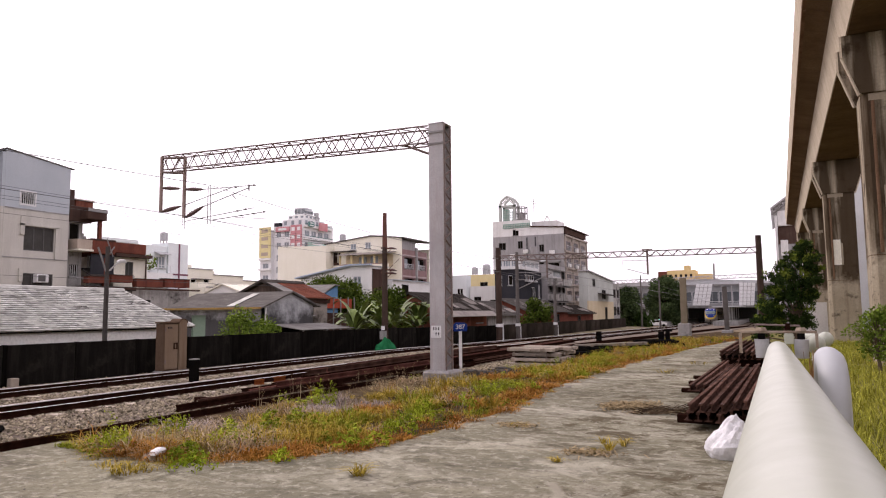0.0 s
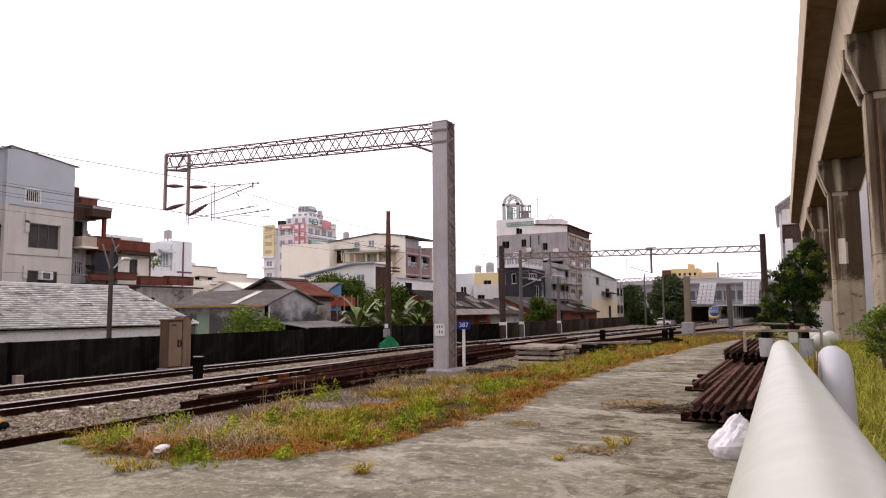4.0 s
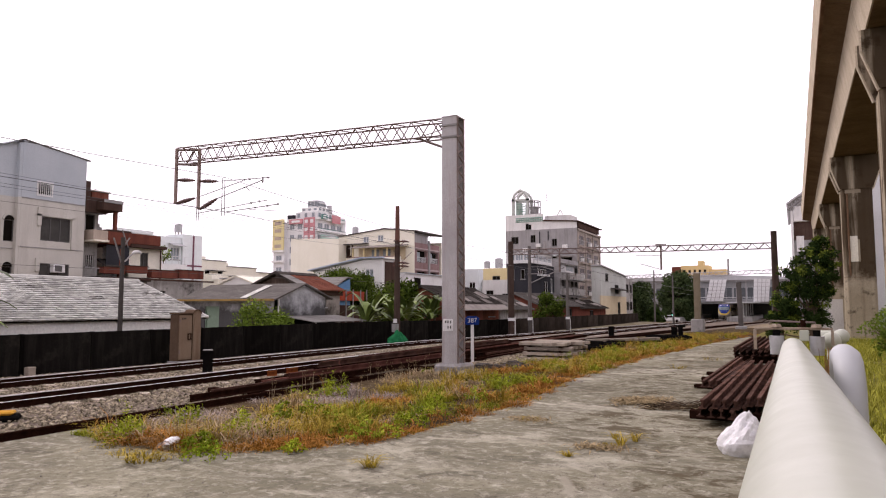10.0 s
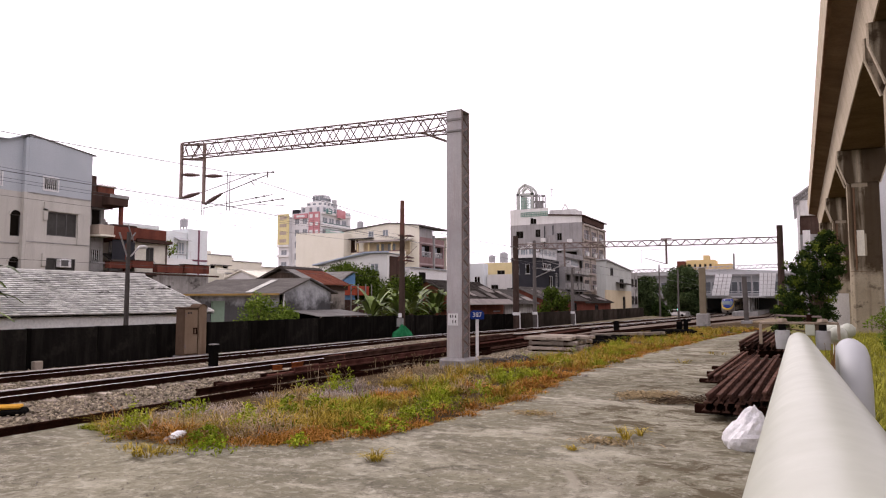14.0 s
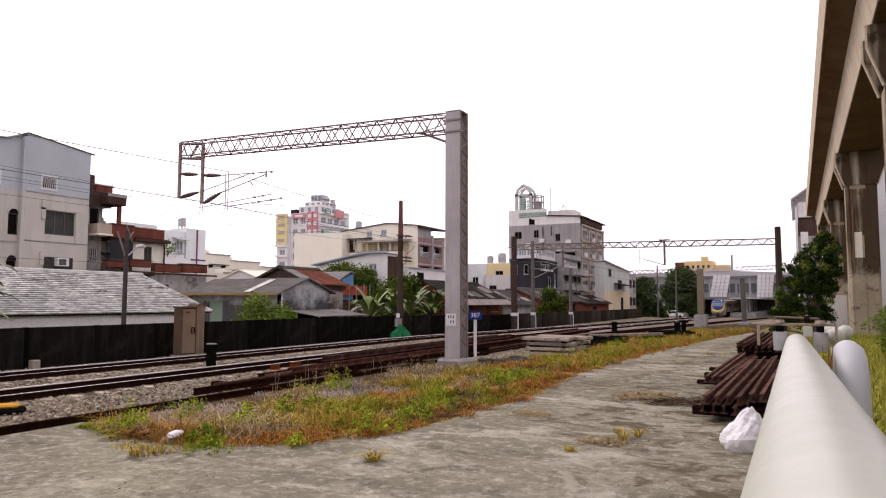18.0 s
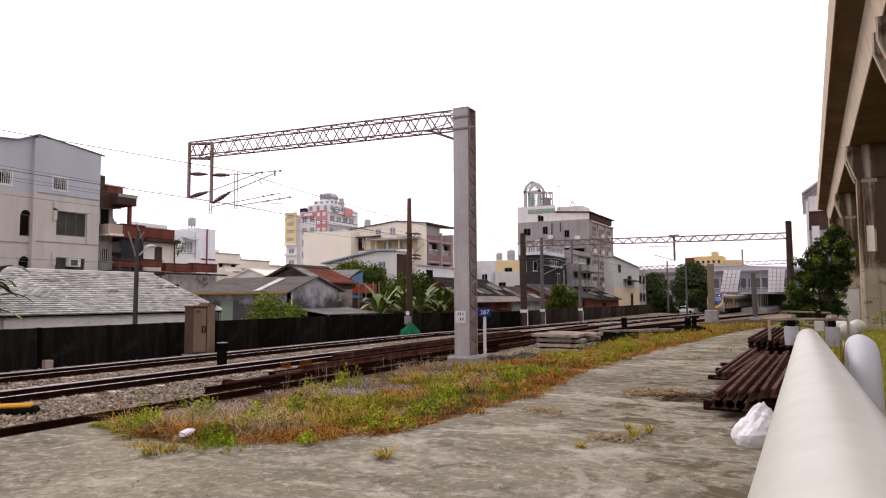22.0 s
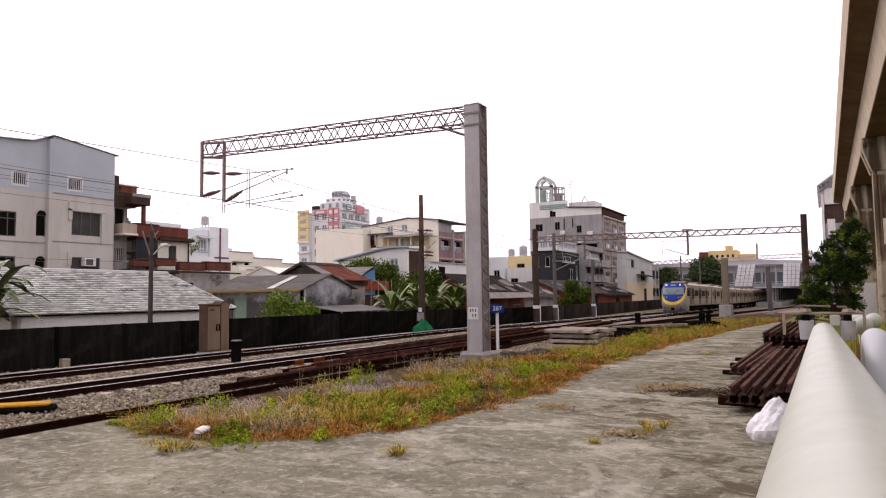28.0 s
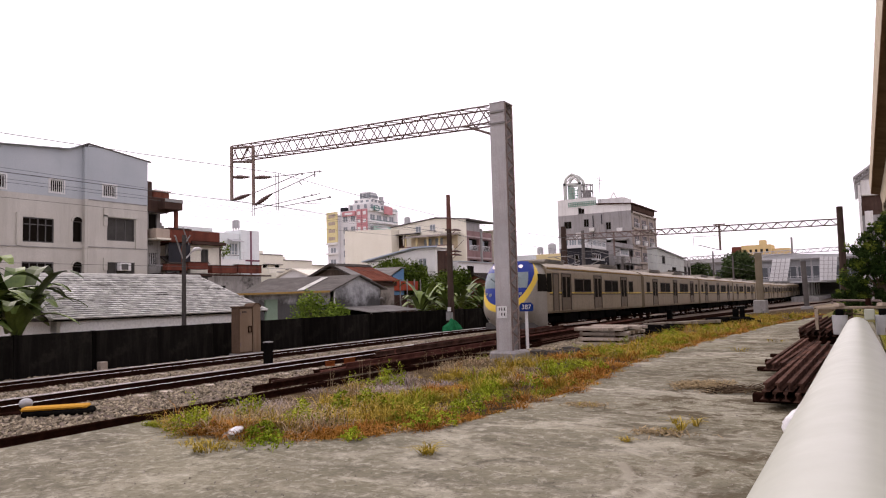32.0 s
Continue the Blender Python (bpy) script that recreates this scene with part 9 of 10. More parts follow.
for i in range(1050):
    y = 7.5 + (rg.random() ** 1.7) * 58
    a, b = verge_left(y), verge_edge(y)
    f = rg.random()
    x = a + (b - a) * f + rg.gauss(0, 0.12)
    edge = b - x
    bare = noise.noise(Vector((x * 0.55 + 9, y * 0.3, 3))) + (0.5 if f < 0.3 and y < 18 else -0.15)
    if bare > 0.2 and rg.random() < 0.85 or (y < 9.0 and f < 0.12):
        continue
    kind = cover(x, y, edge)
    near = max(0.4, min(1.0, 14 / y))
    low = 0.75 if kind in ("red", "pale") else 1.0
    tuft(kind, x, y, rg.uniform(0.1, 0.3), rg.uniform(0.12, 0.46) * low * (0.6 if edge < 0.3 else 1.0), int(rg.uniform(60, 150) * near))
# ragged rim: withered tufts that creep over the concrete
for i in range(260):
    y = 7.4 + (rg.random() ** 1.5) * 30
    tuft(rg.choice(("red", "dry", "red", "olive")), verge_edge(y) + abs(rg.gauss(0, 0.16)) - 0.12, y, rg.uniform(0.06, 0.22), rg.uniform(0.04, 0.16), int(rg.uniform(15, 70)))
for i in range(60):
    tuft(rg.choice(("dry", "olive")), rg.uniform(-9.6, -7.6), 7.25 + rg.gauss(0, 0.22), rg.uniform(0.05, 0.18), rg.uniform(0.04, 0.14), int(rg.uniform(15, 50)))
# thin low cover between the clumps
for i in range(34000):
    y = 7.5 + (rg.random() ** 1.8) * 45
    a, b = verge_left(y), verge_edge(y)
    x = rg.uniform(a + 0.2, b + 0.1)
    if noise.noise(Vector((x, y * 0.6, 7))) + 0.5 * noise.noise(Vector((x * 3, y * 2, 9))) > -0.1:
        sets[cover(x, y, b - x)].append((x, y, -0.04 + dip(y), rg.uniform(0.04, 0.17), rg.uniform(0, 6.283)))


def clump_blades(name, spots, material, label, width, lean, seed):
    r9 = random.Random(seed)
    vs, fs = [], []
    for x, y, z, h, a in spots:
        a += r9.gauss(0, 0.7)
        w, ln = width * r9.uniform(0.6, 1.4), lean * r9.uniform(0.15, 1.0)
        ca, sa = math.cos(a), math.sin(a)
        ox, oy = -sa * w, ca * w
        n = len(vs)
        d1, d2 = ln * h * 0.3, ln * h
        vs += [(x - ox, y - oy, z), (x + ox, y + oy, z), (x + ca * d1 - ox, y + sa * d1 - oy, z + h * 0.6), (x + ca * d1 + ox, y + sa * d1 + oy, z + h * 0.6), (x + ca * d2, y + sa * d2, z + h * (1 - 0.22 * ln))]
        fs += [(n, n + 1, n + 3, n + 2), (n + 2, n + 3, n + 4)]
    soup(name, vs, fs, material, label, "grass")


clump_blades("grass", sets["green"], M["grass_green"], "green grass clumps on the trackside verge", 0.006, 1.7, 2)
clump_blades("grass", sets["olive"], M["grass_olive"], "olive half-dry grass clumps on the verge", 0.0055, 2.0, 3)
clump_blades("grass", sets["dry"], M["grass_dry"], "dry straw-coloured grass on the trackside verge", 0.005, 2.6, 4)
clump_blades("grass", sets["red"], M["grass_red"], "withered orange-brown grass on the verge", 0.006, 2.4, 5)
clump_blades("grass", sets["pale"], M["grass_pale"], "fine pale mauve-grey dead grass at the back of the verge", 0.004, 2.4, 15)
# arched dead stems and seed stalks
stems = []
for i in range(110):
    y = 7.6 + (rg.random() ** 1.6) * 30
    cx, cy = rg.uniform(verge_left(y) + 0.6, verge_edge(y) - 0.1), y
    if noise.noise(Vector((cx * 0.9, cy * 0.5, 12))) < 0.0:
        continue
    for k in range(rg.randint(4, 14)):
        stems.append((cx + rg.gauss(0, 0.12), cy + rg.gauss(0, 0.12), -0.04 + dip(cy), rg.uniform(0.22, 0.6), rg.uniform(0, 6.283)))
clump_blades("grass", stems[::2], M["grass_red"], "arched orange-brown dead stems on the verge", 0.0045, 1.9, 8)
clump_blades("grass", stems[1::2], M["grass_dry"], "long pale dry stalks on the verge", 0.004, 1.5, 9)
heads, stalks = [], []
for i in range(46):
    y = rg.uniform(12.5, 21.0)
    x, h = -10.9 + rg.gauss(0, 0.35), rg.uniform(0.25, 0.6)
    stalks.append((x, y, -0.05, h, rg.uniform(0, 6.283)))
    for k in range(rg.randint(2, 5)):
        heads.append((x + rg.gauss(0, 0.03), y + rg.gauss(0, 0.03), h * rg.uniform(0.75, 1.0) - 0.05, 0.02))
clump_blades("grass", stalks, M["grass_dry"], "thin upright weed stalks by the old rails", 0.004, 0.5, 12)
tall = []
for i in range(60000):
    y = 2.6 + (rg.random() ** 1.7) * 62
    x = 0.5 + rg.random() ** 1.3 * (5 + y * 0.1)
    tall.append((x, y, -0.03 + dip(y), 0.7 + 0.5 * noise.noise(Vector((x * 0.5, y * 0.4, 2)))))
for i in range(14000):
    y, x = rg.uniform(-14, 2.8), 0.5 + rg.random() ** 1.2 * 9
    tall.append((x, y, -0.03, 0.7 + 0.5 * noise.noise(Vector((x * 0.5, y * 0.4, 2)))))
blades("grass", tall, M["grass_bright"], "tall yellow-green grass under the viaduct", (0.12, 0.55), 0.008, 1.3, 5)
crack = []
for cx, cy, n, r, hh in ((-5.05, 7.8, 90, 0.11, 0.17), (-2.43, 10.69, 36, 0.05, 0.22), (-2.3, 11.1, 30, 0.05, 0.18), (-2.65, 11.2, 28, 0.05, 0.14), (-2.55, 10.45, 40, 0.16, 0.08), (-2.93, 9.62, 60, 0.07, 0.08), (-4.45, 12.3, 50, 0.18, 0.08), (-3.6, 24.5, 40, 0.25, 0.2), (-2.9, 29, 30, 0.4, 0.15), (-8.0, 6.7, 120, 0.22, 0.14), (-8.5, 6.8, 50, 0.2, 0.1)):
    for i in range(n):
        a, d = rg.uniform(0, 6.283), r * math.sqrt(rg.random())
        crack.append((cx + d * math.cos(a), cy + d * math.sin(a), 0.0, hh * rg.uniform(0.5, 1.2), a))
clump_blades("grass", crack, M["grass_olive"], "small weed tufts growing from cracks in the concrete", 0.0055, 2.4, 6)
straw = []
for i in range(1900):
    f = rg.random()
    if i % 7 == 0:
        straw.append((-2.65 + rg.gauss(0, 0.22), 10.35 + rg.gauss(0, 0.12), rg.uniform(0.0, 0.03), 0.8))
    elif i % 3:
        straw.append((-3.55 + f * 0.9 + rg.gauss(0, 0.12), 15.4 + 0.4 * f + rg.gauss(0, 0.3), rg.uniform(0.0, 0.06), 1.0))
    elif i % 2:
        straw.append((-4.5 + rg.gauss(0, 0.2), 12.3 + rg.gauss(0, 0.16), rg.uniform(0.0, 0.03), 0.7))
    else:
        straw.append((-2.9 + f * 1.1 + rg.gauss(0, 0.1), 14.7 + 0.6 * f + rg.gauss(0, 0.15), rg.uniform(0.0, 0.03), 0.8))
twigs = bmesh.new()
for i in range(150):
    f = rg.random()
    p = Vector((-2.75 + 1.0 * f, 14.55 + 0.62 * f + rg.gauss(0, 0.12), rg.uniform(0.01, 0.17) * (0.4 + 0.6 * f)))
    q = p + Vector((rg.uniform(-0.4, 0.4), rg.gauss(0, 0.1), rg.uniform(-0.02, 0.08)))
    q.z = max(0.01, q.z)
    rod(twigs, p, q, rg.uniform(0.004, 0.011), 0.003, seg=4)
solo("brushwood", twigs, M["twig"], "low heap of dark brown dead twigs against the rails", "brushwood", kind="stuff")
blades("straw", straw, M["straw"], "scattered straw and dead stalks on the concrete", (0.02, 0.06), 0.011, 8.0, 7, "straw")


def leaf_cloud(name, clumps, material, label, leaf=0.12, per=60, seed=3, category="bush", parent=None, thick=0.5):
    """Small leaf quads scattered round clump centres: (x, y, z, radius)."""
    r3 = random.Random(seed)
    vs, fs = [], []
    for x, y, z, r in clumps:
        for i in range(int(per * r * r / 0.25)):
            d = Vector((r3.gauss(0, 1), r3.gauss(0, 1), r3.gauss(0, 0.85))).normalized() * r * (r3.uniform(thick, 1.08) + 0.12 * noise.noise(Vector((x + i, y, z))))
            n = Vector((r3.gauss(0, 1), r3.gauss(0, 1), r3.gauss(0.6, 0.8))).normalized()
            u = n.orthogonal().normalized()
            u.rotate(Matrix.Rotation(r3.uniform(0, 6.283), 3, n))
            v = n.cross(u)
            s = leaf * r3.uniform(0.6, 1.35)
            c = Vector((x, y, z)) + d
            k = len(vs)
            vs += [c - u * s, c + v * s * 0.45, c + u * s, c - v * s * 0.45]
            fs.append((k, k + 1, k + 2, k + 3))
    return soup(name, vs, fs, material, label, category, parent=parent)


def tree(x, y, z, h, r, label, material="leaf_dark", seed=1, clumps=22, leaf=0.16, trunk=0.16, per=55, name="tree", low=0.25, squash=1.0):
    r4 = random.Random(seed)
    t = thing(name, label, name)
    tb = bmesh.new()
    rod(tb, (x, y, z - 0.5), (x + r4.uniform(-0.2, 0.2), y, z + h * 0.45), trunk * 1.3, trunk * 0.8, seg=10)
    cl = []
    for i in range(clumps):
        a, f = r4.uniform(0, 6.283), r4.uniform(low, 1.0)
        rad = r * math.sin(math.pi * min(0.97, 0.12 + 0.83 * (f - low) / (1 - low))) ** 0.7 * r4.uniform(0.25, 0.85)
        c = (x + rad * math.cos(a) * r4.uniform(0.8, 1.25), y + rad * math.sin(a) * squash, z + h * f * 0.93, r * r4.uniform(0.16, 0.42))
        cl.append(c)
        if i % 2 == 0:
            rod(tb, (x, y, z + h * min(0.45, f * 0.5)), c[:3], trunk * 0.4, trunk * 0.12, seg=5)
    part("trunk", tb, M["bark"], t)
    c = leaf_cloud("crown", cl, M[material], "", leaf, per, seed, parent=t)
    return t


def bough_tree(x, y, z, label, boughs, material, lit, trunk, leaf, per, seed):
    """A tree of separate boughs (dx, dy, height, radius): inner shade and sun on the upper leaves are put into two leaf
    colours.
    """
    r4 = random.Random(seed)
    t = thing("tree", label, "tree")
    tb = bmesh.new()
    rod(tb, (x, y, z - 0.5), (x + 0.1, y, z + 2.0), trunk * 1.3, trunk * 0.8, seg=10)
    inner, outer = [], []
    for dx, dy, h, r in boughs:
        c = Vector((x + dx, y + dy, z + h))
        rod(tb, (x + 0.08, y, z + min(2.0, h * 0.5)), c, trunk * 0.45, trunk * 0.12, seg=5)
        for k in range(20):
            a, f = r4.uniform(0, 6.283), r4.uniform(0.1, 1.0)
            p = c + Vector((math.cos(a) * r * f, math.sin(a) * r * f * 0.8, r4.uniform(-0.45, 0.5) * r))
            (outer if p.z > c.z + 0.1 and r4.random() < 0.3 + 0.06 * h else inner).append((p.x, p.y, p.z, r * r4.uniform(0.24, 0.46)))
    part("trunk", tb, M["bark"], t)
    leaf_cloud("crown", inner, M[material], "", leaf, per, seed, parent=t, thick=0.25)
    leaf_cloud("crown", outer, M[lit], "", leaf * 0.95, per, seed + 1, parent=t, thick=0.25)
    return t


bough_tree(0.8, 46.0, -0.2, "dense dark green tree, upper leaves coloured as sunlit, beside the gantry pole",
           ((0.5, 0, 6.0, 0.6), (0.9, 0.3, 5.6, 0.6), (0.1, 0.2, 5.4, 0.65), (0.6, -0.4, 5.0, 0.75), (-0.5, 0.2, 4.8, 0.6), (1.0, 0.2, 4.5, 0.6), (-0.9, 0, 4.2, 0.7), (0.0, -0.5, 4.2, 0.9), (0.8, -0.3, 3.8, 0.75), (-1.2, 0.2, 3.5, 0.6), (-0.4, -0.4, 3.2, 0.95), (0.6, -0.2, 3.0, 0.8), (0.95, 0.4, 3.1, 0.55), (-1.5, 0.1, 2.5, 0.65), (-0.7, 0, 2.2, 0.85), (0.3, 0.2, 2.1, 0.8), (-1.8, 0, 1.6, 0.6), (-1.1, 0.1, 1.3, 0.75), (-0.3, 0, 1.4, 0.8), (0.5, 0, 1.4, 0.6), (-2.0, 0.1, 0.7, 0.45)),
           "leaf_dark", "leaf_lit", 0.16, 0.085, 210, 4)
tree(-0.9, 47.0, -0.2, 3.4, 0.8, "slim light green shrub beside the dark pole", "leaf", seed=6, clumps=18, leaf=0.1, per=80, low=0.15)
tree(2.85, 26.5, 0.3, 1.9, 0.75, "leafy green shrub in the grass by the pier", "leaf", seed=8, clumps=60, leaf=0.06, per=230, name="shrub", low=0.1, trunk=0.05)
tree(-24.2, 26.6, -0.2, 2.35, 1.75, "bright green bush behind the black wall", "leaf", seed=9, clumps=34, leaf=0.08, per=120, name="bush", low=0.3, trunk=0.06)
tree(-24.4, 28.6, -0.2, 2.0, 1.1, "bright green bush behind the black wall", "leaf", seed=10, clumps=20, leaf=0.08, per=120, name="bush", low=0.3, trunk=0.06)
tree(-24.7, 73.5, -0.7, 4.3, 1.9, "dark green leafy tree behind the wall", "leaf_mid", seed=12, clumps=40, leaf=0.14, per=80)
tree(-40.0, 56.5, -0.5, 5.5, 3.9, "broad green tree between the roofs", "leaf_mid", seed=13, clumps=120, leaf=0.13, per=75, low=0.45)
tree(-28.6, 146.0, -1.6, 9.0, 3.5, "broad dark green tree by the station tracks", "leaf_far", seed=14, clumps=64, leaf=0.26, per=44, low=0.08)
tree(-24.0, 167.0, -1.6, 11.8, 4.5, "tall dark tree by the station tracks", "leaf_far", seed=15, clumps=80, leaf=0.28, per=40, low=0.06)
tree(-28.6, 149.0, -1.6, 3.6, 3.0, "low green hedge beyond the end of the wall", "leaf", seed=16, clumps=24, leaf=0.2, per=40, name="shrub", low=0.1)
tree(-24.6, 141.0, -1.6, 3.0, 2.2, "low dark shrubs by the fence end", seed=17, clumps=24, leaf=0.3, per=24, name="shrub")
tree(-28.5, 49.0, -0.3, 4.2, 3.0, "leafy garden trees behind the banana plants", "leaf_mid", seed=18, clumps=40, leaf=0.15, per=60)
for k, (x, y, h, r) in enumerate(((-70, 300, 11, 9), (-50, 310, 10, 8), (30, 320, 12, 10), (50, 240, 10, 9), (24, 190, 9, 6))):
    tree(x, y, -1.6, h, r, "distant dark tree on the skyline", seed=30 + k, clumps=24, leaf=0.6, per=8)


tree(-59.3, 51.4, 6.6, 1.9, 0.9, "leafy potted shrub on the white balcony", "leaf", seed=61, clumps=18, leaf=0.12, per=60, name="shrub", low=0.2, trunk=0.04)


def banana(x, y, z, n, size, seed, broad, label="banana plant with broad ragged leaves behind the wall"):
    r5 = random.Random(seed)
    t = thing("banana_plant", label, "banana plant", group="banana plants")
    part("stem", R((x, y, z), (x, y, z + size * 0.55), 0.13, 0.08, seg=9), M["bark"], t)
    for i in range(n):
        a = 6.283 * i / n + r5.uniform(-0.4, 0.4)
        L, up, w = size * r5.uniform(0.5, 0.85), r5.uniform(0.5, 1.6), size * broad * r5.uniform(0.8, 1.25)
        d, side = Vector((math.cos(a), math.sin(a), 0)), Vector((-math.sin(a), math.cos(a), 0))
        bm, prev, m = bmesh.new(), None, 9
        for j in range(m + 1):
            f = j / m
            c = Vector((x, y, z + size * 0.45)) + d * L * (f * 0.85) + Vector((0, 0, L * (1.5 * up * f - (0.35 + up * 0.78) * f * f)))
            ww = w * math.sin(math.pi * min(0.97, 0.08 + 0.9 * f)) ** 0.6 * (1 + r5.uniform(-0.22, 0.1))
            row = [bm.verts.new(c - side * ww + Vector((0, 0, 0.3 * ww * r5.uniform(0.2, 1)))), bm.verts.new(c), bm.verts.new(c + side * ww + Vector((0, 0, 0.3 * ww * r5.uniform(0.2, 1))))]
            if prev:
                bm.faces.new((prev[0], prev[1], row[1], row[0]))
                bm.faces.new((prev[1], prev[2], row[2], row[1]))
            prev = row
        part("leaf", bm, M["leaf_banana"], t)


for k, (x, y, n, s) in enumerate(((-24.6, 37.4, 15, 2.5), (-25.3, 38.8, 15, 3.0), (-26.4, 40.6, 14, 3.1), (-24.7, 41.2, 14, 2.7), (-25.0, 43.4, 15, 3.1), (-26.2, 45.2, 14, 3.3), (-24.8, 46.4, 14, 3.0), (-25.4, 48.4, 14, 3.2), (-24.0, 9.4, 14, 3.9), (-24.3, 10.9, 16, 4.3), (-24.6, 12.4, 14, 3.5), (-25.6, 10.2, 14, 4.4), (-23.6, 12.0, 13, 2.9), (-23.4, 10.3, 13, 3.0))):
    banana(x, y, -0.3, n if y > 20 else n + 3, s, 50 + k, 0.072 if y > 20 else 0.085)


# leafy weeds on the verge: low mounds and a few tall stems
weeds, young, shade = [], [], []
r8 = random.Random(77)
for i in range(150):
    y = 7.6 + r8.random() ** 1.6 * 34
    a, b = verge_left(y), verge_edge(y)
    x = r8.uniform(a + 0.3, b - 0.05)
    if noise.noise(Vector((x * 0.6 + 2, y * 0.35 + 5, 8))) + 0.25 * math.exp(-((x - b + 1.0) / 1.0) ** 2) > 0.12:
        r8.choice((weeds, young, shade)).append((x, y, dip(y) + r8.uniform(0.02, 0.24), r8.uniform(0.07, 0.2)))


def mound(dest, x, y, r, h):
    h *= 1.5
    for k in range(int(16 + 110 * r * h)):
        a, d = r8.uniform(0, 6.283), r * math.sqrt(r8.random())
        dest.append((x + d * math.cos(a), y + d * math.sin(a), h * (1 - (d / r) ** 2 * 0.7) * r8.uniform(0.25, 1.0), r8.uniform(0.05, 0.12)))


for x, y, r, h, dest in ((-9.4, 7.5, 0.4, 0.22, young), (-9.65, 7.8, 0.25, 0.2, weeds), (-9.3, 8.7, 0.36, 0.3, young), (-7.3, 7.15, 0.3, 0.18, young), (-7.75, 7.5, 0.26, 0.24, weeds), (-8.4, 9.1, 0.36, 0.28, young), (-8.0, 8.5, 0.3, 0.3, young), (-8.25, 9.9, 0.2, 0.3, weeds), (-8.15, 10.6, 0.22, 0.34, weeds),
                         (-9.6, 13.2, 0.3, 0.34, young), (-6.55, 8.05, 0.17, 0.15, young), (-6.2, 9.4, 0.32, 0.24, weeds), (-5.95, 9.8, 0.3, 0.2, young), (-6.0, 10.6, 0.3, 0.24, young), (-6.4, 14.2, 0.26, 0.26, weeds), (-6.8, 13.1, 0.34, 0.22, young), (-6.2, 11.0, 0.22, 0.26, weeds), (-6.3, 12.2, 0.3, 0.24, young),
                         (-7.2, 17.4, 0.5, 0.26, young), (-6.3, 17.9, 0.4, 0.24, young), (-7.1, 22.0, 0.5, 0.26, young), (-6.6, 26.0, 0.6, 0.26, young), (-7.0, 30.0, 0.6, 0.3, young), (-6.3, 35.0, 0.7, 0.3, young)):
    mound(dest, x, y, r, h)
for x, y, h in ((-9.4, 7.5, 0.62), (-9.25, 7.65, 0.4), (-9.6, 13.2, 0.6), (-9.4, 13.5, 0.5)):
    for k in range(9):
        young.append((x + r8.gauss(0, 0.03), y + r8.gauss(0, 0.03), h * (k + 1) / 9, 0.05 + 0.08 * (1 - k / 9)))
leaf_cloud("seed_heads", heads, M["straw"], "pale fluffy seed heads on weed stalks", 0.018, 2400, 13, "weeds", thick=0.1)
leaf_cloud("weeds", weeds, M["leaf_weed"], "leafy dark green weeds among dry grass", 0.03, 520, 5, "weeds", thick=0.1)
leaf_cloud("weeds", young, M["leaf_young"], "bright yellow-green leafy weeds on the verge", 0.026, 440, 6, "weeds", thick=0.1)
leaf_cloud("weeds", shade, M["weed_shadow"], "leafy weeds low on the verge, olive darkened for shade", 0.027, 480, 7, "weeds", thick=0.1)


# ballast stones near the camera, and scattered grit
def stones(name, count, place, label, size=(0.018, 0.04), seed=9, material="stone", category="ballast"):
    r6 = np.random.RandomState(seed)
    base = np.array([(1, 0, 0), (-1, 0, 0), (0, 1, 0), (0, -1, 0), (0, 0, 1), (0, 0, -1)], float)
    tri = [(0, 2, 4), (2, 1, 4), (1, 3, 4), (3, 0, 4), (2, 0, 5), (1, 2, 5), (3, 1, 5), (0, 3, 5)]
    vs, fs = [], []
    for i in range(count):
        c = place(r6)
        s = r6.uniform(*size)
        q = base * (s * r6.uniform(0.6, 1.35, (6, 1))) + r6.normal(0, s * 0.18, (6, 3))
        a = r6.uniform(0, 6.283)
        ca, sa = math.cos(a), math.sin(a)
        q = np.stack([q[:, 0] * ca - q[:, 1] * sa, q[:, 0] * sa + q[:, 1] * ca, q[:, 2] * 0.75], 1) + c
        n = len(vs)
        vs += q.tolist()
        fs += [(n + a1, n + b1, n + c1) for a1, b1, c1 in tri]
    return soup(name, vs, fs, M[material], label, category)


def in_bed(r6):
    y = 3.0 + r6.rand() ** 1.5 * 42
    x = r6.uniform(-22.0, -11.5)
    for rail in (TRACK_FAR, TRACK_NEAR):
        for s in (-0.566, 0.566):
            if abs(x - rail - s) < 0.08:
                x += 0.16
    return np.array((x, y, -0.125 + r6.uniform(-0.005, 0.03) + dip(y)))


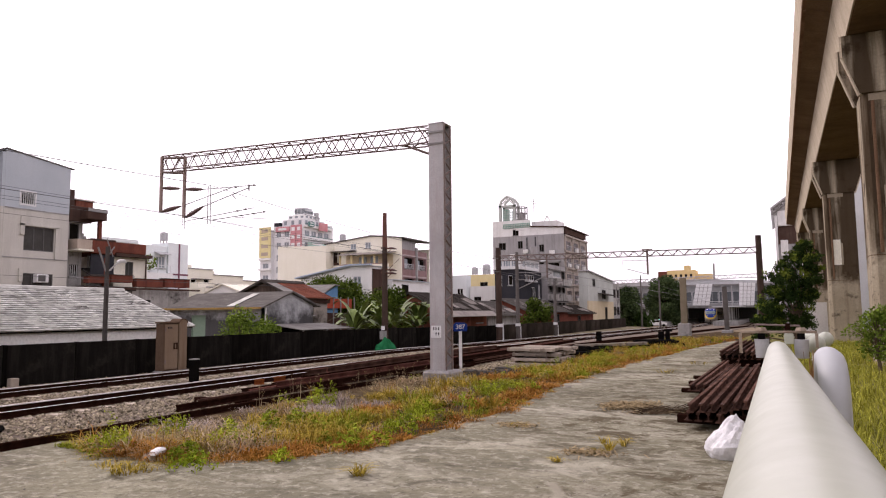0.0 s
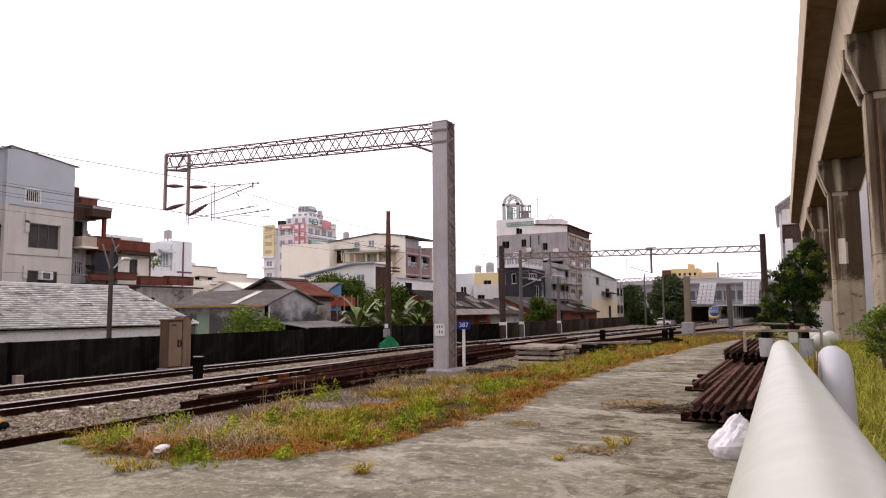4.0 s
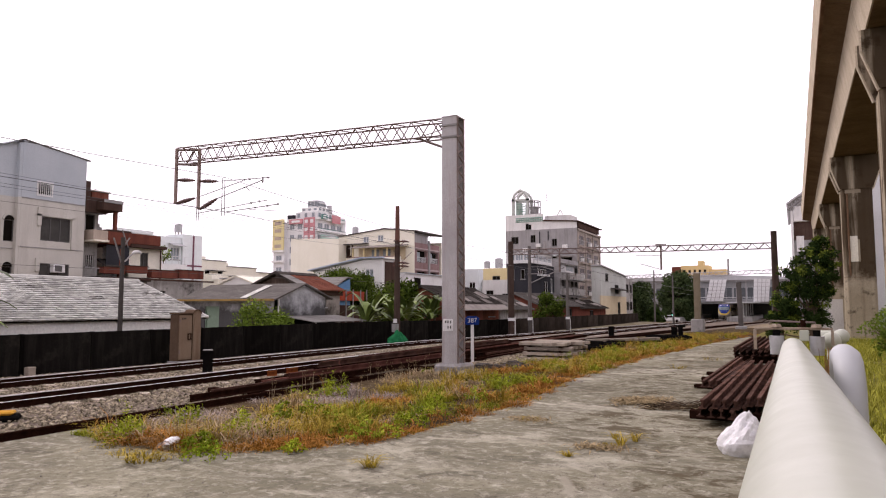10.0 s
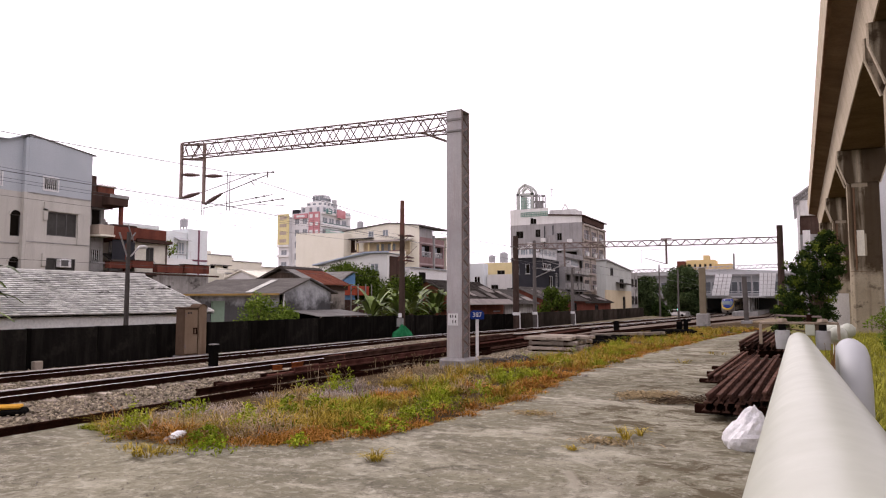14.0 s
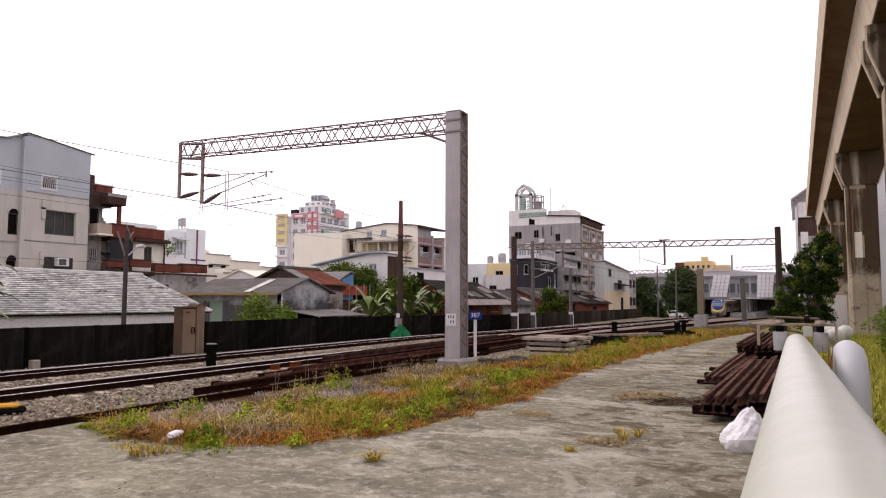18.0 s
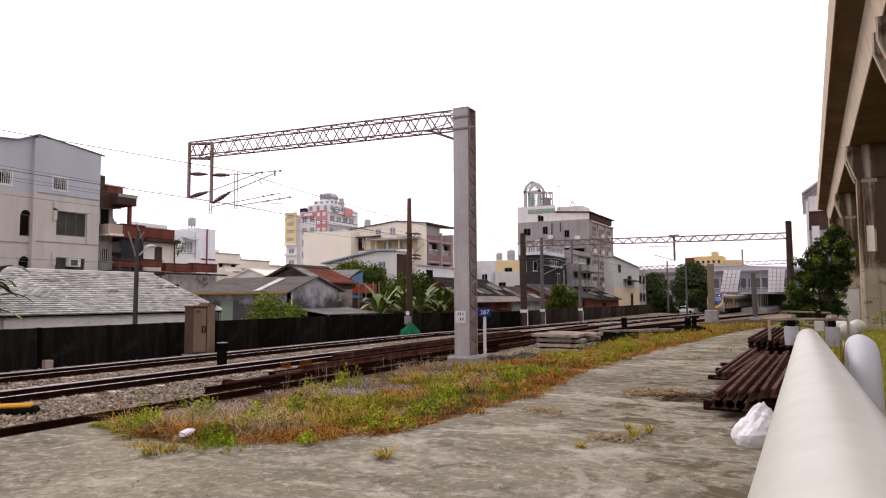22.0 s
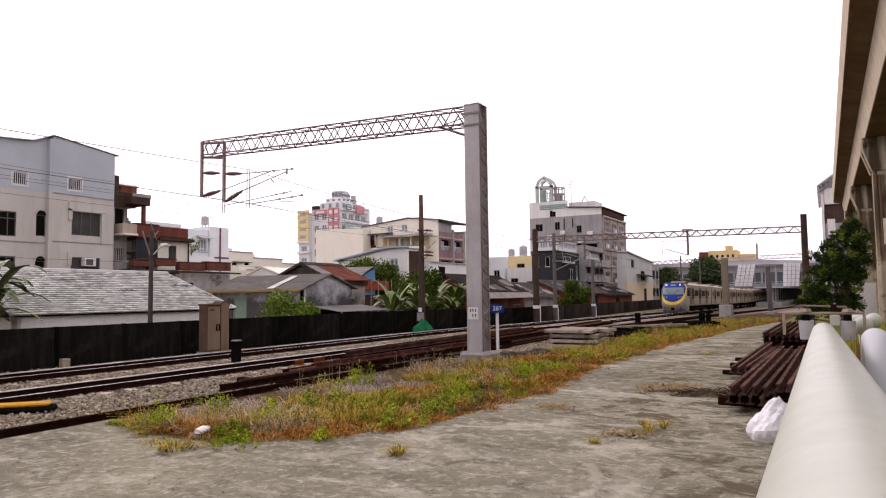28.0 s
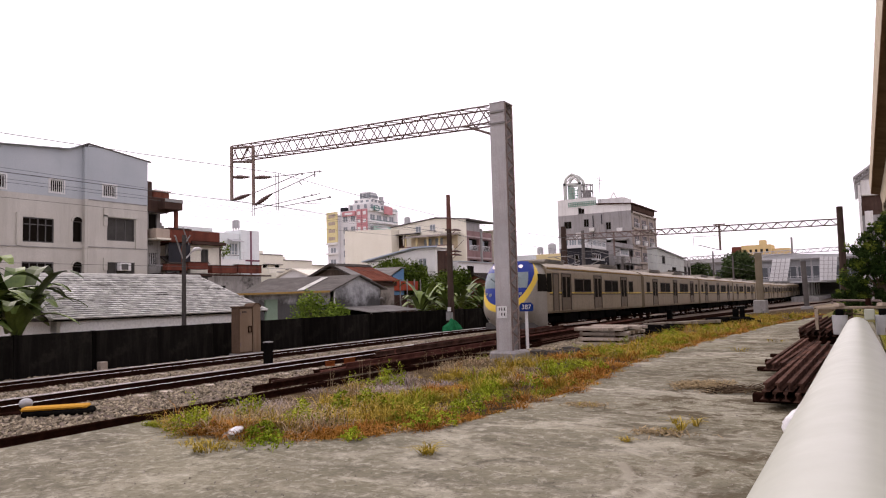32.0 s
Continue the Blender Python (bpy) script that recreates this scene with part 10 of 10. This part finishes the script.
stones("ballast_stones", 48000, in_bed, "loose brown-grey ballast stones between the rails", (0.022, 0.05))
stones("ballast_stones", 5200, lambda r6: np.array((r6.uniform(-11.0, -7.9), 20.2 + r6.rand() * 9.5, -0.035)), "brown gravel round the stacked sleepers", (0.02, 0.05), 14)
stones("grit", 900, lambda r6: np.array((r6.uniform(-10, 0.8), 5 + r6.rand() ** 1.4 * 26, 0.003)), "small grit and pebbles on the concrete", (0.006, 0.02), 4, "rock", "gravel")
r7 = random.Random(4)
for x, y, s in ((-8.4, 7.42, 0.14), (-8.25, 7.46, 0.1), (-5.4, 19.0, 0.09), (-6.2, 8.4, 0.04), (-9.2, 19.4, 0.16), (-8.8, 19.8, 0.14)):
    bm = bmesh.new()
    bmesh.ops.create_icosphere(bm, subdivisions=2, radius=s)
    for v in bm.verts:
        v.co = v.co * (1 + 0.35 * noise.noise(v.co * 9 + Vector((x, y, 0))))
        v.co.z *= 0.6
    o = solo("rock", bm, M["rock" if s > 0.05 else "sleeper"], "pale loose rock at the edge of the verge", "rock", group="loose rocks")
    o.matrix_basis = pose(x, y, s * 0.3 - 0.02)


def litter():
    bm = bmesh.new()
    bmesh.ops.create_icosphere(bm, subdivisions=3, radius=1.0)
    for v in bm.verts:
        n = noise.noise(v.co * 2.3 + Vector((4, 2, 9))) * 0.3
        v.co = Vector((v.co.x * (0.1 + 0.05 * n), v.co.y * (0.2 + 0.1 * n), max(-0.02, v.co.z * (0.06 + 0.05 * n))))
    o = solo("plastic_bag", bm, M["sack"], "small white plastic bag lying among the weeds", "bag")
    o.matrix_basis = pose(-8.35, 7.5, 0.1, 0, 0, 25)


litter()


# ---- what moves ----
def motions():
    # seconds and how far along the line the train's nose stands
    nose = [(0, 184.6), (6, 184.55), (9, 184.4), (11, 183.6), (13, 181.2), (14.5, 177.6), (16.5, 169.5), (18, 161.2), (19, 155.4), (20, 149.8), (21, 143.6), (22, 136.8), (23, 129.0),
            (24, 120.8), (25, 112.4), (26.25, 101.0), (27.5, 88.8), (28, 83.6), (28.5, 77.9), (29, 71.9), (29.5, 65.7), (30, 59.2), (30.5, 52.6), (31, 45.8), (31.5, 38.85), (32, 31.6)]
    for k, car in enumerate(CARS):
        rows = []
        for t, y in nose:
            a = y + CAR_PITCH * k
            za, zb = dip(a + 3), dip(a + 17)
            rows.append((t, pose(TRACK_NEAR, a, 0.057 + za - (zb - za) * 3 / 14, math.degrees(math.atan2(zb - za, 14)), 0, 0)))
        walk(car, rows)


motions()
